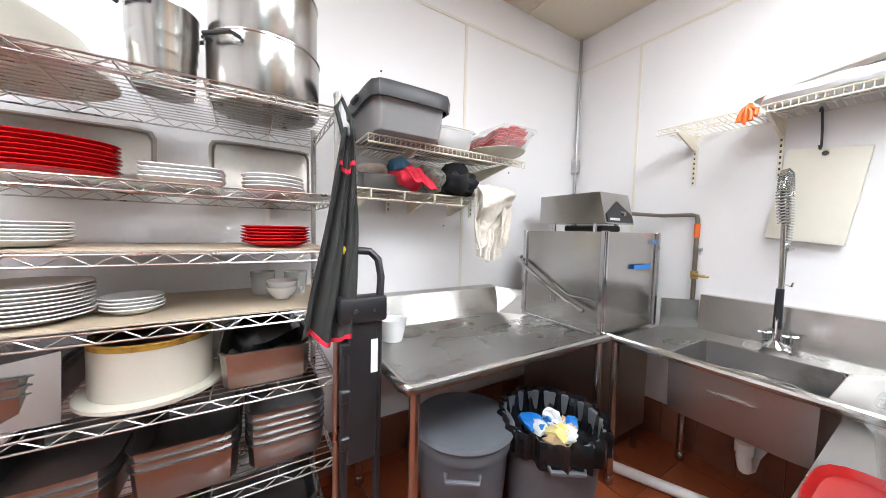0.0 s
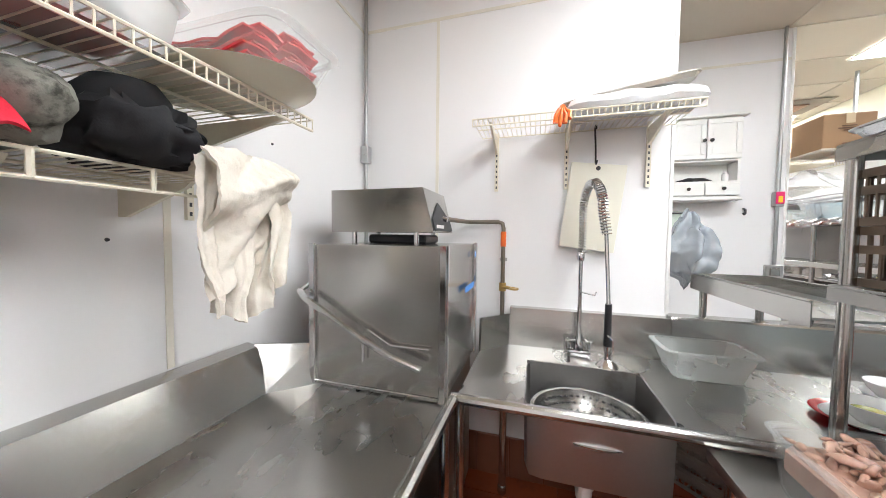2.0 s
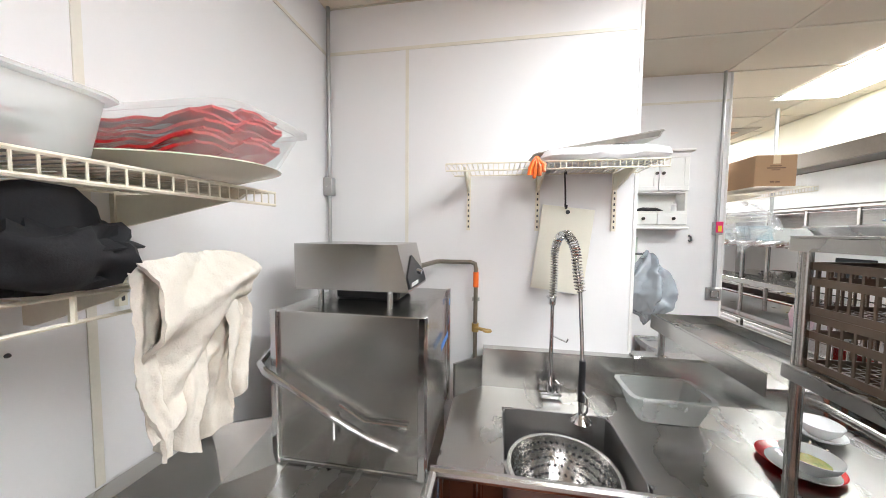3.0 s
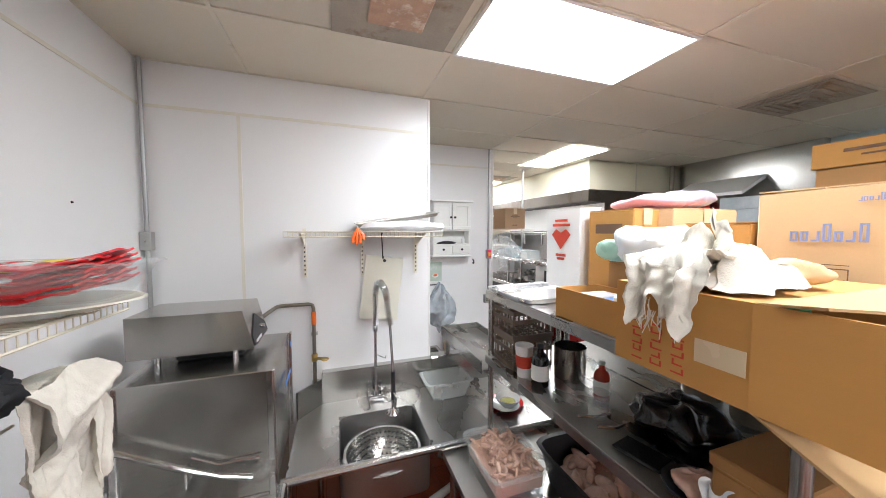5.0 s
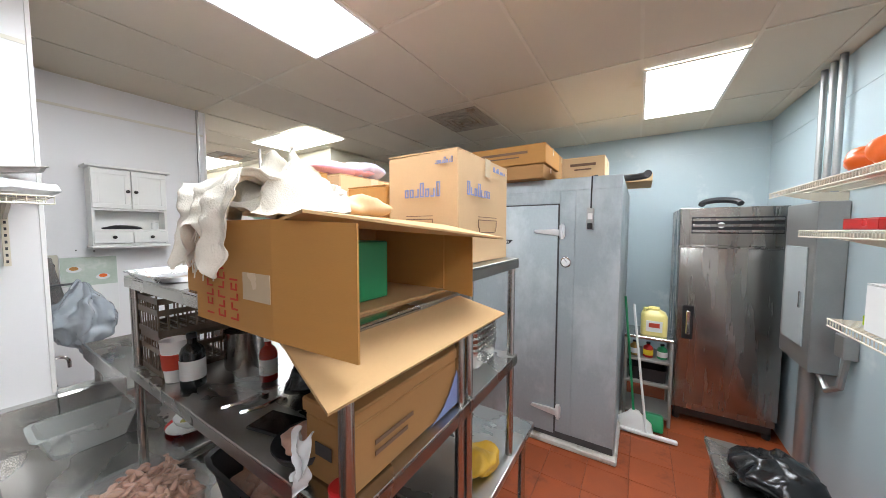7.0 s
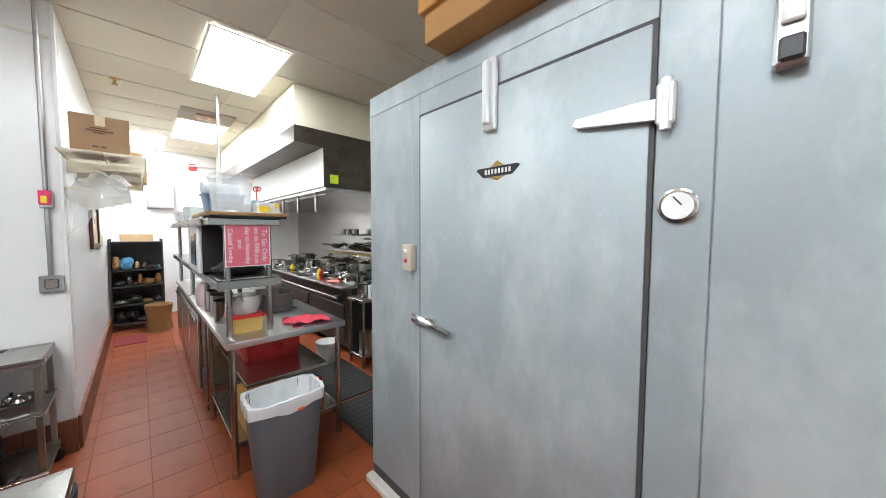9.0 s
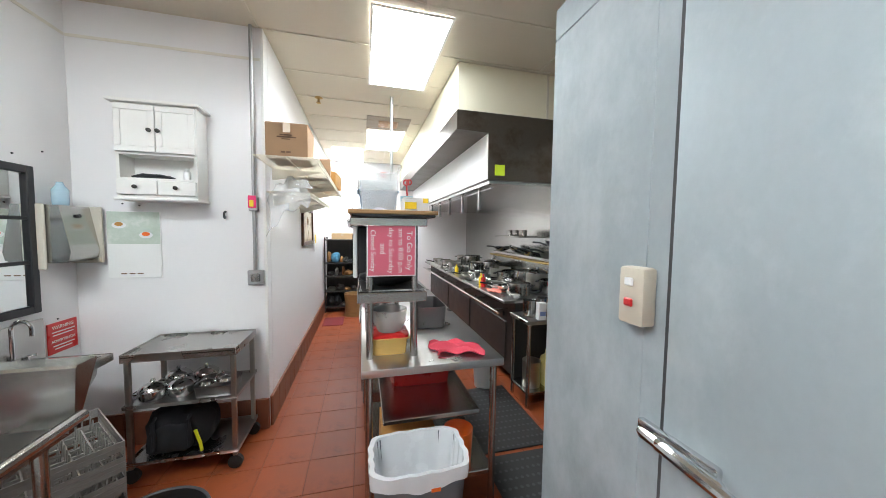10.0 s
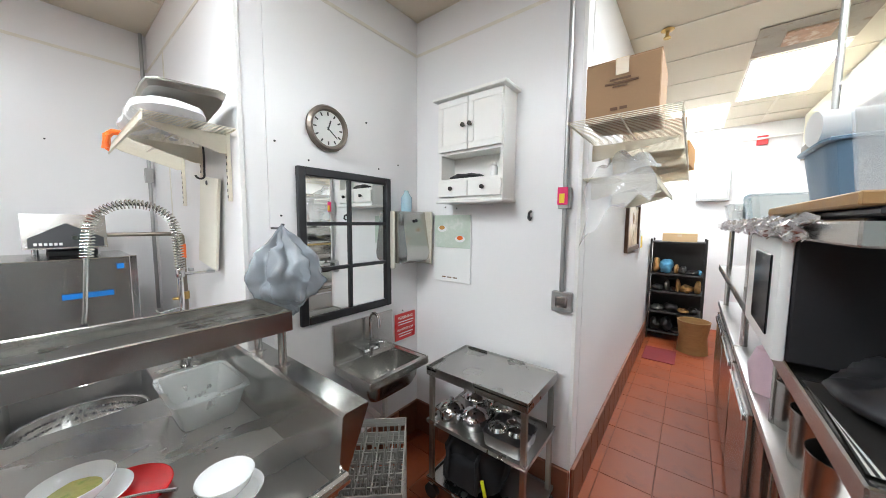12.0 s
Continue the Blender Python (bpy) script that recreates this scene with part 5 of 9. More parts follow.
for i in range(12):
    bm = B()
    a, rr, s = rng.uniform(0, 6.28), rng.uniform(0.0, 0.13), rng.uniform(0.035, 0.06)
    bmesh.ops.create_icosphere(bm, subdivisions=2, radius=s, matrix=Matrix.Translation((-0.77 + rr * math.cos(a), 1.51 + rr * math.sin(a), 0.465 + rng.uniform(0, 0.02))) @ Matrix.Diagonal((1.3, 1, 0.55, 1)))
    rough_up(bm, 0.03, 25, i)
    solid("crumpled_wrapper", bm, (BLUE, PAPER, BAG_WHITE, CARD_LIGHT, YELLOW)[i % 5], "crumpled wrapper lying in the bin", "wrapper", "rubbish")
bm = B()
lathe(bm, [(0, 0), (0.05, 0), (0.062, 0.05), (0.07, 0.11), (0.073, 0.115), (0.066, 0.11), (0.046, 0.008), (0, 0.008)], (-1.29, 0.865, 0.868), 28)
solid("white_beaker", bm, WHITE_CERAMIC, "white plastic beaker on the dish table", "beaker")
solid("drain_pipe", quick(tube, [(-0.80, 2.11, 0.032), (-0.36, 2.30, 0.032), (0.05, 2.47, 0.032), (0.4, 2.62, 0.032)], 0.03, 12), PVC, "white drain pipe lying along the floor", "pipe")

# ---- on the wall shelves ----
def bundle(name, x, y, z, sx, sy, h, mat, label, category, amount=0.02, seed=0.0, freq=11):
    bm = B()
    arcs = [(math.sin(a) ** 0.8, 0.5 - 0.5 * math.cos(a)) for a in (math.pi * i / 19 for i in range(1, 19))]
    lathe(bm, [(0, 0)] + [(k, h * q) for k, q in arcs] + [(0, h)], (x, y, z), 44, sx, sy)
    s3 = Vector((seed * 3.1, seed, 7.0))
    for v in bm.verts:
        p = v.co * freq * 0.7 + s3
        crease = 1 - 2 * abs(noise.noise(p)) - abs(noise.noise(p * 2.3 + s3))
        out = (v.co - Vector((x, y, z + h * 0.3))).normalized()
        v.co += out * amount * 1.1 * (crease - 0.35)
    rough_up(bm, amount * 0.55, freq * 0.6, seed)
    for v in bm.verts:
        v.co.z = max(v.co.z, z)
    return solid(name, bm, mat, label, category, smooth=60)


bt = thing("bus_tub", (-1.285, 0.86, 1.891), "grey plastic bus tub with a black lid", "bus tub")
lz = 1.891
part("body", quick(lathe, [(0, 0), (0.88, 0), (0.90, 0.01), (0.98, 0.15), (1.0, 0.155), (1.0, 0.162), (0.95, 0.162), (0.87, 0.01), (0, 0.008)], (-1.285, 0.86, lz), 44, 0.215, 0.185, 9), GREY_TUB, bt)
part("lid", quick(lathe, [(1.01, 0.0), (1.05, -0.028), (1.09, -0.026), (1.11, 0.022), (1.08, 0.042), (1.0, 0.052), (0.93, 0.050), (0.88, 0.036), (0, 0.036)], (-1.285, 0.86, lz + 0.155), 44, 0.215, 0.185, 9), BLACK, bt, "black snap-on lid")
for s in (-1, 1):
    part("lid_clip", quick(box, -1.335, -1.235, 0.86 + s * 0.2 - 0.02, 0.86 + s * 0.2 + 0.02, lz + 0.16, lz + 0.185, 0.008), BLACK, bt)
tub("clear_box", -1.56, -1.205, 1.065, 1.31, 1.89, 2.008, MILKY, "milky plastic box with red and white packs inside", "food tub", 0.015)
for k, (mm, z, dx) in enumerate(((RED_PLASTIC, 1.897, 0.0), (PAPER, 1.925, 0.03), (RED_PLASTIC, 1.945, -0.02))):
    bundle("pouch", -1.38 + dx, 1.185, z, 0.12, 0.085, 0.035, mm, "flat sealed food pouch in a milky box", "pouch", 0.008, k * 3.0, 9)
pt = thing("oval_platter", (-1.31, 1.47, 1.89), "cream oval platter under a clear box", "platter")
GLAZE = material("cream_platter_glaze", (0.66, 0.65, 0.53), 0.2, 0, 0.05, 6, 90, 0.02)
part("well", quick(lathe, [(0, 0.004), (0.6, 0), (0.64, 0.004), (0.70, 0.008), (0.70, 0.013), (0.62, 0.009), (0, 0.008)], (-1.31, 1.47, 1.89), 44, 0.275, 0.185), GLAZE, pt)
part("rim", quick(lathe, [(0.7, 0.0078), (0.97, 0.026), (1.0, 0.028), (0.97, 0.032), (0.7, 0.0132)], (-1.31, 1.47, 1.89), 44, 0.275, 0.185), GLAZE, pt)
tub("clear_box", -1.50, -1.045, 1.375, 1.63, 1.921, 2.03, CLEAR, "clear plastic box full of red pouches", "food tub", 0.03)
POUCH = material("printed_red_pouch", (0.62, 0.015, 0.02), 0.25, 0, 0.1, 8, 60, 0.15, stain=(0.80, 0.42, 0.10), stain_at=0.66, stain_scale=14)


def pouch(x, y, z, w, d, bend, a):
    t = thing("snack_pouch", (x, y, z), "glossy red snack pouch lying in a clear box", "snack pouch", "red snack pouches")
    def f(u, v):
        puff = 0.011 * math.sin(math.pi * u) ** 0.6 * math.sin(math.pi * v) ** 0.6
        return Vector((w * (u - 0.5), d * (v - 0.5), puff + bend * max(0.0, u - 0.55) ** 1.6 + 0.003 * math.sin(17 * u + 9 * v)))
    bm = quick(sheet, f, 22, 12, 0.006)
    bmesh.ops.transform(bm, matrix=pose(x, y, z, 0, 0, a), verts=bm.verts)
    part("bag", bm, POUCH, t, smooth=60)
    bm = quick(sheet, lambda u, v: f(0.32 + 0.3 * u, 0.3 + 0.4 * v) + Vector((0, 0, 0.0075)), 6, 6, 0.001)
    bmesh.ops.transform(bm, matrix=pose(x, y, z, 0, 0, a), verts=bm.verts)
    part("printed_panel", bm, PAPER if a > 0 else YELLOW_BRIGHT, t, "pale printed panel")


for k in range(6):
    pouch(-1.30 + 0.01 * (k % 2), 1.45 + 0.004 * k, 1.931 + 0.016 * k, 0.31, 0.12, 0.10, (3, -4, 6)[k % 3])
    pouch(-1.26 - 0.01 * (k % 3), 1.545 + 0.003 * k, 1.933 + 0.016 * k, 0.32, 0.115, 0.16, (-3, 5, -2)[k % 3])
hotel_pan(-1.56, -1.30, 0.70, 1.02, LOWZ + 0.006, 0.075, "shallow steel pan on the wire wall shelf")


def cap(x, y, z, r, mat, label, a=0.0):
    t = thing("cap", (x, y, z), label, "cap", "caps")
    bm = B()
    lathe(bm, [(r, 0), (r * 1.02, 0.02), (r * 0.92, 0.06), (r * 0.6, 0.095), (0.0, 0.105), (0, 0.10), (r * 0.58, 0.09), (r * 0.96, 0.0)], (x, y, z), 26)
    rough_up(bm, 0.012, 12, x)
    part("crown", bm, mat, t)
    bm = B()
    c, s = math.cos(a), math.sin(a)
    def peak(u, v):
        th = -1.1 + 2.2 * u
        rr = r * (0.98 + 0.75 * v * math.cos(th * 0.75))
        return (x + rr * math.cos(th + a), y + rr * math.sin(th + a), z + 0.008 - 0.02 * v * v - 0.01 * abs(th) * v)
    sheet(bm, peak, 14, 5, 0.004)
    part("peak", bm, mat, t)
    return t


zc = LOWZ + 0.008


bundle("red_apron", -1.37, 0.955, zc, 0.13, 0.10, 0.13, RED_CLOTH, "bright red cloth heaped on the wire shelf", "cloth", 0.03, 21, 14)
cloth("red_sleeve", lambda u, v: (-1.28 + 0.075 * v + 0.012 * math.sin(u * 12), 0.90 + 0.14 * u + 0.035 * v, LOWZ + 0.115 - 0.11 * v * (0.55 + 0.45 * u) + 0.012 * math.sin(u * 11 + 4 * v)), 24, 16, RED_CLOTH, "end of a red cloth hanging over the shelf edge", "cloth", 0.006)
cap(-1.36, 1.27, zc + 0.095, 0.09, BLACK_CLOTH, "black cloth cap lying on black clothing", 0.5)
bundle("black_clothing", -1.36, 1.28, zc, 0.17, 0.12, 0.125, BLACK_CLOTH, "heap of folded black clothing on the wire shelf", "clothing", 0.035, 5, 17)
bundle("camouflage_clothing", -1.37, 1.095, zc, 0.16, 0.065, 0.15, CAMO, "crumpled camouflage cloth on the wire shelf", "clothing", 0.025, 8, 11)
bundle("blue_cloth", -1.40, 0.93, LOWZ + 0.085, 0.10, 0.06, 0.10, BLUE_CLOTH, "blue cloth folded on the shelf", "cloth", 0.02, 1)
bundle("white_cloth", -1.44, 0.79, LOWZ + 0.085, 0.10, 0.08, 0.07, RAG_WHITE, "white cloth bundle on the shelf", "cloth", 0.02, 2)


tw = thing("towel", (-1.21, 1.45, 1.27), "cream terry towel draped in folds over the shelf end", "towel")


def towel_back(u, v):
    """The long layer: over the rail, then down in deep pleats."""
    if v < 0.15:
        k = v / 0.15
        return (-1.38 + 0.15 * k, 1.335 + 0.235 * u, LOWZ + 0.012 + 0.04 * math.sin(k * 2.0))
    k = (v - 0.15) / 0.85
    w = 0.128 - 0.035 * k + 0.012 * math.sin(4 * k)
    pleat = 0.026 * math.sin(u * 15.5 + 0.8 * k) * (0.25 + 0.75 * k) + 0.010 * math.sin(u * 33 + 3 * k)
    return (-1.222 + pleat + 0.015 * k, 1.45 + (u - 0.5) * 2 * w - 0.02 * k + 0.008 * math.sin(9 * k + 5 * u), LOWZ + 0.038 - 0.40 * k + 0.018 * math.sin(6.3 * u + 1) * k)


def towel_fold(u, v):
    """The short layer bunched over the top, folded back on itself to one side."""
    k = v
    edge = 0.20 + 0.17 * (1 - u) ** 1.3 + 0.03 * math.sin(5 * u)
    roll = 0.055 * math.sin(math.pi * min(1.0, k * 1.6)) + 0.014 * math.sin(u * 8 + k * 7) + 0.010 * math.sin(k * 19 + u * 5)
    return (-1.225 + roll + 0.012, 1.455 + (u - 0.5) * (0.255 - 0.05 * k) + 0.022 * k * (u - 0.2) + 0.008 * math.sin(k * 11), LOWZ + 0.062 + 0.012 * math.sin(u * 3.1) - edge * k - 0.05 * u * k)


def towel_end(u, v):
    """A narrow end hanging beside the rest."""
    return (-1.205 + 0.016 * math.sin(u * 7 + 2 * v) + 0.012 * v, 1.505 + 0.075 * u * (1 - 0.35 * v) + 0.012 * math.sin(6 * v), LOWZ - 0.05 - 0.27 * v + 0.03 * u * v)


for f, nu, nv, sd in ((towel_back, 80, 70, 2.0), (towel_fold, 60, 50, 5.0), (towel_end, 24, 40, 8.0)):
    bm = quick(sheet, f, nu, nv, 0.009)
    rough_up(bm, 0.007, 14, sd)
    rough_up(bm, 0.003, 70, sd)
    part("fold", bm, TOWEL, tw, smooth=60)

# above the sink: tray, wrapped bundle, glove, hook and board
sp = thing("sheet_tray", (0.0, 2.56, 2.112), "dark steel sheet tray leaning on the wire shelf", "tray")
bm = B()
m = pose(-0.06, 2.585, 2.195, 4, -9, 0)
lathe(bm, [(0, 0), (0.93, 0), (0.97, 0.02), (1.0, 0.022), (1.0, 0.026), (0.95, 0.024), (0.91, 0.005), (0, 0.005)], (0, 0, 0), 40, 0.30, 0.15, 9)
bmesh.ops.transform(bm, matrix=m, verts=bm.verts)
part("tray", bm, STEEL_DIRTY, sp)
bm = B()
lathe(bm, [(0, 0), (0.9, 0.0), (1.0, 0.02), (0.95, 0.05), (0.5, 0.065), (0, 0.07)], (-0.03, 2.53, 2.124), 40, 0.30, 0.12, 5)
rough_up(bm, 0.018, 9)
solid("wrapped_parcel", bm, BAG_WHITE, "white plastic-wrapped bundle on the wire shelf", "bundle")
bm = B()
for fx_, fz_, fr_ in ((-0.385, 2.045, 0.010), (-0.365, 2.035, 0.011), (-0.343, 2.045, 0.010), (-0.325, 2.065, 0.009)):
    tube(bm, [(fx_, 2.378, fz_), (fx_ + 0.004, 2.382, fz_ + 0.035), (-0.355 + (fx_ + 0.355) * 0.6, 2.384, 2.105), (-0.352, 2.40, 2.128), (-0.35, 2.44, 2.13)], fr_, 8)
rough_up(bm, 0.010, 30)
solid("orange_cloth", bm, ORANGE, "orange plastic glove hanging on the wire shelf", "glove")
bm = B()
tube(bm, arc((-0.157, 2.70, 2.105), 0.02, 200, 0, 9, (0, 1, 0)) + [(-0.152, 2.72, 2.02), (-0.150, 2.718, 1.95)] + arc((-0.150, 2.698, 1.935), 0.02, 0, -170, 9, (0, 1, 0)), 0.005, 8)
solid("s_hook", bm, BLACK, "black wire hook hanging from the shelf", "hook")
cb = thing("cutting_board", (-0.14, 2.72, 1.43), "worn cream cutting board hung on the wall", "cutting board")
bm = B()
box(bm, -0.159 - 0.144, -0.159 + 0.144, 2.722, 2.738, 1.44, 1.925, 0.004, 2, turn=(-1.5, 7, 0))
part("board", bm, BOARD, cb)
part("hanging_hole", quick(cyl, (-0.135, 2.7185, 1.895), (-0.135, 2.722, 1.895), 0.012), DARK_GASKET, cb)

# ---- serving line and cooking line ----
pl = thing("serving_line_table", (2.58, 4.8, 0), "long stainless steel serving table with undershelves", "work table")
# ordinary steel, its colour raised to carry the ceiling panel's reflection
part("tabletop", quick(box, 2.185, 2.975, 2.81, 6.4, 0.87, 0.915, 0.006, 2), material("reflection_bright_steel", (0.62, 0.61, 0.60), 0.3, 1.0, 0.08, 4.0, 120, 0.03, rough_var=0.1), pl)
part("undershelf", quick(box, 2.30, 2.86, 2.88, 3.75, 0.565, 0.59, 0.004), STEEL, pl)
part("undershelf", quick(box, 2.22, 2.94, 2.86, 3.75, 0.20, 0.23, 0.004), STEEL, pl)
for x in (2.225, 2.93):
    for y in (2.86, 3.75):
        bm = B()
        cyl(bm, (x, y, 0.03), (x, y, 0.87), 0.02)
        lathe(bm, [(0.016, 0), (0.024, 0.01), (0.024, 0.04), (0.02, 0.06)], (x, y, 0), 12)
        part("leg", bm, STEEL, pl)
so = thing("serving_overshelf", (2.35, 4.6, 0.915), "stainless double overshelf along the serving line", "shelf")
for z, x0, x1, h in ((1.29, 2.165, 2.545, 0.055), (1.70, 2.13, 2.545, 0.045)):
    bm = B()
    box(bm, x0, x1, 2.925, 6.35, z - h, z, 0.004)
    part("shelf", bm, STEEL, so)
for y in (2.965, 3.9, 4.9, 6.2):
    for x in (2.232, 2.478):
        part("post", quick(cyl, (x, y, 0.915), (x, y, 1.655), 0.02), STEEL, so)

# exhaust hood
hd = thing("exhaust_hood", (3.9, 6.0, 2.1), "long greasy stainless exhaust hood under a cream soffit", "extractor hood")
bm = B()
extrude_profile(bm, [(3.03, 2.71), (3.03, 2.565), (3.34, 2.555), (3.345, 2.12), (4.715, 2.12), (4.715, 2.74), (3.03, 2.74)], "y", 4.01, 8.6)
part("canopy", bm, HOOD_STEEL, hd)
part("soffit", quick(box, 3.04, 4.715, 4.02, 8.6, 2.742, H - 0.006), HOOD_PAINT, hd, "yellowed cream soffit")
part("lip", quick(box, 3.335, 3.349, 4.015, 8.6, 2.13, 2.55), TRIM_WHITE, hd, "bright inner face of the hood")

# ---- lettering ----
def lettering(text, size, mat, parent, m, name="lettering"):
    cu = bpy.data.curves.new("words", "FONT")
    cu.body, cu.size, cu.extrude, cu.align_x, cu.align_y = text, size, 0.0006, "CENTER", "CENTER"
    tmp = bpy.data.objects.new("words", cu)
    me = bpy.data.meshes.new_from_object(tmp)
    bpy.data.objects.remove(tmp)
    me.transform(m)
    me.materials.clear()
    me.materials.append(mat)
    ob = new(name, me)
    ob.parent = parent
    if parent.type == "EMPTY" or parent.parent is None:
        ob.matrix_parent_inverse = Matrix.Translation(parent.location).inverted()
    return ob


# ---- cabinet wall ----
wc2 = thing("wall_cabinet", (0.825, 3.89, 1.835), "small white wooden wall cabinet with doors and drawers", "wall cabinet")
x0, x1, yf, yb = 0.59, 1.06, 3.80, 3.978
part("side", quick(box, x0, x0 + 0.018, yf + 0.02, yb, 1.835, 2.465), CAB_WHITE, wc2)
part("side", quick(box, x1 - 0.018, x1, yf + 0.02, yb, 1.835, 2.465), CAB_WHITE, wc2)
part("back", quick(box, x0 + 0.018, x1 - 0.018, yb - 0.012, yb, 1.835, 2.465), CAB_WHITE, wc2)
for z in (1.835, 1.955, 2.125, 2.45):
    part("shelf", quick(box, x0 + 0.018, x1 - 0.018, yf + 0.02, yb - 0.012, z, z + 0.015), CAB_WHITE, wc2)
part("cornice", quick(box, x0 - 0.03, x1 + 0.03, yf - 0.02, yb, 2.466, 2.486, 0.006, 2), CAB_WHITE, wc2)
part("bottom_rail", quick(box, x0 - 0.012, x1 + 0.012, yf - 0.004, yb, 1.815, 1.834, 0.005), CAB_WHITE, wc2)
for xa, xb, kx in ((x0 + 0.004, 0.822, 0.80), (0.828, x1 - 0.004, 0.85)):
    d = B()
    box(d, xa, xb, yf + 0.006, yf + 0.0185, 2.142, 2.455)
    for r in ((xa, xb, 2.142, 2.18), (xa, xb, 2.417, 2.455)):
        box(d, r[0], r[1], yf, yf + 0.006, r[2], r[3], 0.002)
    for r in ((xa, xa + 0.038), (xb - 0.038, xb)):
        box(d, r[0], r[1], yf, yf + 0.006, 2.1805, 2.4165, 0.002)
    dd = part("door", d, CAB_WHITE, wc2)
    k = part("knob", quick(lathe, [(0.005, 0), (0.006, 0.012), (0.014, 0.018), (0.013, 0.027), (0, 0.03)], (0, 0, 0), 14), material("dark_bronze", (0.05, 0.045, 0.04), 0.3, 0.9), dd)
    k.matrix_basis = pose(kx, yf, 2.285, 90, 0, 0)
    d = part("drawer", quick(box, xa, xb, yf + 0.002, yf + 0.0185, 1.855, 1.952, 0.003), CAB_WHITE, wc2)
    k = part("knob", quick(lathe, [(0.005, 0), (0.006, 0.012), (0.014, 0.018), (0.013, 0.027), (0, 0.03)], (0, 0, 0), 14), bpy.data.materials["dark_bronze"], d)
    k.matrix_basis = pose((xa + xb) / 2, yf + 0.002, 1.905, 90, 0, 0)
bm = B()
lathe(bm, [(0, 0), (0.022, 0), (0.022, 0.055), (0.014, 0.065), (0.014, 0.08), (0, 0.082)], (0.98, 3.86, 1.971), 16)
solid("pill_bottle", bm, PAPER, "small white bottle with green label in the cabinet", "bottle")
bm = B()
lathe(bm, [(0, 0), (0.9, 0), (1, 0.012), (0.7, 0.026), (0, 0.03)], (0.77, 3.87, 1.971), 24, 0.13, 0.05)
rough_up(bm, 0.012, 30)
solid("rubber_glove", bm, BLACK, "pile of black rubber gloves on the cabinet shelf", "gloves")

cal = thing("wall_calendar", (0.585, 3.972, 1.26), "paper wall calendar with a food photograph on top", "calendar")
part("sheet", quick(box, 0.425, 0.75, 3.9690, 3.9795, 1.262, 1.745, 0.002), PAPER, cal)
part("photo", quick(box, 0.43, 0.745, 3.966, 3.9688, 1.51, 1.742), material("food_photo", (0.46, 0.58, 0.44), 0.4, 0, 0.2, 5, 60, 0, tint=(0.70, 0.74, 0.70), stain=(0.75, 0.74, 0.70), stain_at=0.5, stain_scale=5), cal, "pale green food photograph")
for cx, cz, r, c in ((0.50, 1.645, 0.042, WHITE_CERAMIC), (0.66, 1.575, 0.042, WHITE_CERAMIC)):
    pp = part("pictured_dish", quick(lathe, [(0, 0), (r, 0), (r, 0.0006), (0, 0.0006)], (0, 0, 0), 24, 1, 0.55), c, cal)
    pp.matrix_basis = pose(cx, 3.9658, cz, 90, 0, 0)
    pf = part("pictured_food", quick(lathe, [(0, 0), (r * 0.6, 0), (r * 0.6, 0.0006), (0, 0.0006)], (0, 0, 0), 20, 1, 0.6), ORANGE if cx > 0.6 else CARD, cal)
    pf.matrix_basis = pose(cx, 3.9650, cz + 0.008, 90, 0, 0)
bm = B()
for i in range(3):
    box(bm, 0.50 + i * 0.05, 0.535 + i * 0.05, 3.9672, 3.9688, 1.29, 1.298)
part("print", bm, INK, cal)

cw = conduit(1.375, 3.95, 1.305, H - 0.006, (1.77,), "grey conduit with switch and outlet boxes")
ob = part("outlet_plate", quick(box, 1.32, 1.435, 3.945, 3.978, 1.19, 1.305, 0.006), CONDUIT, cw)
part("socket", quick(box, 1.345, 1.41, 3.938, 3.9445, 1.215, 1.28, 0.006), STEEL, ob)
part("pink_tag", quick(box, 1.345, 1.40, 3.912, 3.9205, 1.79, 1.885, 0.003), PINK, cw, "pink and yellow tag")
part("yellow_tag", quick(box, 1.357, 1.385, 3.906, 3.9115, 1.80, 1.85, 0.002), YELLOW_BRIGHT, cw)

# ---- mirror wall ----
mr = thing("window_pane_mirror", (0.26, 3.35, 1.10), "black-framed mirror divided into six panes", "mirror")
my0, my1, mz0, mz1 = 3.02, 3.685, 1.10, 1.99
bm = B()
f = 0.045
for r in ((my0, my0 + f, mz0, mz1), (my1 - f, my1, mz0, mz1)):
    box(bm, CX + 0.001, CX + 0.03, r[0], r[1], r[2], r[3], 0.004)
for r in ((my0 + f, my1 - f, mz0, mz0 + f), (my0 + f, my1 - f, mz1 - f, mz1)):
    box(bm, CX + 0.001, CX + 0.03, r[0], r[1], r[2], r[3], 0.004)
part("frame", bm, BLACK, mr)
for r in (((my0 + my1) / 2 - 0.011, (my0 + my1) / 2 + 0.011, mz0 + f, mz1 - f),):
    part("mullion", quick(box, CX + 0.006, CX + 0.024, *r, 0.003), BLACK, mr)
for k in (1, 2):
    z = mz0 + f + (mz1 - mz0 - 2 * f) * k / 3
    part("mullion", quick(box, CX + 0.0065, CX + 0.0235, my0 + f, my1 - f, z - 0.011, z + 0.011, 0.003), BLACK, mr)
for i in range(2):
    for k in range(3):
        ya = my0 + f + (my1 - my0 - 2 * f) * i / 2 + 0.004
        yb_ = my0 + f + (my1 - my0 - 2 * f) * (i + 1) / 2 - 0.004
        za = mz0 + f + (mz1 - mz0 - 2 * f) * k / 3 + 0.004
        zb = mz0 + f + (mz1 - mz0 - 2 * f) * (k + 1) / 3 - 0.004
        part("pane", quick(box, CX + 0.004, CX + 0.010, ya, yb_, za, zb), MIRROR, mr, "mirror pane", smooth=0)

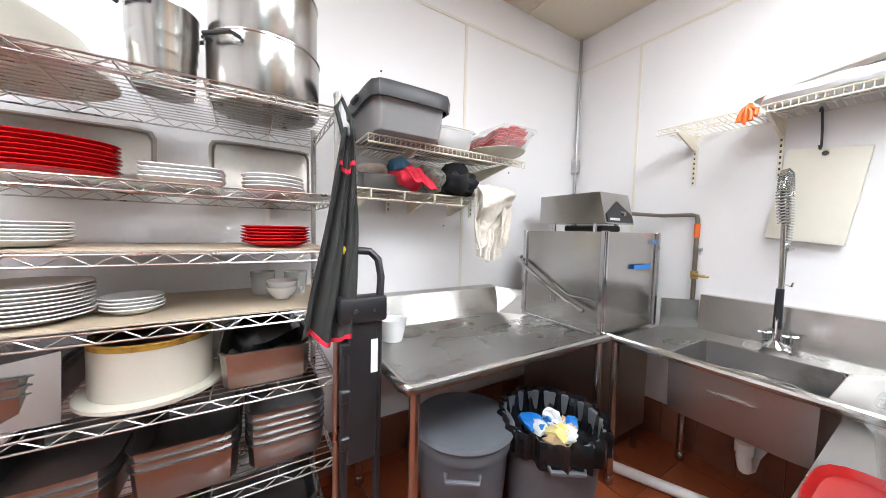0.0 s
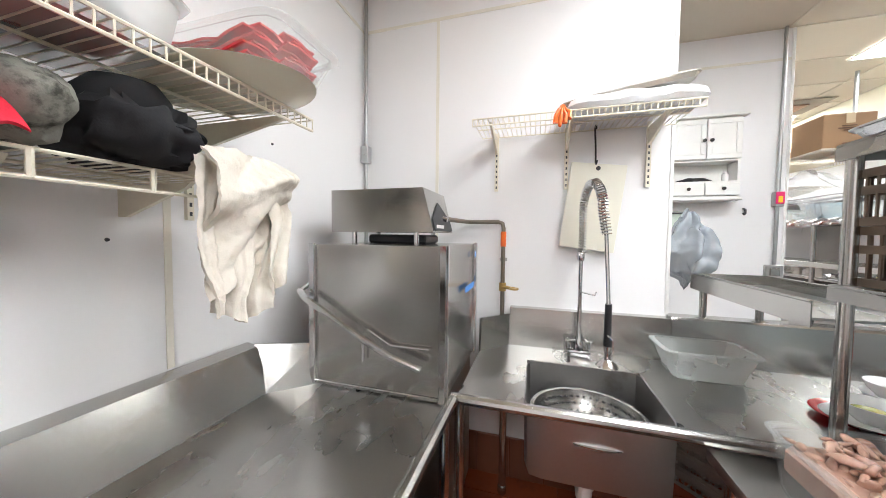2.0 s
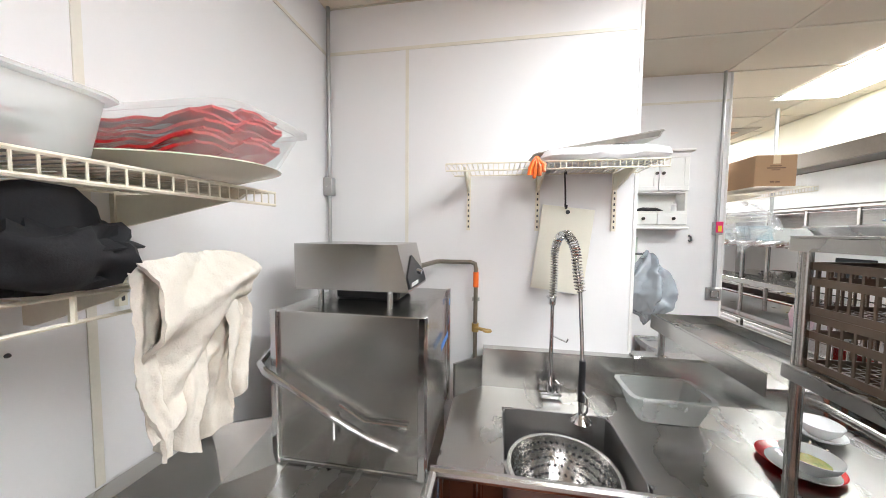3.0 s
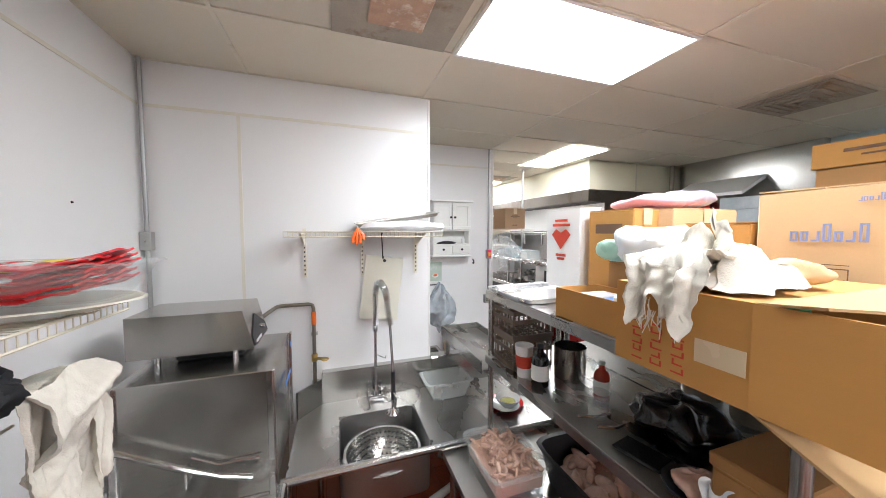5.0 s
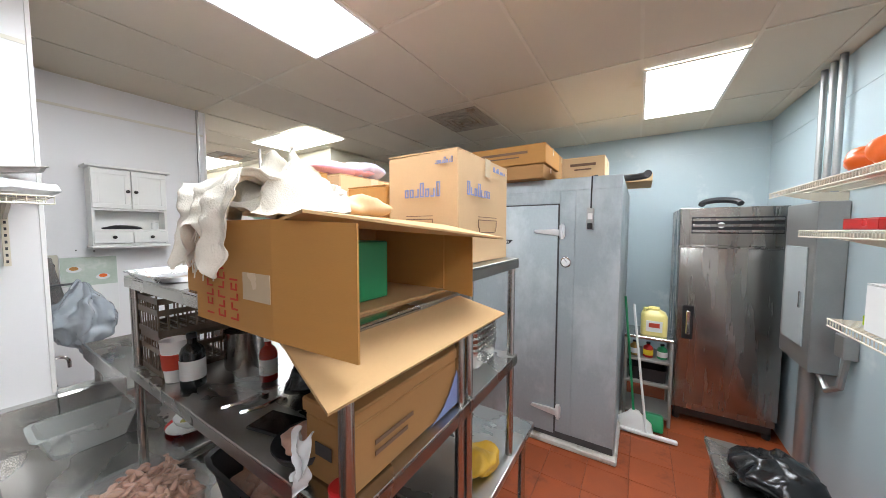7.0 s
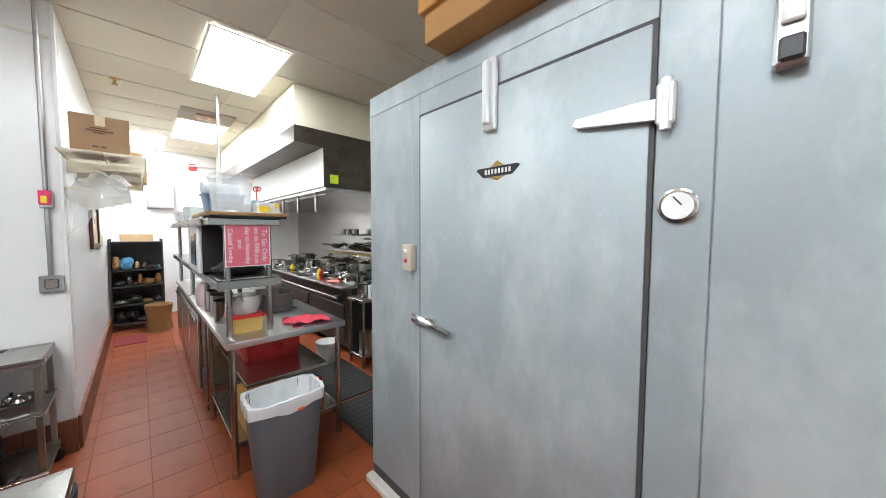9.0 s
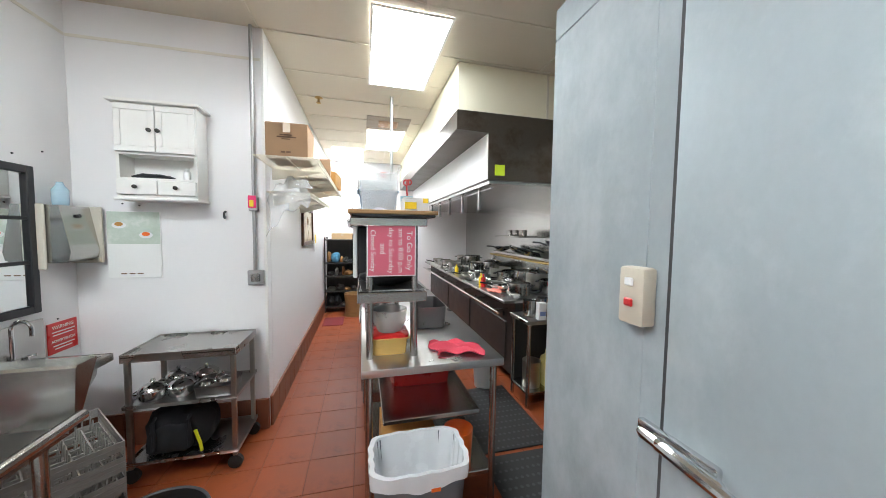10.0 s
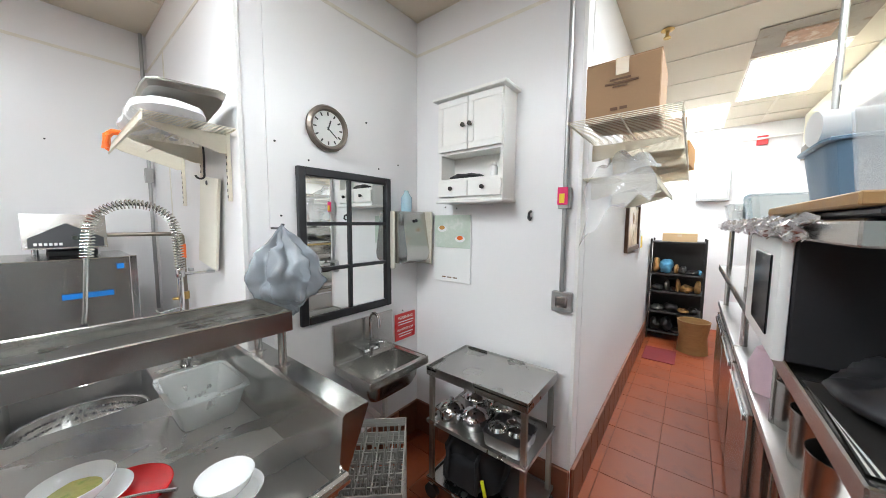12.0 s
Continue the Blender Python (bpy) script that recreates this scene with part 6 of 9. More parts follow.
ck = thing("wall_clock", (0.26, 3.215, 2.22), "round wall clock with a dark bronze rim", "clock")
def disc(prof, seg=40):
    bm = quick(lathe, prof, (0, 0, 0), seg)
    bmesh.ops.transform(bm, matrix=pose(CX + 0.002, 3.215, 2.225, 0, 90, 0), verts=bm.verts)
    return bm
part("rim", disc([(0.128, 0), (0.13, 0.02), (0.118, 0.038), (0.106, 0.034), (0.098, 0.02), (0.098, 0.0)]), material("bronze_rim", (0.20, 0.17, 0.14), 0.35, 0.8), ck)
part("face", disc([(0, 0.012), (0.0975, 0.012), (0.0975, 0.015), (0, 0.015)]), PAPER, ck)
for h in range(12):
    a = radians(30 * h)
    bm = quick(box, -0.004, 0.004, 0.072, 0.092, 0.0155, 0.0168)
    bmesh.ops.transform(bm, matrix=pose(CX + 0.002, 3.215, 2.225, 0, 90, 0) @ pose(0, 0, 0, 0, 0, 30 * h), verts=bm.verts)
    part("numeral_mark", bm, BLACK, ck)
for ang, ln, w in ((70, 0.05, 0.004), (-40, 0.075, 0.003)):
    bm = quick(box, -w, w, -0.01, ln, 0.017, 0.0185)
    bmesh.ops.transform(bm, matrix=pose(CX + 0.002, 3.215, 2.225, 0, 90, 0) @ pose(0, 0, 0, 0, 0, ang), verts=bm.verts)
    part("hand", bm, BLACK, ck)

hs = thing("hand_sink", (0.42, 3.46, 0.62), "small stainless wall-mounted hand sink", "sink")
bm = B()
prism(bm, [(0.24, 3.22), (0.255, 3.22), (0.255, 3.70), (0.24, 3.70)], 0.80, 1.055)
part("backsplash", bm, STEEL, hs)
bm = B()
for r in ((0.256, 0.315, 3.22, 3.70), (0.565, 0.60, 3.22, 3.70), (0.315, 0.565, 3.22, 3.26), (0.315, 0.565, 3.66, 3.70)):
    box(bm, *r, 0.785, 0.80)
lathe(bm, [(0.99, 0.155), (0.93, 0.06), (0.80, 0.01), (0.0, 0.0), (0.0, -0.008), (0.82, 0.0), (0.96, 0.05), (1.03, 0.150)], (0.44, 3.46, 0.635), 40, 0.128, 0.205, 6)
box(bm, 0.596, 0.602, 3.218, 3.702, 0.755, 0.803, 0.002)
box(bm, 0.256, 0.596, 3.218, 3.224, 0.755, 0.803, 0.002)
box(bm, 0.256, 0.596, 3.698, 3.704, 0.755, 0.803, 0.002)
part("basin", bm, STEEL, hs)
bm = B()
cyl(bm, (0.29, 3.47, 0.80), (0.29, 3.47, 0.86), 0.02)
cyl(bm, (0.29, 3.41, 0.835), (0.29, 3.53, 0.835), 0.014)
tube(bm, [(0.29, 3.47, 0.85), (0.29, 3.47, 1.05)] + arc((0.335, 3.47, 1.05), 0.045, 180, 0, 8) + [(0.38, 3.47, 1.01)], 0.010, 10)
for y in (3.405, 3.535):
    cyl(bm, (0.29, y, 0.83), (0.29, y, 0.87), 0.016)
    cyl(bm, (0.29, y, 0.87), (0.33, y + (0.02 if y > 3.47 else -0.02), 0.875), 0.007)
part("faucet", bm, CHROME, hs)
part("drain", quick(tube, [(0.44, 3.46, 0.63), (0.44, 3.46, 0.45), (0.40, 3.46, 0.40), (0.30, 3.46, 0.42), (0.24, 3.46, 0.42)], 0.02, 8), PVC, hs)
sg = thing("warning_sign", (0.262, 3.83, 0.80), "red and white warning sign behind the hand sink", "sign")
part("sheet", quick(box, 0.238, 0.246, 3.735, 3.945, 0.80, 1.0), RED_PLASTIC, sg)
bm = B()
for z, a, b_ in ((0.935, 3.76, 3.925), (0.915, 3.765, 3.915), (0.845, 3.765, 3.92), (0.825, 3.775, 3.90)):
    box(bm, 0.2465, 0.248, a, b_, z, z + 0.007)
tagged(part("print", bm, PAPER, sg), kind="stuff")
lettering("WARNING", 0.032, PAPER, sg, pose(0.2468, 3.84, 0.968, 90, 0, 90))
lettering("ADVERTENCIA", 0.026, PAPER, sg, pose(0.2468, 3.84, 0.878, 90, 0, 90))
dp = thing("paper_towel_dispenser", (0.33, 3.84, 1.37), "steel and cream paper towel dispenser on the wall", "towel dispenser")
bm = B()
extrude_profile(bm, [(0.238, 1.40), (0.36, 1.40), (0.40, 1.42), (0.41, 1.47), (0.36, 1.765), (0.238, 1.765)], "y", 3.70, 3.93)
part("body", bm, STEEL, dp)
part("cheek", quick(box, 0.237, 0.42, 3.935, 3.955, 1.38, 1.77, 0.006), CREAM, dp)
part("cheek", quick(box, 0.237, 0.30, 3.675, 3.695, 1.36, 1.77, 0.006), CREAM, dp)
part("lock", quick(cyl, (0.376, 3.815, 1.70), (0.386, 3.815, 1.702), 0.012), BLACK, dp)
bm = B()
lathe(bm, [(0, 0), (0.036, 0), (0.04, 0.02), (0.04, 0.10), (0.02, 0.13), (0.015, 0.15), (0, 0.15)], (0.30, 3.80, 1.767), 20)
solid("soap_bottle", bm, clear("blue_clear_plastic", (0.45, 0.65, 0.75), 0.15, 0.6), "clear bottle with blue label on the dispenser", "bottle")
bg = thing("carrier_bag", (0.36, 2.90, 1.2), "crumpled grey plastic carrier bag hanging from a wall hook", "plastic bag")


def bag_f(u, v):
    """Gathered at the hook, swelling downward in creases, and closed below."""
    a = 2 * math.pi * u
    swell = (0.012, 0.05, 0.10, 0.135, 0.155, 0.15, 0.115, 0.04, 0.0)
    k = v * 8
    i = min(int(k), 7)
    r = swell[i] + (swell[i + 1] - swell[i]) * (k - i)
    top = 1 - v
    r *= 1 + top * 0.30 * math.sin(a * 7 + 2 * v) + 0.07 * math.sin(a * 13 + 9 * v) + 0.05 * math.sin(17 * v + 3 * a)
    return (max(CX + 0.006, 0.37 + 0.85 * r * math.cos(a)), 2.885 + 0.03 * v + r * math.sin(a), 1.665 - 0.455 * v - 0.012 * math.sin(3 * a) * v)


bm = quick(sheet, bag_f, 72, 40)
rough_up(bm, 0.024, 14)
rough_up(bm, 0.007, 34, 5)
for v in bm.verts:
    v.co.x = max(v.co.x, CX + 0.005)
part("bag", bm, BAG_GREY, bg, smooth=75)
part("hook", quick(tube, [(CX, 2.89, 1.655), (CX + 0.10, 2.89, 1.655), (CX + 0.13, 2.89, 1.675)], 0.006, 8), BLACK, bg)
for dx in (-0.02, 0.03):
    part("loop", quick(tube, [(CX + 0.11 + dx, 2.87, 1.63), (CX + 0.12, 2.885, 1.675), (CX + 0.13 + dx, 2.90, 1.62)], 0.007, 6), BAG_GREY, bg)

# ---- steel cart with pots ----
ca = thing("utility_cart", (1.06, 3.73, 0), "stainless steel utility cart with three shelves", "utility cart")
for z in (0.83, 0.50, 0.13):
    bm = B()
    box(bm, 0.74, 1.375, 3.525, 3.94, z - 0.012, z, 0.002)
    for r in ((0.74, 1.375, 3.525, 3.531), (0.74, 1.375, 3.934, 3.94), (0.74, 0.746, 3.531, 3.934), (1.369, 1.375, 3.531, 3.934)):
        box(bm, *r, z - 0.04 if z > 0.7 else z + 0.0005, z + 0.012)
    part("shelf", bm, STEEL_TOP, ca)
for x in (0.765, 1.35):
    for y in (3.55, 3.915):
        part("upright", quick(box, x - 0.014, x + 0.014, y - 0.014, y + 0.014, 0.09, 0.79, 0.003), STEEL_DIRTY, ca)
        w = part("caster", quick(cyl, (x, y - 0.014, 0.045), (x, y + 0.014, 0.045), 0.045, seg=18), RUBBER, ca)


def lidded_pot(x, y, z, r, h, label):
    t = thing("lidded_pot", (x, y, z), label, "pot", "small lidded pots")
    part("body", quick(lathe, [(0, 0), (r * 0.8, 0), (r * 0.95, 0.012), (r, h), (r * 1.04, h + 0.002), (r * 0.97, h), (r * 0.9, 0.014), (0, 0.006)], (x, y, z), 28), CHROME, t)
    part("lid", quick(lathe, [(r * 1.02, 0), (r * 1.0, 0.008), (r * 0.7, 0.03), (r * 0.25, 0.042), (0.008, 0.044), (0.016, 0.056), (0.012, 0.068), (0, 0.07)], (x, y, z + h + 0.001), 28), CHROME, t)
    part("handle", quick(tube, [(x - r, y - 0.03, z + h * 0.7), (x - r - 0.03, y - 0.025, z + h * 0.72), (x - r - 0.03, y + 0.025, z + h * 0.72), (x - r, y + 0.03, z + h * 0.7)], 0.005, 6), CHROME, t)


for x, y, r in ((0.85, 3.63, 0.075), (1.00, 3.66, 0.08), (0.90, 3.83, 0.075), (1.07, 3.84, 0.075)):
    lidded_pot(x, y, 0.502, r, 0.065, "small steel pot with a domed lid on the cart")
hotel_pan(1.10, 1.34, 3.55, 3.78, 0.503, 0.075, "small steel pan of lids on the cart")
for x, y in ((1.16, 3.63), (1.26, 3.66), (1.22, 3.72)):
    bm = B()
    lathe(bm, [(0.05, 0), (0.04, 0.018), (0.015, 0.028), (0.006, 0.03), (0.012, 0.04), (0, 0.046), (0, 0.02), (0.036, 0.012)], (x, y, 0.575), 22)
    solid("dome_cover", bm, CHROME, "small domed steel cover in a pan", "dome cover", "loose covers")
bp = thing("backpack", (0.98, 3.70, 0.132), "black backpack with straps stuffed on the lowest cart shelf", "backpack")
for nm, c, sz, pw, amt in (("body", (0.97, 3.73, 0.14), (0.20, 0.13, 0.27), 3.0, 0.03), ("pocket", (0.95, 3.62, 0.15), (0.13, 0.06, 0.17), 3.5, 0.018)):
    bm = quick(lathe, [(0.0, 0.0), (0.85, 0.0), (1.0, 0.12), (1.0, 0.6), (0.82, 0.9), (0.45, 1.0), (0.0, 1.0)], (0, 0, 0), 36, 1, 1, pw)
    bmesh.ops.subdivide_edges(bm, edges=bm.edges[:], cuts=1, use_grid_fill=True)
    bmesh.ops.transform(bm, matrix=Matrix.Translation(c) @ Matrix.Diagonal((*sz, 1)), verts=bm.verts)
    rough_up(bm, amt, 13, sz[0] * 9)
    for v in bm.verts:
        v.co.z = max(v.co.z, 0.1325)
    part(nm, bm, BLACK_CLOTH, bp, smooth=60)
for x in (0.86, 1.06):
    part("strap", quick(tube, [(x, 3.62, 0.37), (x + 0.01, 3.57, 0.36), (x + 0.03, 3.545, 0.27), (x + 0.02, 3.55, 0.19)], 0.012, 8), BLACK_CLOTH, bp)
bm = B()
tube(bm, [(1.12, 3.545, 0.30), (1.15, 3.535, 0.22), (1.16, 3.535, 0.16)], 0.010, 8)
solid("yellow_strap", bm, material("neon_strap", (0.80, 0.85, 0.02), 0.6), "neon yellow strap on the backpack", "strap")
# grey peg racks stacked under the dish table end
for k in range(6):
    t = rack_crate(-0.25, 0.25, -0.25, 0.25, 0.0, 0.10, GREY_RACK, "grey plastic dish rack in a stack", "grey dish racks", "dish_rack")
    bm = B()
    for i in range(8):
        for j in range(8):
            x, y = -0.21 + 0.06 * i, -0.21 + 0.06 * j
            cyl(bm, (x, y, 0.01), (x, y, 0.085), 0.005, 0.003, 5)
    tagged(part("peg", bm, GREY_RACK, t, "rows of pegs"), kind="stuff")
    t.matrix_basis = pose(0.735, 2.995, 0.102 * k + 0.02 * (k > 0) - 0.02 * (k > 0), 0, 0, -47)
bb = bin_("black_bin", 1.38, 2.60, 0.20, 0.47, "round black plastic bin with crumpled boxes inside", BLACK)
bm = B()
box(bm, 1.27, 1.47, 2.55, 2.66, 0.34, 0.44, 0.003, turn=(25, 15, 30))
solid("torn_carton", bm, CARD, "torn brown carton thrown in a bin", "carton")

# ---- shelf along the aisle wall ----
def aisle_shelf(y0, y1, z, depth, label):
    t = thing("wire_wall_shelf", (EX + depth / 2, (y0 + y1) / 2, z), label, "wall shelf", "wire wall shelves")
    bm = B()
    n = int((y1 - y0) / 0.026)
    for i in range(n + 1):
        y = y0 + (y1 - y0) * i / n
        cyl(bm, (EX + 0.003, y, z), (EX + depth, y, z), 0.0022, seg=4)
        cyl(bm, (EX + depth, y, z), (EX + depth, y, z - 0.035), 0.0022, seg=4)
    for x, zz in ((EX + 0.006, z - 0.004), (EX + depth / 2, z - 0.005), (EX + depth, z), (EX + depth, z - 0.035)):
        cyl(bm, (x, y0, zz), (x, y1, zz), 0.0042, seg=6)
    part("wire_deck", bm, WHITE_WIRE, t)
    y = max(y0, DY) + 0.2
    while y < y1:
        bm = B()
        extrude_profile(bm, [(EX + 0.001, z - 0.012), (EX + 0.001, z - 0.10), (EX + 0.03, z - 0.10), (EX + depth - 0.04, z - 0.025), (EX + depth - 0.02, z - 0.012)], "y", y - 0.006, y + 0.006)
        part("bracket", bm, WHITE_WIRE, t)
        y += 0.6


aisle_shelf(3.69, 6.4, 2.15, 0.43, "cream wire shelf with boxes along the aisle wall")
aisle_shelf(3.99, 5.6, 1.93, 0.33, "cream wire shelf with plastic film along the aisle wall")
bl = [("-y", 0.34, 0.62, 0.64, 0.67, INK), ("-y", 0.27, 0.72, 0.575, 0.61, INK), ("-y", 0.38, 0.58, 0.52, 0.545, INK), ("-y", 0.36, 0.46, 0.14, 0.19, INK), ("-y", 0.49, 0.59, 0.14, 0.19, INK)]
CARD_DULL = material("dull_brown_cardboard", (0.36, 0.225, 0.125), 0.85, 0, 0.1, 5, 140, 0.12)
carton("supply_carton", 1.51, 1.80, 3.77, 4.07, 2.155, 2.41, CARD_DULL, "brown carton with printed lines on the aisle shelf", bl, "aisle cartons")
carton("supply_carton", 1.52, 1.86, 4.60, 5.05, 2.155, 2.34, CARD_DULL, "brown carton further along the aisle shelf", (), "aisle cartons", 4)
carton("supply_carton", 1.52, 1.90, 5.25, 5.7, 2.155, 2.33, CARD, "brown carton at the end of the aisle shelf", (), "aisle cartons", -5)
def film(u, v):
    return (EX + 0.03 + 0.30 * u + 0.02 * math.sin(v * 9), 3.86 + 0.25 * v * (1 - 0.2 * u) + 0.03 * math.sin(u * 11), 1.985 + 0.07 * math.sin(u * 3.1) - (0.35 * (1 - v) ** 2) * (1.2 - 0.7 * u) + 0.02 * math.sin(u * 17 + v * 8))
cloth("plastic_film", film, 26, 22, BAG_CLEAR, "clear plastic film hanging from the aisle shelf", "plastic film", 0.001)
pf = thing("picture_frame", (1.46, 5.85, 1.42), "dark-framed picture on the aisle wall", "picture")
bm = B()
for r in ((5.45, 5.50, 1.42, 1.92), (6.20, 6.25, 1.42, 1.92)):
    box(bm, EX + 0.001, EX + 0.03, *r, 0.003)
for r in ((5.50, 6.20, 1.42, 1.47), (5.50, 6.20, 1.87, 1.92)):
    box(bm, EX + 0.001, EX + 0.03, *r, 0.003)
part("frame", bm, material("dark_wood_frame", (0.10, 0.045, 0.02), 0.4), pf)
part("print_sheet", quick(box, EX + 0.004, EX + 0.012, 5.50, 6.20, 1.47, 1.87), material("amber_print", (0.62, 0.50, 0.34), 0.3, 0, 0.3, 6, 60, 0, stain=(0.3, 0.15, 0.06), stain_at=0.5, stain_scale=8), pf)
part("notice", quick(box, EX + 0.031, EX + 0.036, 6.28, 6.5, 1.30, 1.62), PAPER, pf, "white and yellow notice")
part("notice_patch", quick(box, EX + 0.0362, EX + 0.038, 6.32, 6.44, 1.42, 1.55), YELLOW_BRIGHT, pf)

# dark wire rack at the end of the aisle
fr2 = thing("storage_rack", (1.78, 7.85, 0), "dark metal storage rack at the end of the aisle", "shelving unit")
for x in (1.48, 2.10):
    for y in (7.66, 8.08):
        part("post", quick(cyl, (x, y, 0), (x, y, 1.48), 0.013), DARK_UNDER, fr2)
for z in (0.12, 0.42, 0.72, 0.98, 1.44):
    part("shelf", quick(box, 1.48, 2.10, 7.66, 8.08, z - 0.02, z, 0.003), DARK_UNDER, fr2)
rng = random.Random(5)
for z in (0.12, 0.42, 0.72, 0.98):
    x = 1.51
    while x < 2.04:
        w, h = rng.uniform(0.05, 0.17), rng.uniform(0.05, 0.22)
        w = min(w, 2.07 - x)
        bundle("storage_bag", x + w / 2, 7.80, z + 0.001, w * 0.52, 0.12, h, rng.choice((DARK_UNDER, CARD_DARK, BLUE_CLOTH, STEEL_DIRTY, BLACK, BLACK, DARK_UNDER)), "dark kitchen goods stored on the rack", "goods", 0.02, x * 9, 14)
        x += w + 0.005
# added dark sheet: stands in for the rack's dim interior, hides the wall
part("back_panel", quick(box, 1.47, 2.12, 8.10, 8.115, 0.05, 1.42), DARK_UNDER, fr2)
carton("tray_carton", 1.60, 2.0, 7.70, 8.0, 1.442, 1.56, CARD_LIGHT, "shallow tan carton on top of the rack", (), "aisle cartons")
bm = B()
lathe(bm, [(0, 0), (0.17, 0), (0.15, 0.20), (0.18, 0.42), (0.165, 0.42), (0.14, 0.2), (0, 0.02)], (2.02, 7.42, 0), 28)
solid("wicker_basket", bm, WOOD, "brown wicker waste basket on the floor", "basket")
solid("door_mat", quick(box, 1.52, 1.86, 6.75, 7.25, 0.0, 0.012, 0.004), material("maroon_mat", (0.20, 0.025, 0.03), 0.9, 0, 0.2, 20, 200, 0.4), "maroon floor mat at the end of the aisle", "mat")
ep = thing("electrical_panel", (2.15, 8.68, 2.05), "grey electrical panel on the far wall", "electrical panel")
part("cabinet", quick(box, 1.95, 2.35, 8.62, 8.748, 2.05, 2.6, 0.006), CONDUIT, ep)
part("door", quick(box, 1.99, 2.31, 8.612, 8.6195, 2.09, 2.56, 0.003), TRIM_WHITE, ep)
for x in (2.0, 2.1, 2.2):
    part("conduit_run", quick(tube, [(x, 8.70, 2.6), (x, 8.70, 2.85), (x + 0.08, 8.70, 2.93), (x + 1.2, 8.70, 2.95)], 0.014, 8), TRIM_WHITE, ep)
part("fire_strobe", quick(box, 2.6, 2.72, 8.70, 8.748, 2.85, 2.98, 0.006), RED_PLASTIC, ep)

# ---- on the island ----
def bottle(x, y, z, r, h, mat, label, cap_mat=None, name="bottle", label_mat=None, group=""):
    t = thing(name, (x, y, z), label, "bottle", group)
    part("body", quick(lathe, [(0, 0), (r * 0.95, 0), (r, 0.006), (r, h * 0.62), (r * 0.8, h * 0.72), (r * 0.38, h * 0.80), (r * 0.36, h * 0.92), (0, h * 0.92)], (x, y, z), 22), mat, t)
    part("cap", quick(lathe, [(r * 0.42, 0), (r * 0.42, h * 0.08), (r * 0.3, h * 0.10), (0, h * 0.10)], (x, y, z + h * 0.90), 16), cap_mat or mat, t)
    if label_mat:
        part("label", quick(lathe, [(r * 1.005, h * 0.15), (r * 1.02, h * 0.16), (r * 1.02, h * 0.5), (r * 1.005, h * 0.51)], (x, y, z), 22), label_mat, t)
    return t


T1 = 1.777
trx = thing("baking_tray", (0.62, 1.72, T1), "aluminium baking tray on the top shelf", "tray")
part("tray", quick(lathe, [(0, 0), (0.92, 0), (0.97, 0.02), (1.0, 0.021), (1.0, 0.026), (0.95, 0.024), (0.90, 0.005), (0, 0.005)], (0.585, 1.725, T1), 44, 0.26, 0.21, 9), material("pale_aluminium", (0.70, 0.71, 0.72), 0.3, 0.9, 0.06, 4, 90, 0.03), trx)
wcn = carton("white_carton", 0.70, 0.84, 1.60, 1.87, 1.806, 2.245, CARD_WHITE, "tall white carton with a red emblem", (), "island cartons", tape=False)
bm = B()
extrude_profile(bm, [(1.66, 2.10), (1.735, 2.02), (1.81, 2.10), (1.775, 2.13), (1.735, 2.11), (1.695, 2.13)], "y", 0, 0.002)
for v in bm.verts:
    v.co = Vector((0.70 - 0.0065 - v.co.y, v.co.x, v.co.z))
part("emblem", bm, INK_RED, wcn, "red emblem")
for z, w in ((2.17, 0.05), (2.145, 0.07), (1.98, 0.04), (1.96, 0.03)):
    part("print", quick(box, 0.692, 0.6937, 1.735 - w, 1.735 + w, z, z + 0.014), INK_RED, wcn)
# open cardboard tray with paper packs
ot = thing("open_carton", (0.52, 1.17, T1), "open cardboard tray of blue and white packs", "cardboard box", "island cartons")
bm = B()
for r in ((0.36, 0.366, 1.0, 1.35), (0.56, 0.566, 1.0, 1.35), (0.366, 0.56, 1.0, 1.006), (0.366, 0.56, 1.344, 1.35)):
    box(bm, *r, T1 + 0.006, T1 + 0.115)
box(bm, 0.36, 0.566, 1.0, 1.35, T1, T1 + 0.006)
part("tray", bm, CARD, ot)
for i, m in enumerate((CARD_WHITE, BLUE, CARD_WHITE, CARD_WHITE)):
    solid("paper_pack", quick(box, 0.37, 0.50, 1.01 + i * 0.082, 1.085 + i * 0.082, T1 + 0.0065, T1 + (0.13, 0.10, 0.11, 0.09)[i], 0.006), m, "blue and white paper pack in a carton", "pack", "paper packs")
carton("brown_carton", 0.575, 0.865, 0.97, 1.30, T1, T1 + 0.22, CARD_DARK, "brown carton under a plastic bag of cups", (), "island cartons", tape=False)
carton("brown_carton", 0.72, 0.87, 1.31, 1.56, T1, T1 + 0.44, CARD, "brown printed carton stacked on the island", [("-x", 0.2, 0.8, 0.75, 0.85, INK)], "island cartons")
bundle("plastic_bundle", 0.62, 1.13, T1 + 0.225, 0.15, 0.16, 0.13, BAG_WHITE, "white and green plastic bag bundle on a carton", "plastic bag", 0.035, 12, 10)
bundle("green_bag", 0.56, 1.23, T1 + 0.226, 0.07, 0.08, 0.08, clear("pale_green_film", (0.45, 0.70, 0.55), 0.3, 0.85), "pale green plastic bag beside white plastic", "plastic bag", 0.02, 4, 12)
T2 = 1.842
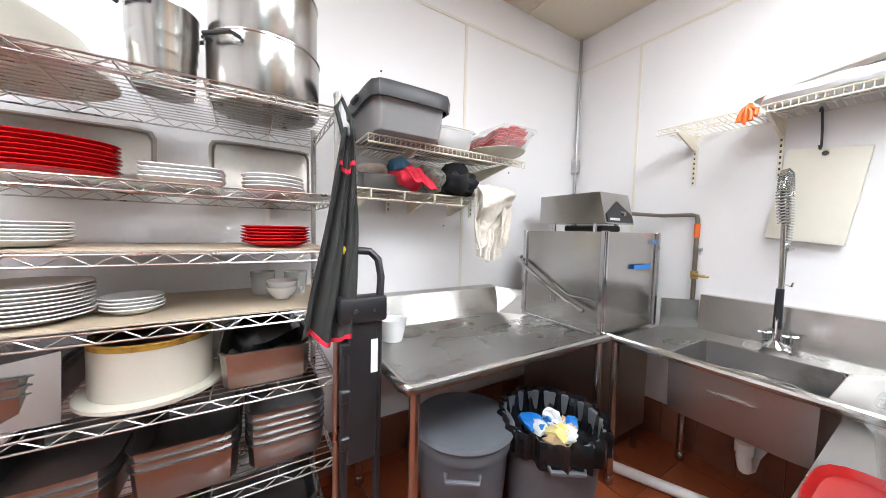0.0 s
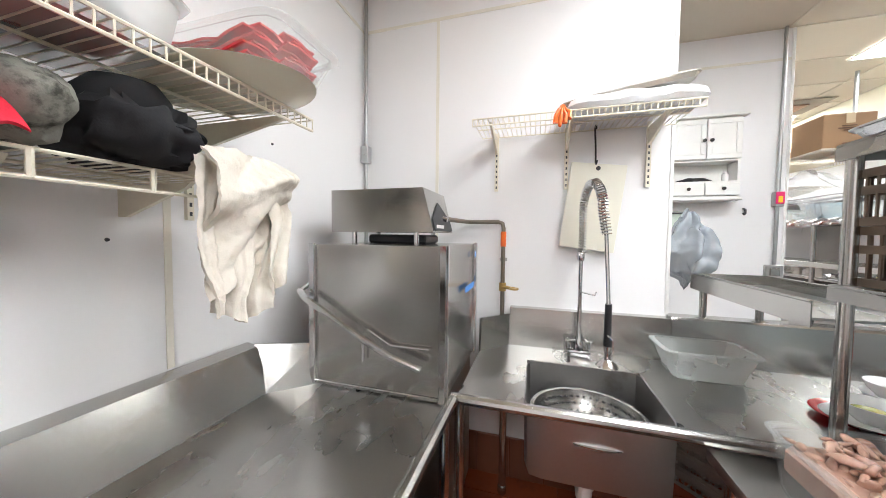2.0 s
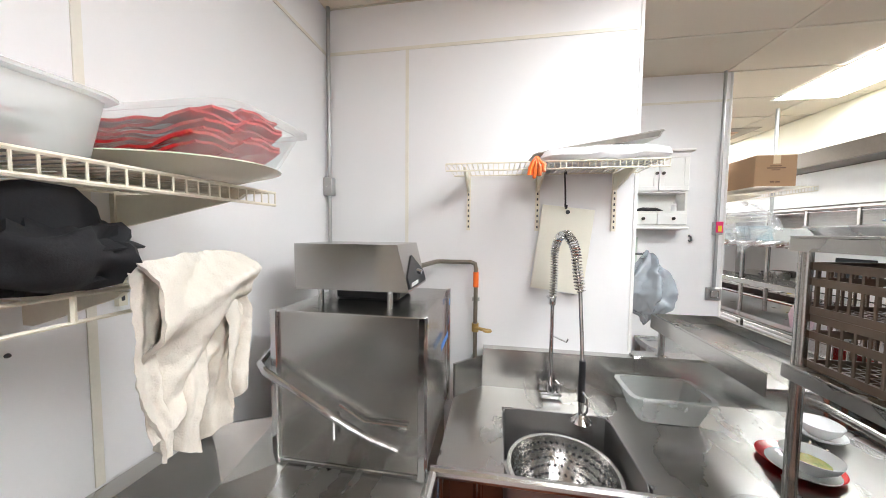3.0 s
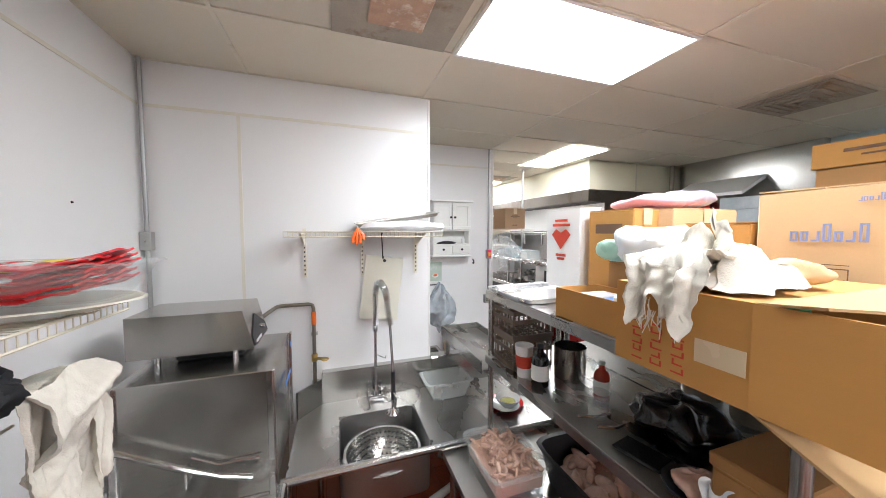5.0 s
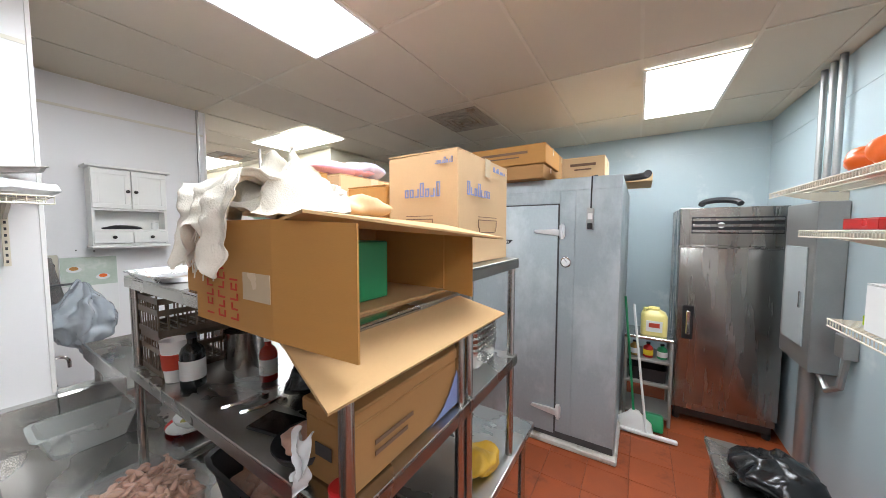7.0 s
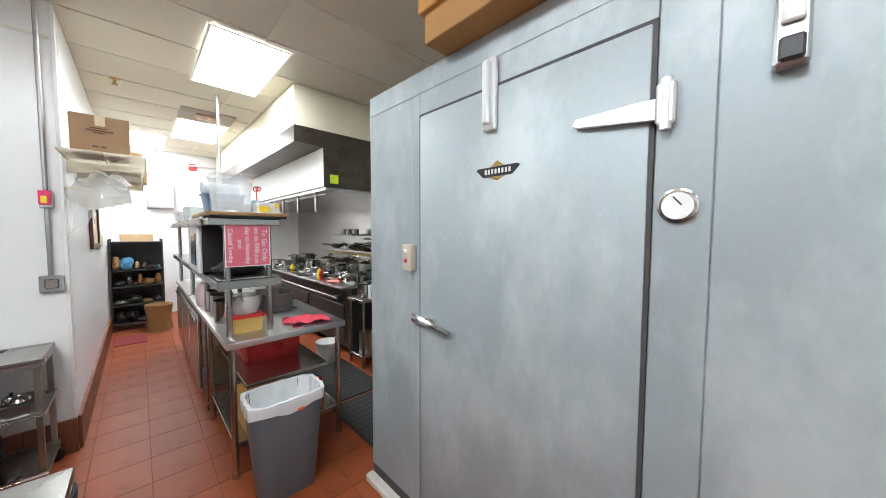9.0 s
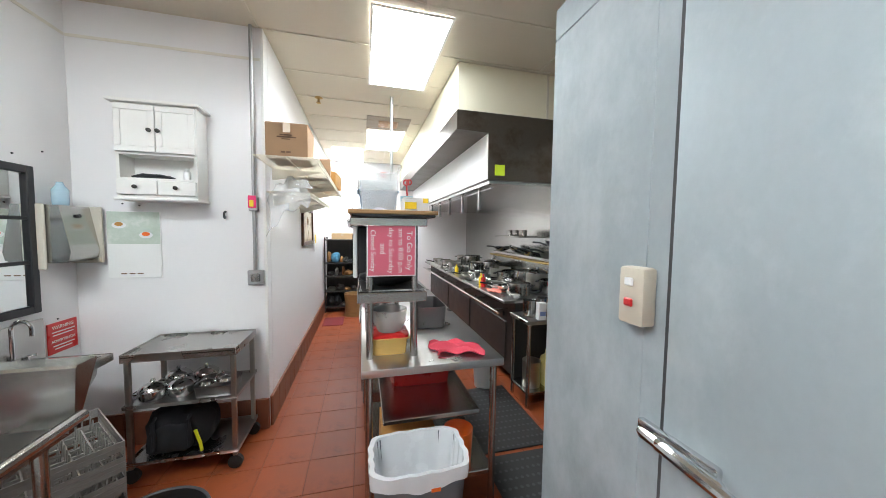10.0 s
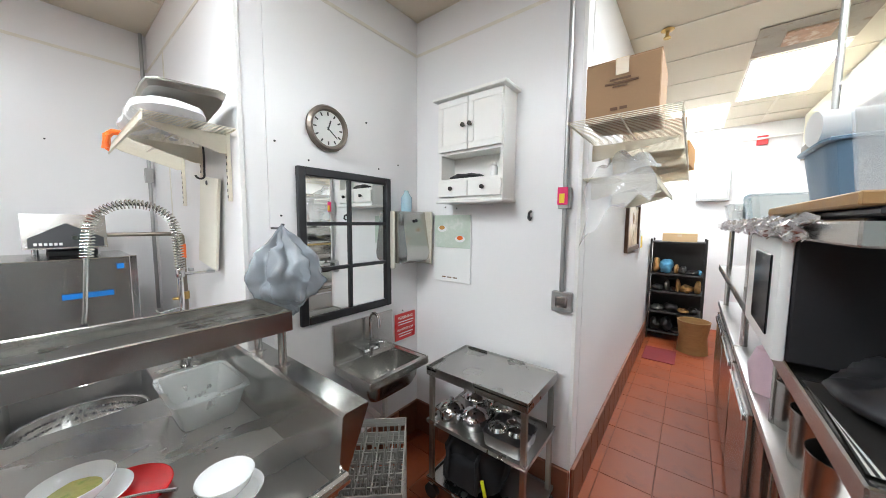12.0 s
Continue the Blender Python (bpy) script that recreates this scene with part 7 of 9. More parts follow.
def word(face, a0, a1, b0, b1, n, ink):
    """Letter-like strokes, which spell nothing."""
    out, step = [], (a1 - a0) / n
    for i in range(n):
        a, tall = a0 + i * step, b1 if i in (0, 3) else b0 + (b1 - b0) * 0.58
        s = step * 0.22
        out += [(face, a, a + s, b0, tall, ink), (face, a + s, a + step * 0.74, b0, b0 + (b1 - b0) * 0.10, ink)]
        if i % 3 != 1:
            out += [(face, a + step * 0.52, a + step * 0.74, b0 + (b1 - b0) * 0.10, tall - (b1 - b0) * 0.10, ink), (face, a + s, a + step * 0.74, tall - (b1 - b0) * 0.10, tall, ink)]
    return out
delim = word("-y", 0.12, 0.56, 0.62, 0.74, 7, INK_BLUE) + word("-x", 0.22, 0.74, 0.60, 0.73, 7, INK_BLUE) + word("-y", 0.62, 0.90, 0.90, 0.95, 9, INK_BLUE) + word("-x", 0.06, 0.30, 0.88, 0.93, 8, INK_BLUE)
for face in ("-x", "-y"):
    delim += [(face, 0.32, 0.70, 0.40, 0.408, INK), (face, 0.36, 0.66, 0.28, 0.288, INK), (face, 0.32, 0.328, 0.33, 0.40, INK), (face, 0.692, 0.70, 0.33, 0.40, INK), (face, 0.34, 0.348, 0.288, 0.33, INK), (face, 0.672, 0.68, 0.288, 0.33, INK), (face, 0.32, 0.70, 0.43, 0.436, INK)]
carton("big_carton", 0.895, 1.36, 0.665, 0.98, T2, 2.25, CARD_LIGHT, "large tan carton with blue printed lettering shapes", delim, "island cartons")
carton("tan_carton", 0.90, 1.30, 1.00, 1.22, T2, 2.15, CARD, "tan carton with red print behind a larger one", [("-x", 0.25, 0.75, 0.55, 0.62, INK_RED)], "island cartons")
carton("tan_carton", 0.90, 1.32, 1.27, 1.72, T2, 2.22, CARD_LIGHT, "tan carton with handle holes on the island", [("-x", 0.35, 0.65, 0.62, 0.70, INK)], "island cartons")
bundle("pink_bag", 1.08, 1.48, 2.223, 0.18, 0.20, 0.07, clear("pink_film", (0.80, 0.42, 0.55), 0.3, 0.9), "pink and lilac plastic bag on a carton", "plastic bag", 0.03, 9, 9)
bundle("lilac_bag", 1.12, 1.36, 2.225, 0.13, 0.09, 0.085, clear("lilac_film", (0.62, 0.60, 0.82), 0.3, 0.9), "lilac plastic bag on a carton", "plastic bag", 0.025, 2, 10)

# the open carton lying on its side
oc = thing("open_carton", (0.52, 0.85, T1), "large open cardboard carton lying on its side, flaps spread", "cardboard box", "island cartons")
ox0, ox1, oy0, oy1, oz0, oz1 = 0.24, 0.79, 0.655, 0.95, T1 + 0.001, 1.985
th_ = 0.005
bm = B()
box(bm, ox0, ox0 + th_, oy0, oy1, oz0, oz1)
part("side_panel", bm, CARD, oc)
part("side_panel", quick(box, ox1 - th_, ox1, oy0, oy1, oz0, oz1), CARD, oc)
part("bottom_panel", quick(box, ox0 + th_, ox1 - th_, oy0, oy1, oz0, oz0 + th_), CARD_IN, oc)
part("top_panel", quick(box, ox0 + th_, ox1 - th_, oy0, oy1, oz1 - th_, oz1), CARD, oc)
# darker card than the sides: the shade inside the carton is in its colour
part("back_panel", quick(box, ox0 + th_, ox1 - th_, oy1 - th_, oy1, oz0 + th_, oz1 - th_), CARD_DARK, oc)
def flap_of(a, b, c, d, mat, label=""):
    bm = B()
    q = [Vector(p) for p in (a, b, c, d)]
    n = (q[1] - q[0]).cross(q[3] - q[0]).normalized() * 0.005
    lo = [bm.verts.new(p) for p in q]
    hi = [bm.verts.new(p + n) for p in q]
    bm.faces.new(lo[::-1]), bm.faces.new(hi)
    for i in range(4):
        bm.faces.new((lo[i], lo[(i + 1) % 4], hi[(i + 1) % 4], hi[i]))
    part("flap", bm, mat, oc, label)
flap_of((ox0, oy0, oz0), (ox0, oy0, oz1), (0.278, 0.492, 1.977), (0.278, 0.492, 1.760), CARD)
flap_of((ox1, oy0, oz0), (ox1, oy0, oz1), (0.785, 0.555, 1.945), (0.79, 0.557, 1.767), CARD)
flap_of((ox0 + 0.01, oy0, oz0), (ox1, oy0, oz0), (0.814, 0.46, 1.725), (0.213, 0.481, 1.720), CARD_IN)
flap_of((ox0 + 0.01, oy0, oz1), (ox1, oy0, oz1), (0.804, 0.465, 1.946), (0.235, 0.560, 1.998), CARD_IN, "pale inner flap")
bm = B()
for k, (y, n) in enumerate(((0.885, 6), (0.835, 6), (0.785, 5))):
    for i in range(n):
        z, w = 1.795 + 0.019 * i, 0.028 - 0.006 * (i % 2)
        box(bm, ox0 - 0.0017, ox0 - 0.0004, y - w / 2, y + w / 2, z, z + 0.0035)
        if (i + k) % 3:
            box(bm, ox0 - 0.0017, ox0 - 0.0004, y - w / 2, y - w / 2 + 0.004, z + 0.0035, z + 0.014)
        if (i + k) % 2:
            box(bm, ox0 - 0.0017, ox0 - 0.0004, y + w / 2 - 0.004, y + w / 2, z + 0.0035, z + 0.014)
tagged(part("print", bm, INK_RED, oc, "red shipping marks"), kind="stuff")
part("tape", quick(box, ox0 - 0.0014, ox0 - 0.0003, 0.66, 0.75, 1.84, 1.89), MASK, oc)
bm = B()
box(bm, 0.42, 0.60, 0.72, 0.93, oz0 + 0.007, oz0 + 0.16, 0.004)
solid("green_carton", bm, GREEN, "green and white carton inside the open box", "carton")
RAG_NET = material("bleached_cotton_net", (0.74, 0.70, 0.61), 0.95, 0, 0.12, 16, 320, 0.7, stain=(0.58, 0.50, 0.38), stain_at=0.62, stain_scale=9)
rg = thing("cotton_rag", (0.36, 0.80, oz1), "heap of frayed white cotton rags over the carton corner", "rag")


def heap_f(u, v):
    a, q = 2 * math.pi * u, 0.04 + 0.96 * v
    crest = 0.135 * (1 - q ** 2.2) * (0.75 + 0.35 * math.sin(3 * a + 1) * (1 - q) + 0.2 * math.sin(5 * a))
    wave = 0.014 * math.sin(a * 9 + 8 * q) * q
    return (0.37 + 0.15 * q * math.cos(a) + wave, 0.80 + 0.14 * q * math.sin(a) - wave, oz1 + 0.006 + max(0.0, crest + 0.012 * math.sin(14 * q + 4 * a)))


def hang_f(u, v):
    pleat = 0.018 * math.sin(u * 17 + 2 * v) * (0.3 + v) + 0.008 * math.sin(u * 37 + 5 * v)
    if v < 0.3:
        k = v / 0.3
        return (0.34 - 0.115 * k, 0.72 + 0.17 * u + 0.3 * pleat, oz1 + 0.05 + 0.035 * math.sin(2.4 * k) + 0.4 * pleat)
    k = (v - 0.3) / 0.7
    return (0.222 - 0.022 * math.sin(1.6 * k) + 0.6 * pleat - 0.012, 0.71 + 0.19 * u * (1 - 0.25 * k) + 0.03 * k, oz1 + 0.065 - (0.125 + 0.03 * math.sin(u * 9 + 1) + 0.02 * math.sin(u * 23)) * k)


for f, nu, nv, sd in ((heap_f, 72, 26, 3.0), (hang_f, 60, 36, 6.0)):
    bm = quick(sheet, f, nu, nv, 0.0 if f is heap_f else 0.004)
    bmesh.ops.remove_doubles(bm, verts=bm.verts, dist=0.0004)
    rough_up(bm, 0.016, 18, sd)
    rough_up(bm, 0.007, 48, sd)
    for v in bm.verts:
        if v.co.x > ox0 - 0.004:
            v.co.z = max(v.co.z, oz1 + 0.002)
    part("layer", bm, RAG_NET, rg, smooth=70)
srng = random.Random(31)
fringe = B()
for i in range(46):
    y = srng.uniform(0.755, 0.875)
    z = oz1 - srng.uniform(0.03, 0.08)
    tube(fringe, [(0.200, y, z + 0.02), (0.197 + srng.uniform(-0.008, 0.008), y + srng.uniform(-0.008, 0.008), z), (0.200 + srng.uniform(-0.012, 0.008), y + srng.uniform(-0.016, 0.016), z - srng.uniform(0.015, 0.04))], 0.0012, 4)
tagged(part("fringe", fringe, RAG_NET, rg, "loose frayed threads"), kind="stuff")
bundle("brown_rag", 0.50, 0.72, oz1 + 0.008, 0.09, 0.05, 0.05, CARD_LIGHT, "tan rag on top of the open carton", "rag", 0.02, 5, 12)

# middle shelf
M1 = 1.387
bm = B()
lathe(bm, [(0, 0), (0.032, 0), (0.045, 0.155), (0.047, 0.16), (0.04, 0.155), (0.028, 0.008), (0, 0.008)], (0.405, 1.64, M1), 22)
pcup = solid("paper_cup", bm, PAPER, "white and red paper cup on the shelf", "cup")
bm = B()
lathe(bm, [(0.0385, 0.05), (0.0395, 0.05), (0.0435, 0.11), (0.0425, 0.11)], (0.405, 1.64, M1), 22)
part("band", bm, INK_RED, pcup, "red printed band")
bottle(0.425, 1.535, M1, 0.04, 0.20, BLACK_GLOSS, "dark sauce bottle with a white label", BLACK, label_mat=PAPER, group="bottles")
bottle(0.60, 1.34, M1, 0.032, 0.17, material("red_sauce", (0.30, 0.03, 0.015), 0.2), "red sauce bottle on the shelf", PAPER, label_mat=PAPER, group="bottles")
stock_pot(0.62, 1.56, M1, 0.075, 0.15, "small steel pot on the island shelf", False)
bm = B()
lathe(bm, [(0, 0), (0.035, 0), (0.045, 0.10), (0.043, 0.10), (0.032, 0.006), (0, 0.006)], (0.48, 1.24, M1), 20)
solid("clear_cup", bm, CLEAR, "clear plastic cup on the shelf", "cup")
sph = thing("smartphone", (0.45, 1.02, M1), "black smartphone lying on the shelf", "phone")
part("body", quick(box, 0.405, 0.50, 0.95, 1.10, M1, M1 + 0.009, 0.003, turn=(0, 0, 12)), BLACK, sph)
part("screen", quick(box, 0.41, 0.495, 0.957, 1.093, M1 + 0.0092, M1 + 0.0102, turn=(0, 0, 12)), BLACK_GLOSS, sph)
bundle("black_bag", 0.66, 1.06, M1, 0.14, 0.15, 0.13, BAG_BLACK, "crumpled black plastic bag on the shelf", "plastic bag", 0.035, 6, 9)
for x, y in ((0.40, 1.26), (0.42, 1.18)):
    bm = B()
    tube(bm, [(x, y, M1 + 0.006), (x + 0.06, y - 0.03, M1 + 0.008), (x + 0.11, y - 0.02, M1 + 0.006)], 0.006, 6)
    lathe(bm, [(0, 0), (0.016, 0.0), (0.018, 0.008), (0, 0.01)], (x + 0.125, y - 0.02, M1), 12)
    solid("tongs", bm, CHROME, "small steel utensil lying on the shelf", "utensil", "utensils")
pw = bowl("dark_bowl", 0.42, 0.835, M1, 0.085, 0.05, BLACK, "dark bowl with meat wrapped in film", "", "bowl")
bundle("pink_meat", 0.42, 0.835, M1 + 0.03, 0.06, 0.055, 0.05, CHICKEN, "pink raw meat in a dark bowl", "meat", 0.015, 3, 20)
bm = quick(sheet, lambda u, v: (0.365 - 0.025 * v + 0.012 * math.sin(9 * u + 7 * v), 0.735 + 0.06 * u * (1 - 0.4 * v) + 0.01 * math.sin(8 * v), M1 + 0.12 - 0.115 * v + 0.012 * math.sin(6 * u + 2)), 14, 18, 0.001)
rough_up(bm, 0.012, 30)
solid("film_scrap", bm, BAG_WHITE, "crumpled white plastic film beside a carton", "plastic film", smooth=60)
lb = carton("lidded_carton", 0.385, 0.86, 0.64, 0.79, M1, M1 + 0.155, CARD_DARK, "brown lidded carton with a blue printed curve", [("-y", 0.15, 0.45, 0.55, 0.62, INK), ("-y", 0.15, 0.40, 0.38, 0.45, INK)], "island cartons", tape=False)
curve = [(0.855, 0.004)] + [(0.855 - 0.19 * (1 - k / 10), 0.004 + 0.145 * (k / 10) ** 2.2) for k in range(11)]
bm = B()
extrude_profile(bm, [(x, M1 + z) for x, z in curve[1:]] + [(0.855, M1 + 0.004)], "y", 0.6325, 0.6340)
part("printed_wave", bm, INK_BLUE, lb, "printed blue wave")
part("lid", quick(box, 0.38, 0.865, 0.634, 0.796, M1 + 0.156, M1 + 0.19, 0.004), CARD_DARK, lb)
part("hand_hole", quick(box, 0.3775, 0.3793, 0.69, 0.745, M1 + 0.07, M1 + 0.10), DARK_GASKET, lb)
bm = B()
lathe(bm, [(0, 0), (0.026, 0), (0.028, 0.035), (0.024, 0.038), (0, 0.038)], (0.375, 0.655, 1.387), 18)
solid("red_jar", bm, RED_PLASTIC, "small red plastic jar on the shelf corner", "jar")
for i in range(4):
    hotel_pan(1.08, 1.32, 0.68, 0.90, 1.388 + i * 0.026, 0.08, "steel insert pan nested on the island shelf", "island pans", STEEL)
for x, y, r, h in ((1.02, 1.02, 0.07, 0.13), (1.20, 1.08, 0.085, 0.15), (1.05, 1.22, 0.075, 0.11)):
    stock_pot(x, y, 1.388, r, h, "dull steel insert pot on the island shelf", False, False, STEEL_DIRTY)

# chicken tubs on the work table
def meat_pile(x0, x1, y0, y1, z, n, size, label, seed):
    t = thing("raw_chicken", ((x0 + x1) / 2, (y0 + y1) / 2, z), label, "raw chicken")
    rng = random.Random(seed)
    for i in range(n):
        bm = B()
        s = size * rng.uniform(0.7, 1.3)
        m = pose(rng.uniform(x0, x1), rng.uniform(y0, y1), z + rng.uniform(0, 0.045), rng.uniform(-40, 40), rng.uniform(-40, 40), rng.uniform(0, 360)) @ Matrix.Diagonal((s, s * 0.45, s * 0.35, 1))
        bmesh.ops.create_icosphere(bm, subdivisions=2, radius=1, matrix=m)
        rough_up(bm, size * 0.35, 0.8 / size, i)
        part("strip", bm, CHICKEN, t, smooth=60)
    base = quick(box, x0 - 0.01, x1 + 0.01, y0 - 0.01, y1 + 0.01, z - 0.08, z + 0.01, 0.02)
    part("strip", base, CHICKEN, t)


tub("chicken_tub", 0.16, 0.465, 1.475, 1.86, 0.852, 1.005, CLEAR, "clear plastic tub heaped with raw chicken strips", "food tub", 0.015)
meat_pile(0.195, 0.43, 1.51, 1.825, 0.965, 210, 0.021, "pile of raw chicken strips in a clear tub", 1)
tub("dark_tub", 0.475, 0.865, 1.02, 1.64, 0.852, 1.03, BLACK, "large black plastic tub of raw chicken", "food tub", 0.03)
meat_pile(0.54, 0.80, 1.09, 1.57, 0.915, 48, 0.055, "raw chicken pieces in a black tub", 2)
bm = B()
lathe(bm, [(0, 0), (0.9, 0), (1.0, 0.02), (1.03, 0.022), (1.0, 0.026), (0.9, 0.006), (0, 0.006)], (0.22, 1.36, 0.852), 34, 0.13, 0.16, 4)
solid("red_tray", bm, RED_PLASTIC, "bright red plastic tray on the work table", "tray")
bundle("chicken_piece", 0.28, 1.32, 0.875, 0.05, 0.035, 0.06, CHICKEN, "single raw chicken piece on a red tray", "raw chicken", 0.015, 4, 18)
hotel_pan(0.12, 0.72, 0.66, 0.98, 0.852, 0.12, "black tray under the shelf of the island", mat=BLACK, name="black_pan")
bundle("rubber_glove", 1.17, 0.70, 0.902, 0.08, 0.06, 0.10, material("mustard_rubber", (0.60, 0.36, 0.03), 0.5, 0, 0.15, 12, 90, 0.1), "pair of yellow rubber gloves on the work table", "gloves", 0.03, 3, 14)

# ---- by the fridge ----
rk = thing("small_shelf_rack", (3.9, 0.02, 0), "grey plastic rack of kitchen supplies", "shelf rack")
for z in (0.10, 0.42, 0.66, 0.89):
    part("shelf", quick(box, 3.70, 4.10, -0.185, 0.235, z - 0.03, z, 0.006), GREY_RACK if z < 0.8 else STEEL, rk)
for x in (3.715, 4.085):
    for y in (-0.17, 0.22):
        part("post", quick(cyl, (x, y, 0), (x, y, 0.86), 0.016), GREY_RACK, rk)
jg = thing("oil_jug", (3.85, 0.0, 0.89), "square yellow plastic oil jug with a red label", "jug")
def jug(x, y, z, s, h, t, mat, lab=True):
    bm = B()
    lathe(bm, [(0, 0), (0.92, 0), (1.0, 0.01), (1.0, h * 0.70), (0.9, h * 0.80), (0.45, h * 0.92), (0.42, h), (0, h)], (x, y, z), 36, s, s, 6)
    part("body", bm, mat, t)
    part("handle", quick(tube, [(x - s * 0.2, y + s * 0.75, z + h * 0.74), (x - s * 0.2, y + s * 0.75, z + h * 0.95), (x - s * 0.2, y - s * 0.1, z + h * 1.0), (x - s * 0.2, y - s * 0.3, z + h * 0.93)], s * 0.13, 8), mat, t)
    if lab:
        l = part("label", quick(box, x - s - 0.003, x - s - 0.001, y - s * 0.6, y + s * 0.6, z + h * 0.18, z + h * 0.58), PAPER, t)
        part("label_mark", quick(box, x - s - 0.005, x - s - 0.0032, y - s * 0.4, y + s * 0.4, z + h * 0.34, z + h * 0.50, 0.0005), INK_RED, l)
jug(3.85, -0.02, 0.891, 0.115, 0.28, jg, YELLOW)
for y, m, lm in ((0.14, BRASS, PAPER), (0.02, RED_PLASTIC, YELLOW_BRIGHT), (-0.10, GREEN, PAPER)):
    bottle(3.80, y, 0.661, 0.045, 0.15, m, "jar of sauce with a printed label on the rack", BLACK, "jar", lm, "sauce jars")
hotel_pan(3.72, 4.05, -0.15, 0.20, 0.422, 0.13, "black plastic tub on the rack", mat=BLACK, name="black_tub")
br = thing("broom", (3.55, 0.18, 0), "broom with green handle leaning by the cooler", "broom")
part("handle", quick(tube, [(3.50, 0.13, 0.20), (3.62, 0.235, 1.30)], 0.011, 8), GREEN, br)
part("head", quick(lathe, [(0.04, 0.20), (0.06, 0.17), (0.9 * 0.16, 0.10), (0.16, 0.0), (0.15, 0.0), (0.03, 0.18)], (3.50, 0.12, 0.0), 24, 0.45, 1.0), TRIM_WHITE, br, "flared grey bristles")
mp = thing("floor_squeegee", (3.45, 0.05, 0), "floor squeegee with metal handle leaning on the rack", "squeegee")
part("handle", quick(tube, [(3.42, 0.02, 0.03), (3.68, 0.16, 1.22)], 0.011, 8), TRIM_WHITE, mp)
part("blade", quick(box, 3.40, 3.44, -0.22, 0.26, 0.012, 0.045, 0.006), TRIM_WHITE, mp)
dpn = thing("dustpan", (3.58, -0.02, 0), "green dustpan on the floor by the rack", "dustpan")
part("pan", quick(box, 3.52, 3.66, -0.12, 0.05, 0.0, 0.16, 0.02, 2, turn=(0, 20, 0)), GREEN, dpn)
pb = thing("breaker_panel", (3.4, -0.97, 0.9), "grey electrical breaker panel on the pale blue wall", "electrical panel")
part("cabinet", quick(box, 3.15, 3.69, GY + 0.001, -0.90, 0.97, 2.17, 0.006), CONDUIT, pb)
dr = part("door", quick(box, 3.25, 3.62, -0.899, -0.89, 1.12, 1.85, 0.003), material("grey_enamel", (0.40, 0.43, 0.43), 0.4), pb)
part("catch", quick(box, 3.29, 3.31, -0.889, -0.878, 1.40, 1.52, 0.003), CHROME, dr)
for x in (3.25, 3.38, 3.52):
    part("conduit_run", quick(cyl, (x, -1.0, 2.17), (x, -1.0, H - 0.005), 0.02), CONDUIT, pb)
part("conduit_run", quick(cyl, (3.40, -0.98, 0.02), (3.40, -0.98, 0.97), 0.045), CONDUIT, pb)
part("conduit_run", quick(tube, [(3.0, -1.02, 1.15), (3.0, -1.0, 0.95), (3.1, -0.98, 0.88), (3.22, -0.97, 0.97)], 0.02, 8), CONDUIT, pb)
part("outlet_box", quick(box, 2.94, 3.05, GY + 0.001, -0.98, 1.15, 1.30, 0.005), CONDUIT, pb)


def south_shelf(x0, x1, z, label):
    t = thing("wire_wall_shelf", ((x0 + x1) / 2, GY + 0.2, z), label, "wall shelf", "wire wall shelves")
    bm = B()
    n = int((x1 - x0) / 0.026)
    yb_, yf_ = GY + 0.006, GY + 0.36
    for i in range(n + 1):
        x = x0 + (x1 - x0) * i / n
        cyl(bm, (x, yb_, z), (x, yf_, z), 0.0022, seg=4)
        cyl(bm, (x, yf_, z), (x, yf_, z - 0.035), 0.0022, seg=4)
    for y, zz in ((yb_, z - 0.004), ((yb_ + yf_) / 2, z - 0.005), (yf_, z), (yf_, z - 0.035)):
        cyl(bm, (x0, y, zz), (x1, y, zz), 0.0042, seg=6)
    part("wire_deck", bm, WHITE_WIRE, t)
    for x in (x0 + 0.1, x1 - 0.1):
        bm = B()
        extrude_profile(bm, [(GY + 0.001, z - 0.012), (GY + 0.001, z - 0.10), (GY + 0.03, z - 0.10), (yf_ - 0.04, z - 0.025), (yf_ - 0.02, z - 0.012)], "x", x - 0.006, x + 0.006)
        part("bracket", bm, WHITE_WIRE, t)


south_shelf(1.62, 3.30, 2.245, "cream wire shelf with orange snack bags")
south_shelf(1.62, 2.73, 1.967, "cream wire shelf with a red box")
south_shelf(1.62, 2.32, 1.523, "cream wire shelf with a white carton")
for k, x in enumerate((1.95, 2.2, 2.45)):
    bundle("snack_bag", x, -0.85, 2.251, 0.09, 0.12, 0.15, ORANGE, "shiny orange snack bag on the shelf", "snack bag", 0.02, k, 9)
carton("red_box", 2.2, 2.5, -0.98, -0.78, 1.973, 2.03, RED_PLASTIC, "flat red box on the shelf", (), tape=False)
carton("white_box", 1.85, 2.1, -0.98, -0.72, 1.529, 1.74, CARD_WHITE, "white carton with green band on the shelf", [("+x", 0.0, 1.0, 0.1, 0.3, LIME)], tape=False)
lw = thing("low_steel_counter", (2.2, -0.55, 0), "low stainless counter edge with black bags", "counter")
part("top", quick(box, 1.70, 2.75, -0.80, -0.30, 0.48, 0.52, 0.006), STEEL_TOP, lw)
for x in (1.75, 2.70):
    for y in (-0.75, -0.35):
        part("leg", quick(cyl, (x, y, 0), (x, y, 0.48), 0.02), STEEL, lw)
bundle("bin_bag", 2.35, -0.55, 0.522, 0.22, 0.18, 0.18, BAG_BLACK, "black rubbish bag on the low counter", "plastic bag", 0.04, 9, 8)

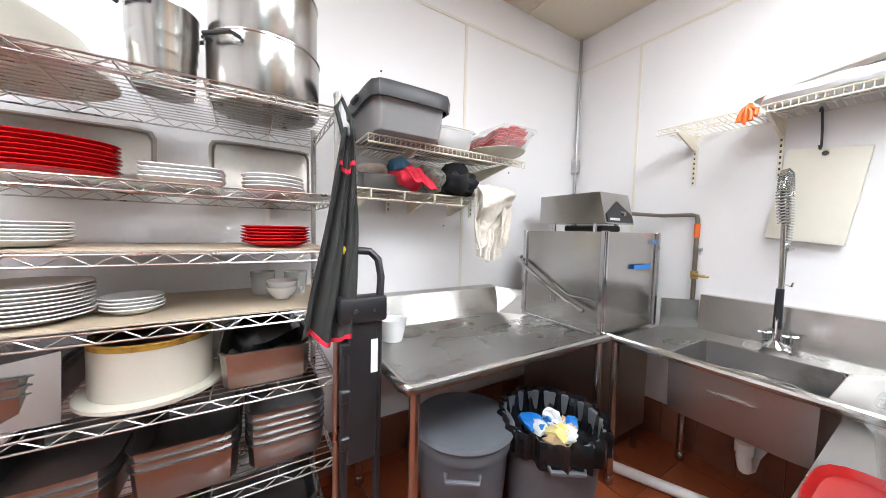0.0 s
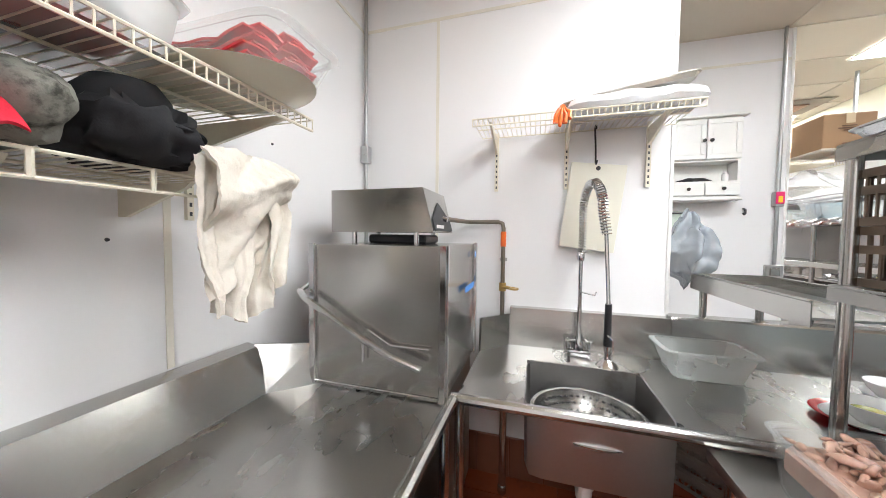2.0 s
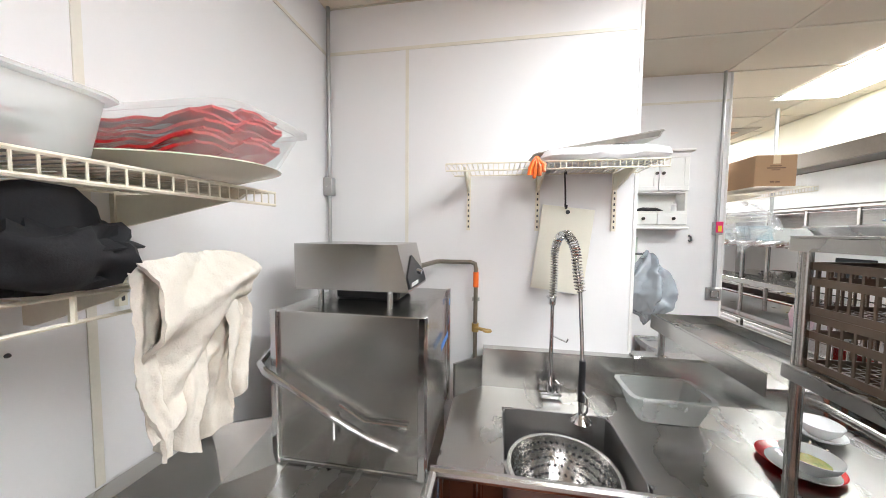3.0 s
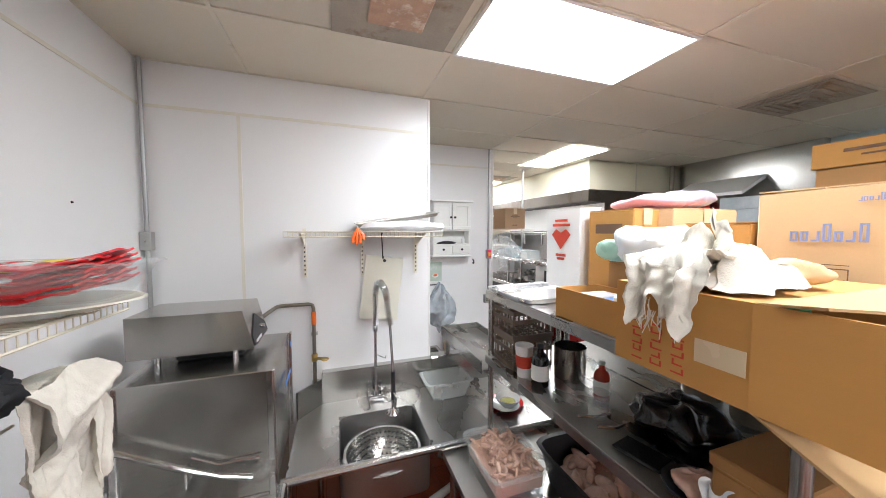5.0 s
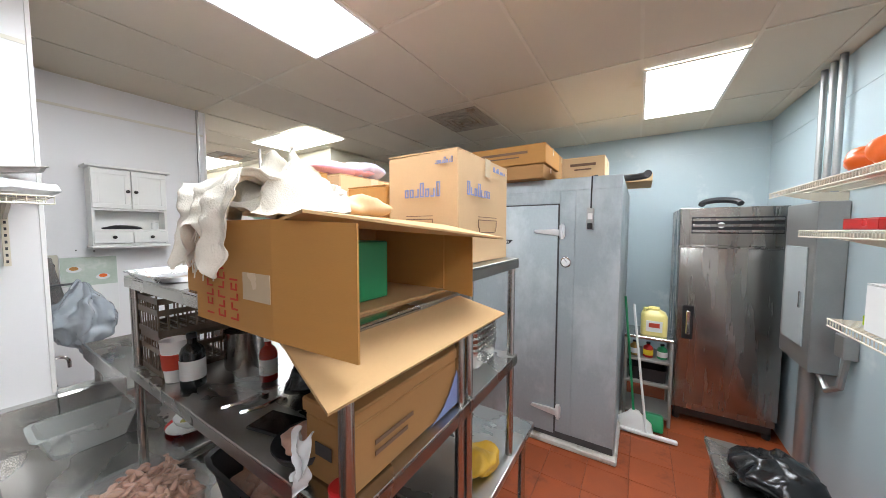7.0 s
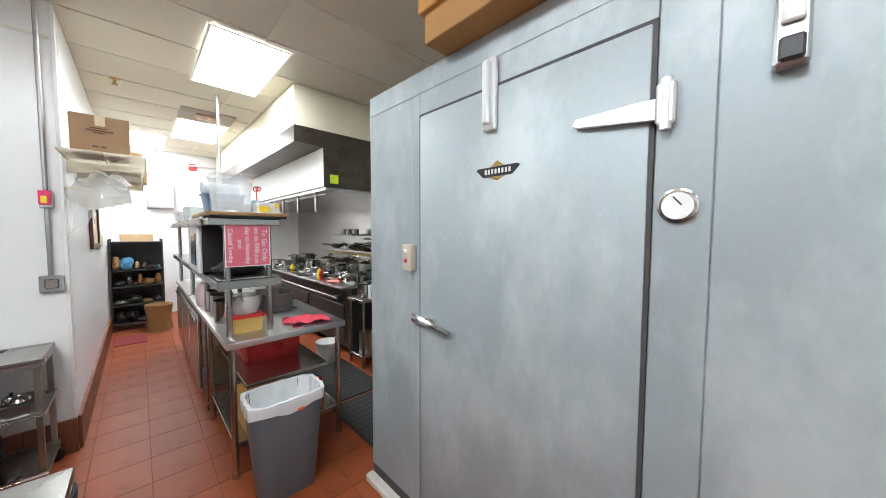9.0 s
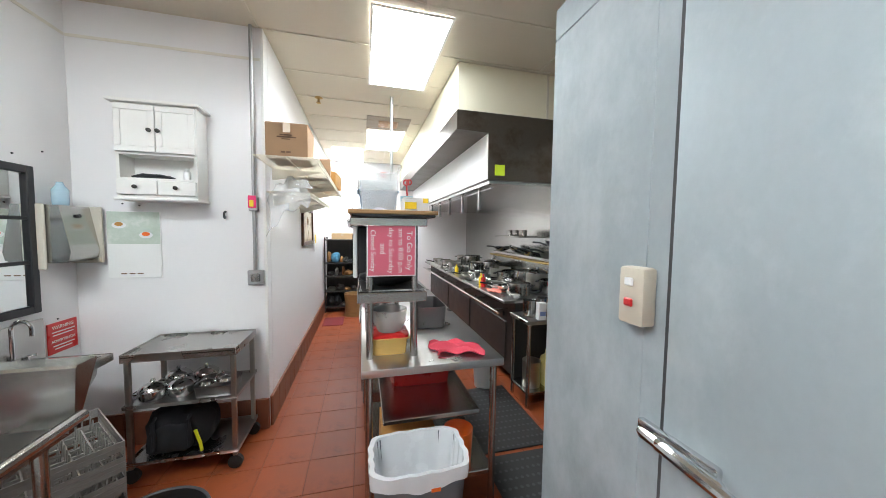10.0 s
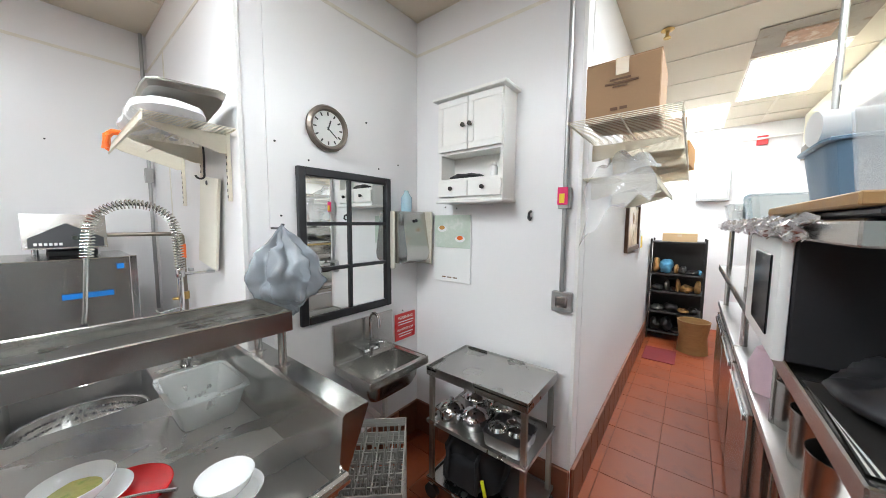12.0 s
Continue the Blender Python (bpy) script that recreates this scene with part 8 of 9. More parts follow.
# ---- serving line ----
L0, L1, L2 = 0.917, 1.292, 1.702
sgn = thing("hours_sign", (2.35, 2.94, 1.385), "faded pink opening-hours sign hung sideways", "sign")
part("sheet", quick(box, 2.222, 2.476, 2.936, 2.941, 1.385, 1.665), PINK_SIGN, sgn)
bm = B()
for r in ((2.216, 2.222, 1.38, 1.67), (2.476, 2.482, 1.38, 1.67)):
    box(bm, r[0], r[1], 2.935, 2.942, r[2], r[3])
for r in ((2.222, 2.476, 1.38, 1.385), (2.222, 2.476, 1.665, 1.67)):
    box(bm, r[0], r[1], 2.935, 2.942, r[2], r[3])
part("border", bm, PAPER, sgn)
for text, x, z, sz in (("Closed Sunday", 2.248, 1.52, 0.038), ("and", 2.30, 1.53, 0.042), ("day to Saturday", 2.345, 1.52, 0.040), ("am to 8:00 p.m", 2.398, 1.52, 0.040), ("To Go Only", 2.445, 1.52, 0.044)):
    lettering(text, sz, PAPER, sgn, pose(x, 2.9352, z, 90, 0, 0) @ pose(0, 0, 0, 0, 0, -90))
bd = thing("wooden_board", (2.35, 3.2, L2), "wooden board lying on the top shelf", "board")
part("board", quick(box, 2.12, 2.60, 2.90, 3.60, L2 + 0.016, L2 + 0.038, 0.003), WOOD, bd)
part("sheet_pan", quick(box, 2.14, 2.585, 2.895, 3.6, L2 + 0.001, L2 + 0.015, 0.004), BLACK, bd)
lt = L2 + 0.039
tub("clear_bin", 2.17, 2.40, 2.95, 3.26, lt, lt + 0.25, clear("cloudy_plastic", (0.78, 0.81, 0.83), 0.2, 0.28), "cloudy plastic bin on the top shelf", "food tub", 0.02)
bowl("purple_bowl", 2.29, 3.12, lt + 0.006, 0.085, 0.09, material("lilac_plastic", (0.42, 0.36, 0.48), 0.35), "lilac plastic bowl inside a bin", "", "bowl", (150, 0))
glb = carton("glove_box", 2.415, 2.56, 2.96, 3.08, lt, lt + 0.075, CARD_WHITE, "white and yellow box of gloves", [("-y", 0.05, 0.5, 0.15, 0.65, YELLOW_BRIGHT), ("-y", 0.75, 0.95, 0.6, 0.95, YELLOW_BRIGHT)], tape=False)
bm = B()
lathe(bm, [(0, 0), (0.035, 0), (0.04, 0.10), (0.036, 0.10), (0.03, 0.006), (0, 0.006)], (2.46, 3.16, lt), 18)
solid("blue_cup", bm, material("pale_blue_plastic", (0.42, 0.62, 0.72), 0.4), "pale blue plastic cup with red scissors", "cup")
bm = B()
tube(bm, arc((2.455, 3.16, lt + 0.185), 0.016, 0, 360, 12), 0.005, 6)
tube(bm, arc((2.475, 3.17, lt + 0.19), 0.015, 0, 360, 12), 0.005, 6)
cyl(bm, (2.458, 3.16, lt + 0.17), (2.466, 3.162, lt + 0.05), 0.005, seg=6)
solid("scissors", bm, RED_PLASTIC, "red-handled scissors standing in a cup", "scissors")
tub("blue_crate", 2.17, 2.42, 3.29, 3.56, lt, lt + 0.15, material("slate_blue_plastic", (0.11, 0.19, 0.28), 0.45), "slate blue plastic crate on the top shelf", "crate", 0.02)
bm = B()
cyl(bm, (2.165, 3.42, lt + 0.195), (2.40, 3.46, lt + 0.195), 0.044, seg=20)
solid("paper_roll", bm, PAPER, "roll of white paper on the blue crate", "paper roll")
def foil(u, v):
    return (2.125 - 0.012 + 0.010 * math.sin(u * 80 + v * 9) + 0.05 * max(0, v - 0.6), 3.15 + 2.3 * u, L2 + 0.012 - 0.06 * (1 - v) + 0.006 * math.sin(u * 120 + v * 5))
cloth("foil_sheet", foil, 160, 8, material("crinkled_foil", (0.62, 0.62, 0.62), 0.25, 1.0, 0.2, 40, 120, 0.6), "crinkled foil wrapped along the shelf edge", "foil", 0.002)
rng = random.Random(11)
for i in range(7):
    y = 4.25 + i * 0.28
    h = rng.uniform(0.08, 0.2)
    tub("food_container", 2.16, 2.36 + rng.uniform(0, 0.1), y, y + 0.22, L2 + 0.002, L2 + h, rng.choice((MILKY, CLEAR, GREY_TUB, MILKY)), "stacked plastic food container on the shelf", "food tub", 0.015)
for i in range(4):
    bm = B()
    box(bm, 2.18, 2.40, 4.75 + i * 0.06, 4.765 + i * 0.06, L2 + 0.002, L2 + 0.17, 0.004, turn=(-15, 0, 0))
    solid("grey_tray", bm, material("teal_grey_plastic", (0.18, 0.24, 0.26), 0.35), "grey plastic tray standing on the shelf", "tray", "grey trays")
mw = thing("microwave", (2.35, 3.72, L1), "white microwave oven with black side on the shelf", "microwave")
part("body", quick(box, 2.16, 2.54, 3.44, 4.0, L1 + 0.01, 1.65, 0.006), BLACK, mw)
part("front", quick(box, 2.13, 2.159, 3.44, 4.0, L1 + 0.008, 1.652, 0.008, 2), PAPER, mw)
part("window", quick(box, 2.124, 2.1295, 3.52, 3.80, L1 + 0.06, 1.60, 0.003), BLACK_GLOSS, mw)
bm = B()
for k in range(6):
    box(bm, 2.38, 2.46, 3.4375, 3.4395, L1 + 0.06 + k * 0.022, L1 + 0.068 + k * 0.022)
part("vent_slots", bm, GREY_BIN, mw)
bundle("black_tray", 2.33, 3.16, L1 + 0.012, 0.16, 0.17, 0.10, BLACK, "black plastic trays heaped on the shelf", "trays", 0.03, 6, 9)
for i in range(5):
    solid("paper_sheet", quick(box, 2.18, 2.53, 2.95, 3.33, L1 + 0.001 + i * 0.002, L1 + 0.0025 + i * 0.002, turn=(0, 0, i * 1.2 - 2)), PAPER if i % 2 else DARK_UNDER, "sheets of paper and trays on the shelf", "paper", "papers")
wt = tub("yellow_food_box", 2.24, 2.45, 2.98, 3.19, L0, L0 + 0.10, clear("amber_clear", (0.75, 0.50, 0.15), 0.2, 0.75), "clear box of yellow food with red lid", "food tub", 0.01)
part("lid", quick(lathe, [(1.05, 0), (1.06, 0.012), (1.0, 0.016), (0, 0.016)], (2.345, 3.085, L0 + 0.10), 40, 0.105, 0.105, 8), RED_PLASTIC, wt, "red lid")
bm = B()
lathe(bm, [(0, 0), (0.07, 0), (0.10, 0.06), (0.105, 0.13), (0.10, 0.13), (0.066, 0.006), (0, 0.006)], (2.35, 3.09, L0 + 0.117), 28)
solid("milky_bowl", bm, MILKY, "milky plastic bowl on a food box", "bowl")
stock_pot(2.30, 3.42, L0, 0.09, 0.16, "small steel pot on the serving table", False)
for y in (3.65, 3.9):
    stock_pot(2.30, y, L0, 0.08, 0.17, "steel insert pot on the serving table", False)
bm = B()
lathe(bm, [(0, 0), (0.07, 0), (0.085, 0.12), (0.06, 0.2), (0.03, 0.22), (0, 0.22)], (2.26, 4.2, L0), 24)
solid("pink_jug", bm, material("pale_pink_plastic", (0.62, 0.45, 0.50), 0.4), "pale pink plastic jug on the serving table", "jug")
hotel_pan(2.56, 2.80, 3.40, 3.80, L0, 0.16, "deep steel pan on the serving table")
cloth("red_rag", lambda u, v: (2.60 + 0.27 * u + 0.02 * math.sin(v * 6), 2.88 + 0.20 * v + 0.03 * math.sin(u * 5), L0 + 0.004 + 0.012 * (1 + math.sin(u * 11 + v * 7)) * (1 + 0.5 * math.sin(v * 13))), 26, 20, material("coral_rag", (0.58, 0.055, 0.09), 0.9, 0, 0.15, 14, 240, 0.4), "coral red rag lying on the steel table", "rag", 0.004)
rd = tub("red_crate", 2.36, 2.80, 3.22, 3.72, 0.592, 0.80, RED_PLASTIC, "red plastic crate on the undershelf", "crate", 0.02)
carton("low_carton", 2.30, 2.62, 2.90, 3.3, 0.231, 0.44, CARD, "open brown carton on the lower shelf", (), "line cartons")
bm = B()
lathe(bm, [(0, 0), (0.08, 0), (0.09, 0.2), (0.085, 0.2), (0, 0.01)], (2.76, 2.98, 0.231), 24)
solid("orange_pail", bm, ORANGE, "orange plastic pail on the lower shelf", "pail")
tc = thing("waste_basket", (2.44, 2.58, 0), "grey rectangular waste basket with a white liner", "waste basket")
part("body", quick(lathe, [(0, 0), (0.74, 0), (0.76, 0.01), (0.99, 0.585), (1.02, 0.59), (1.02, 0.61), (0.96, 0.61), (0.72, 0.015), (0, 0.012)], (2.44, 2.58, 0), 48, 0.21, 0.145, 5), GREY_BIN, tc)
bm = B()
def wliner(u, v):
    a = 2 * math.pi * u
    k = 1 / (abs(math.cos(a)) ** 5 + abs(math.sin(a)) ** 5) ** 0.2
    prof = [(1.03, 0.548), (1.05, 0.585), (1.055, 0.622), (0.95, 0.622), (0.90, 0.50), (0.80, 0.30)]
    q = v * 5
    i = min(int(q), 4)
    r = prof[i][0] + (prof[i + 1][0] - prof[i][0]) * (q - i) + 0.02 * math.sin(a * 14) * (1 - v * 0.5)
    z = prof[i][1] + (prof[i + 1][1] - prof[i][1]) * (q - i) + 0.012 * math.sin(a * 5) * (v < 0.3)
    return (2.44 + 0.21 * r * k * math.cos(a), 2.58 + 0.145 * r * k * math.sin(a), z)
sheet(bm, wliner, 90, 10)
part("liner", bm, BAG_WHITE, tc, "white bin liner")
part("liner_floor", quick(lathe, [(0, 0), (0.8, 0), (0.8, 0.004), (0, 0.004)], (2.44, 2.58, 0.30), 40, 0.21, 0.145, 5), BAG_WHITE, tc)
part("orange_tag", quick(box, 2.47, 2.51, 2.4185, 2.4205, 0.545, 0.56), ORANGE, tc)
uc = thing("undercounter_fridge", (2.55, 4.7, 0), "stainless undercounter fridge beneath the serving line", "fridge")
part("body", quick(box, 2.20, 2.95, 3.85, 6.3, 0.12, 0.865, 0.006), STEEL, uc)
bm = B()
for k in range(7):
    box(bm, 2.192, 2.199, 3.88, 4.02, 0.16 + k * 0.035, 0.175 + k * 0.035)
part("vent_louvres", bm, DARK_GASKET, uc)
for k in range(3):
    d = part("door", quick(box, 2.175, 2.1985, 4.08 + 0.72 * k, 4.76 + 0.72 * k, 0.16, 0.84, 0.005), STEEL, uc)
    part("handle", quick(box, 2.16, 2.1745, 4.12 + 0.72 * k, 4.72 + 0.72 * k, 0.78, 0.81, 0.004), CHROME, d)
for x in (2.26, 2.88):
    for y in (3.9, 6.2):
        part("caster", quick(cyl, (x, y - 0.02, 0.055), (x, y + 0.02, 0.055), 0.055, seg=18), BLACK, uc)
for k in range(2):
    solid("rubber_mat", quick(box, 3.02, 3.62, 2.30 + 0.96 * k, 3.22 + 0.96 * k, 0.0, 0.014, 0.004), RUBBER, "black rubber floor mat with drain holes", "floor mat", "rubber mats")
bm = B()
for i in range(14):
    for j in range(26):
        x, y = 3.05 + i * 0.041, 2.34 + j * 0.073
        if abs(y - 3.24) > 0.035:
            cyl(bm, (x, y, 0.0142), (x, y, 0.0152), 0.012, seg=6)
tagged(solid("mat_holes", bm, DARK_GASKET, "rows of drain holes in the rubber mats", "mat holes"), kind="stuff")

# ---- cooking line ----
cl = thing("cooking_line", (4.2, 6.2, 0), "greasy stainless cooking range line with front rails", "range")
part("body", quick(box, 3.72, 4.55, 4.12, 8.3, 0.10, 0.90, 0.01), DARK_UNDER, cl)
part("worktop", quick(box, 3.58, 4.60, 4.10, 8.3, 0.90, 0.93, 0.006), STEEL_TOP, cl)
part("front_rail", quick(cyl, (3.54, 4.15, 0.80), (3.54, 8.2, 0.80), 0.016), CHROME, cl)
for k in range(7):
    part("rail_bracket", quick(cyl, (3.54, 4.3 + k * 0.6, 0.80), (3.72, 4.3 + k * 0.6, 0.80), 0.01), CHROME, cl)
for k in range(8):
    kn = part("knob", quick(cyl, (3.70, 4.4 + k * 0.45, 0.72), (3.72, 4.4 + k * 0.45, 0.72), 0.028, seg=16), BLACK, cl)
for k in range(3):
    part("oven_door", quick(box, 3.70, 3.72, 4.3 + k * 1.2, 5.35 + k * 1.2, 0.20, 0.66, 0.01), DARK_UNDER, cl)
part("back_riser", quick(box, 4.45, 4.60, 4.1, 6.4, 0.93, 1.30, 0.006), STEEL, cl)
part("gas_rail", quick(cyl, (4.40, 4.1, 1.24), (4.40, 6.4, 1.24), 0.016), BRASS, cl)
for k in range(4):
    part("burner_grate", quick(lathe, [(0.12, 0), (0.12, 0.02), (0.09, 0.02), (0.09, 0), ], (4.1, 4.5 + 0.5 * k, 0.932), 24), BLACK, cl)
sh2 = thing("wall_shelf", (4.5, 5.6, 1.55), "small steel shelf on the wall behind the range", "shelf")
part("deck", quick(box, 4.30, 4.715, 5.2, 6.0, 1.55, 1.57, 0.004), STEEL, sh2)
rng = random.Random(21)
for i in range(16):
    y = 4.25 + i * 0.24
    x = rng.uniform(3.75, 4.2)
    k = i % 4
    if k == 0:
        stock_pot(x, y, 0.953, rng.uniform(0.09, 0.13), rng.uniform(0.07, 0.16), "steel cooking pot standing on the range", True)
    elif k == 1:
        hotel_pan(x - 0.12, x + 0.12, y - 0.09, y + 0.09, 0.932, 0.09, "steel insert pan on the cooking line", "line pans")
    elif k == 2:
        t = thing("frying_pan", (x, y, 0.953), "dark frying pan on the range", "frying pan", "frying pans")
        part("pan", quick(lathe, [(0, 0), (0.09, 0), (0.13, 0.045), (0.125, 0.045), (0.088, 0.005), (0, 0.005)], (x, y, 0.953), 28), STEEL_DIRTY, t)
        part("handle", quick(tube, [(x - 0.12, y, 0.99), (x - 0.30, y - 0.05, 1.03)], 0.010, 8), BLACK, t)
    else:
        bowl("steel_bowl", x, y, 0.932, 0.10, 0.07, CHROME, "steel mixing bowl on the cooking line", "steel bowls")
for y, z, tl in ((4.35, 1.30, 18), (4.75, 1.30, -12), (5.2, 1.30, 10)):
    t = thing("frying_pan", (4.52, y, z), "frying pan resting on the range riser", "frying pan", "frying pans")
    bm = quick(lathe, [(0, 0), (0.10, 0), (0.145, 0.05), (0.14, 0.05), (0.098, 0.005), (0, 0.005)], (0, 0, 0), 28)
    bmesh.ops.transform(bm, matrix=pose(4.52, y, z + 0.004, 0, 0, 0), verts=bm.verts)
    part("pan", bm, (STEEL_DIRTY, CHROME, DARK_UNDER)[tl % 3], t)
    part("handle", quick(tube, [(4.39, y, z + 0.045), (4.22, y - 0.06, z + 0.085)], 0.010, 8), BLACK, t)
for i, (m, y) in enumerate(((YELLOW_BRIGHT, 5.0), (RED_PLASTIC, 4.92), (YELLOW_BRIGHT, 6.1))):
    bottle(3.68, y, 0.931, 0.03, 0.16, m, "squeeze sauce bottle on the cooking line", m, "squeeze_bottle", None, "squeeze bottles")
for i in range(3):
    stock_pot(4.45, 5.35 + i * 0.2, 1.572, 0.06, 0.08, "small steel tin on the wall shelf", False)
wrng = random.Random(77)
# pans piled on the riser and along the back of the range
for x, y, z, r, h, ti, mt in ((4.50, 4.95, 1.302, 0.17, 0.075, 14, STEEL_DIRTY), (4.46, 4.52, 1.302, 0.19, 0.09, -10, STEEL_DIRTY), (4.46, 4.52, 1.40, 0.16, 0.08, 12, BLACK), (4.50, 5.65, 1.302, 0.15, 0.07, 16, CHROME), (4.50, 6.05, 1.302, 0.14, 0.06, -12, CHROME)):
    wk = thing("wok", (x, y, z), "used steel wok resting on the range riser", "wok", "woks")
    bm = quick(lathe, [(0, 0), (r * 0.4, 0.004), (r * 0.8, h * 0.5), (r, h), (r * 1.02, h + 0.004), (r * 0.97, h), (r * 0.77, h * 0.52), (r * 0.38, 0.010), (0, 0.006)], (0, 0, 0), 32)
    bmesh.ops.transform(bm, matrix=pose(x, y, z + r * abs(math.sin(radians(ti))) * 0.45, ti * 0.4, ti, 0), verts=bm.verts)
    part("bowl", bm, mt, wk)
    part("handle", quick(tube, [(x - r * 0.95, y, z + h), (x - r - 0.10, y - 0.04, z + h + 0.03), (x - r - 0.20, y - 0.06, z + h + 0.035)], 0.011, 8), BLACK, wk)
for i in range(11):
    y = 4.30 + i * 0.33 + wrng.uniform(-0.05, 0.05)
    r, h = wrng.uniform(0.10, 0.17), wrng.uniform(0.10, 0.24)
    stock_pot(4.24 + wrng.uniform(-0.03, 0.03), y, 0.953, r, h, "well-used steel pot at the back of the range", i % 2 == 0, i % 4 == 1, (CHROME, STEEL_DIRTY, STEEL)[i % 3])
for i in range(9):
    bowl("steel_bowl", 3.72 + wrng.uniform(0, 0.08), 4.20 + i * 0.17, 0.932 + 0.03 * (i % 3 == 2), wrng.uniform(0.06, 0.09), 0.045, CHROME if i % 3 else WHITE_CERAMIC, "small bowl on the edge of the cooking line", "line bowls")
for i in range(8):
    hotel_pan(3.70, 3.90, 6.3 + i * 0.22, 6.49 + i * 0.22, 0.932, wrng.uniform(0.06, 0.14), "steel insert pan on the far cooking line", "line pans", (STEEL, STEEL_DIRTY)[i % 2])
hst = thing("hanging_strainer", (4.70, 4.22, 1.35), "round wire strainer hanging on the wall by the range", "strainer")
part("hoop", quick(tube, arc((4.69, 4.22, 1.52), 0.11, 0, 360, 28, (0, 1, 0), (0, 0, 1)), 0.006, 8), CHROME, hst)
bm = B()
for i in range(-5, 6):
    d = i * 0.019
    e = math.sqrt(max(0.0, 0.108 ** 2 - d * d))
    cyl(bm, (4.69, 4.22 + d, 1.52 - e), (4.69, 4.22 + d, 1.52 + e), 0.0012, seg=4)
    cyl(bm, (4.6925, 4.22 - e, 1.52 + d), (4.6925, 4.22 + e, 1.52 + d), 0.0012, seg=4)
part("mesh", bm, CHROME, hst)
part("handle", quick(cyl, (4.69, 4.22, 1.63), (4.69, 4.22, 1.82), 0.008), CHROME, hst)
cloth("pink_rag", lambda u, v: (3.62 + 0.16 * u, 4.48 + 0.22 * v, 0.934 + 0.012 * (1 + math.sin(u * 9 + v * 8))), 16, 16, material("salmon_rag", (0.70, 0.25, 0.20), 0.9, 0, 0.15, 14, 240, 0.4), "salmon pink rag on the cooking line", "rag", 0.004)
part("utensil_rail", quick(cyl, (3.42, 4.1, 2.06), (3.42, 8.4, 2.06), 0.012), CHROME, hd)
part("grease_trough", quick(box, 3.36, 4.71, 4.02, 8.58, 2.085, 2.119, 0.004), STEEL, hd, "bright grease trough under the filters")
for k in range(6):
    part("hanger", quick(box, 3.40, 3.43, 4.4 + k * 0.6, 4.43 + k * 0.6, 1.86, 2.085, 0.003), STEEL, hd)
part("caution_sticker", quick(box, 3.41, 3.51, 4.0035, 4.0095, 2.165, 2.265), LIME, hd, "lime green caution sticker")
part("soffit_trim", quick(box, 3.945, 3.965, 4.012, 4.0195, 2.745, H - 0.01), GRID_MAT, hd)

# small table, stool and pot sink at the end of the range
stb = thing("side_table", (3.88, 3.85, 0), "small stainless side table with undershelf", "work table")
part("tabletop", quick(box, 3.64, 4.12, 3.72, 4.08, 0.785, 0.82, 0.005), STEEL_TOP, stb)
part("undershelf", quick(box, 3.66, 4.10, 3.74, 4.06, 0.12, 0.145, 0.004), STEEL, stb)
for x in (3.67, 4.09):
    for y in (3.75, 4.05):
        part("leg", quick(cyl, (x, y, 0), (x, y, 0.785), 0.018), STEEL, stb)
for x, y, r, h in ((3.75, 3.90, 0.06, 0.15), (3.93, 3.98, 0.065, 0.15)):
    stock_pot(x, y, 0.821, r, h, "steel insert pot on the side table", False)
carton("milk_carton", 3.76, 3.84, 3.745, 3.80, 0.821, 0.98, CARD_WHITE, "white and blue carton on the side table", [("-y", 0.15, 0.85, 0.25, 0.5, INK_BLUE)], tape=False)
carton("milk_carton", 3.90, 3.98, 3.76, 3.83, 0.821, 0.98, CARD_WHITE, "white carton on the side table", [("-y", 0.2, 0.8, 0.7, 0.85, BLUE)], tape=False)
bottle(4.03, 3.80, 0.821, 0.03, 0.24, BLACK_GLOSS, "dark soy sauce bottle with blue label", BLACK, label_mat=BLUE, group="bottles")
bottle(4.08, 3.97, 0.821, 0.032, 0.22, material("amber_sauce", (0.42, 0.14, 0.03), 0.2), "amber sauce bottle on the side table", PAPER, group="bottles")
yj = thing("oil_jug", (3.95, 3.85, 0.146), "pale yellow plastic oil jug under the side table", "jug")
jug(3.98, 3.83, 0.146, 0.10, 0.34, yj, YELLOW, False)
stock_pot(3.78, 3.88, 0.146, 0.085, 0.24, "dark steel pot under the side table", False, mat=STEEL_DIRTY)
bm = B()
lathe(bm, [(0, 0), (0.11, 0), (0.13, 0.26), (0.135, 0.265), (0.125, 0.26), (0, 0.02)], (3.45, 4.25, 0), 30)
solid("white_bucket", bm, PAPER, "white plastic bucket on the floor", "bucket")
ps = thing("pot_sink", (4.4, 3.5, 0), "deep stainless pot sink", "sink")
bm = B()
for r in ((4.13, 4.15, 2.75, 3.70), (4.66, 4.68, 2.75, 3.70), (4.15, 4.66, 3.68, 3.70), (4.15, 4.66, 2.75, 2.77)):
    box(bm, *r, 0.55, 0.94, 0.004)
box(bm, 4.13, 4.68, 2.75, 3.70, 0.53, 0.55)
part("basin", bm, STEEL_DIRTY, ps)
part("rim", quick(tube, [(4.12, 2.75, 0.945), (4.12, 3.71, 0.945), (4.68, 3.71, 0.945)], 0.02, 10), STEEL, ps)
for x in (4.17, 4.62):
    for y in (2.8, 3.65):
        part("leg", quick(cyl, (x, y, 0), (x, y, 0.53), 0.02), STEEL, ps)
bottle(4.40, 3.85, 0.821, 0.075, 0.30, clear("water_bottle_plastic", (0.75, 0.85, 0.85), 0.1, 0.4), "clear plastic water bottle with green label", GREEN, "water_bottle", None)
bpl = thing("back_ledge", (4.4, 3.9, 0), "steel ledge behind the pot sink", "ledge")
part("deck", quick(box, 4.14, 4.70, 3.72, 4.06, 0.79, 0.82, 0.004), STEEL_DIRTY, bpl)
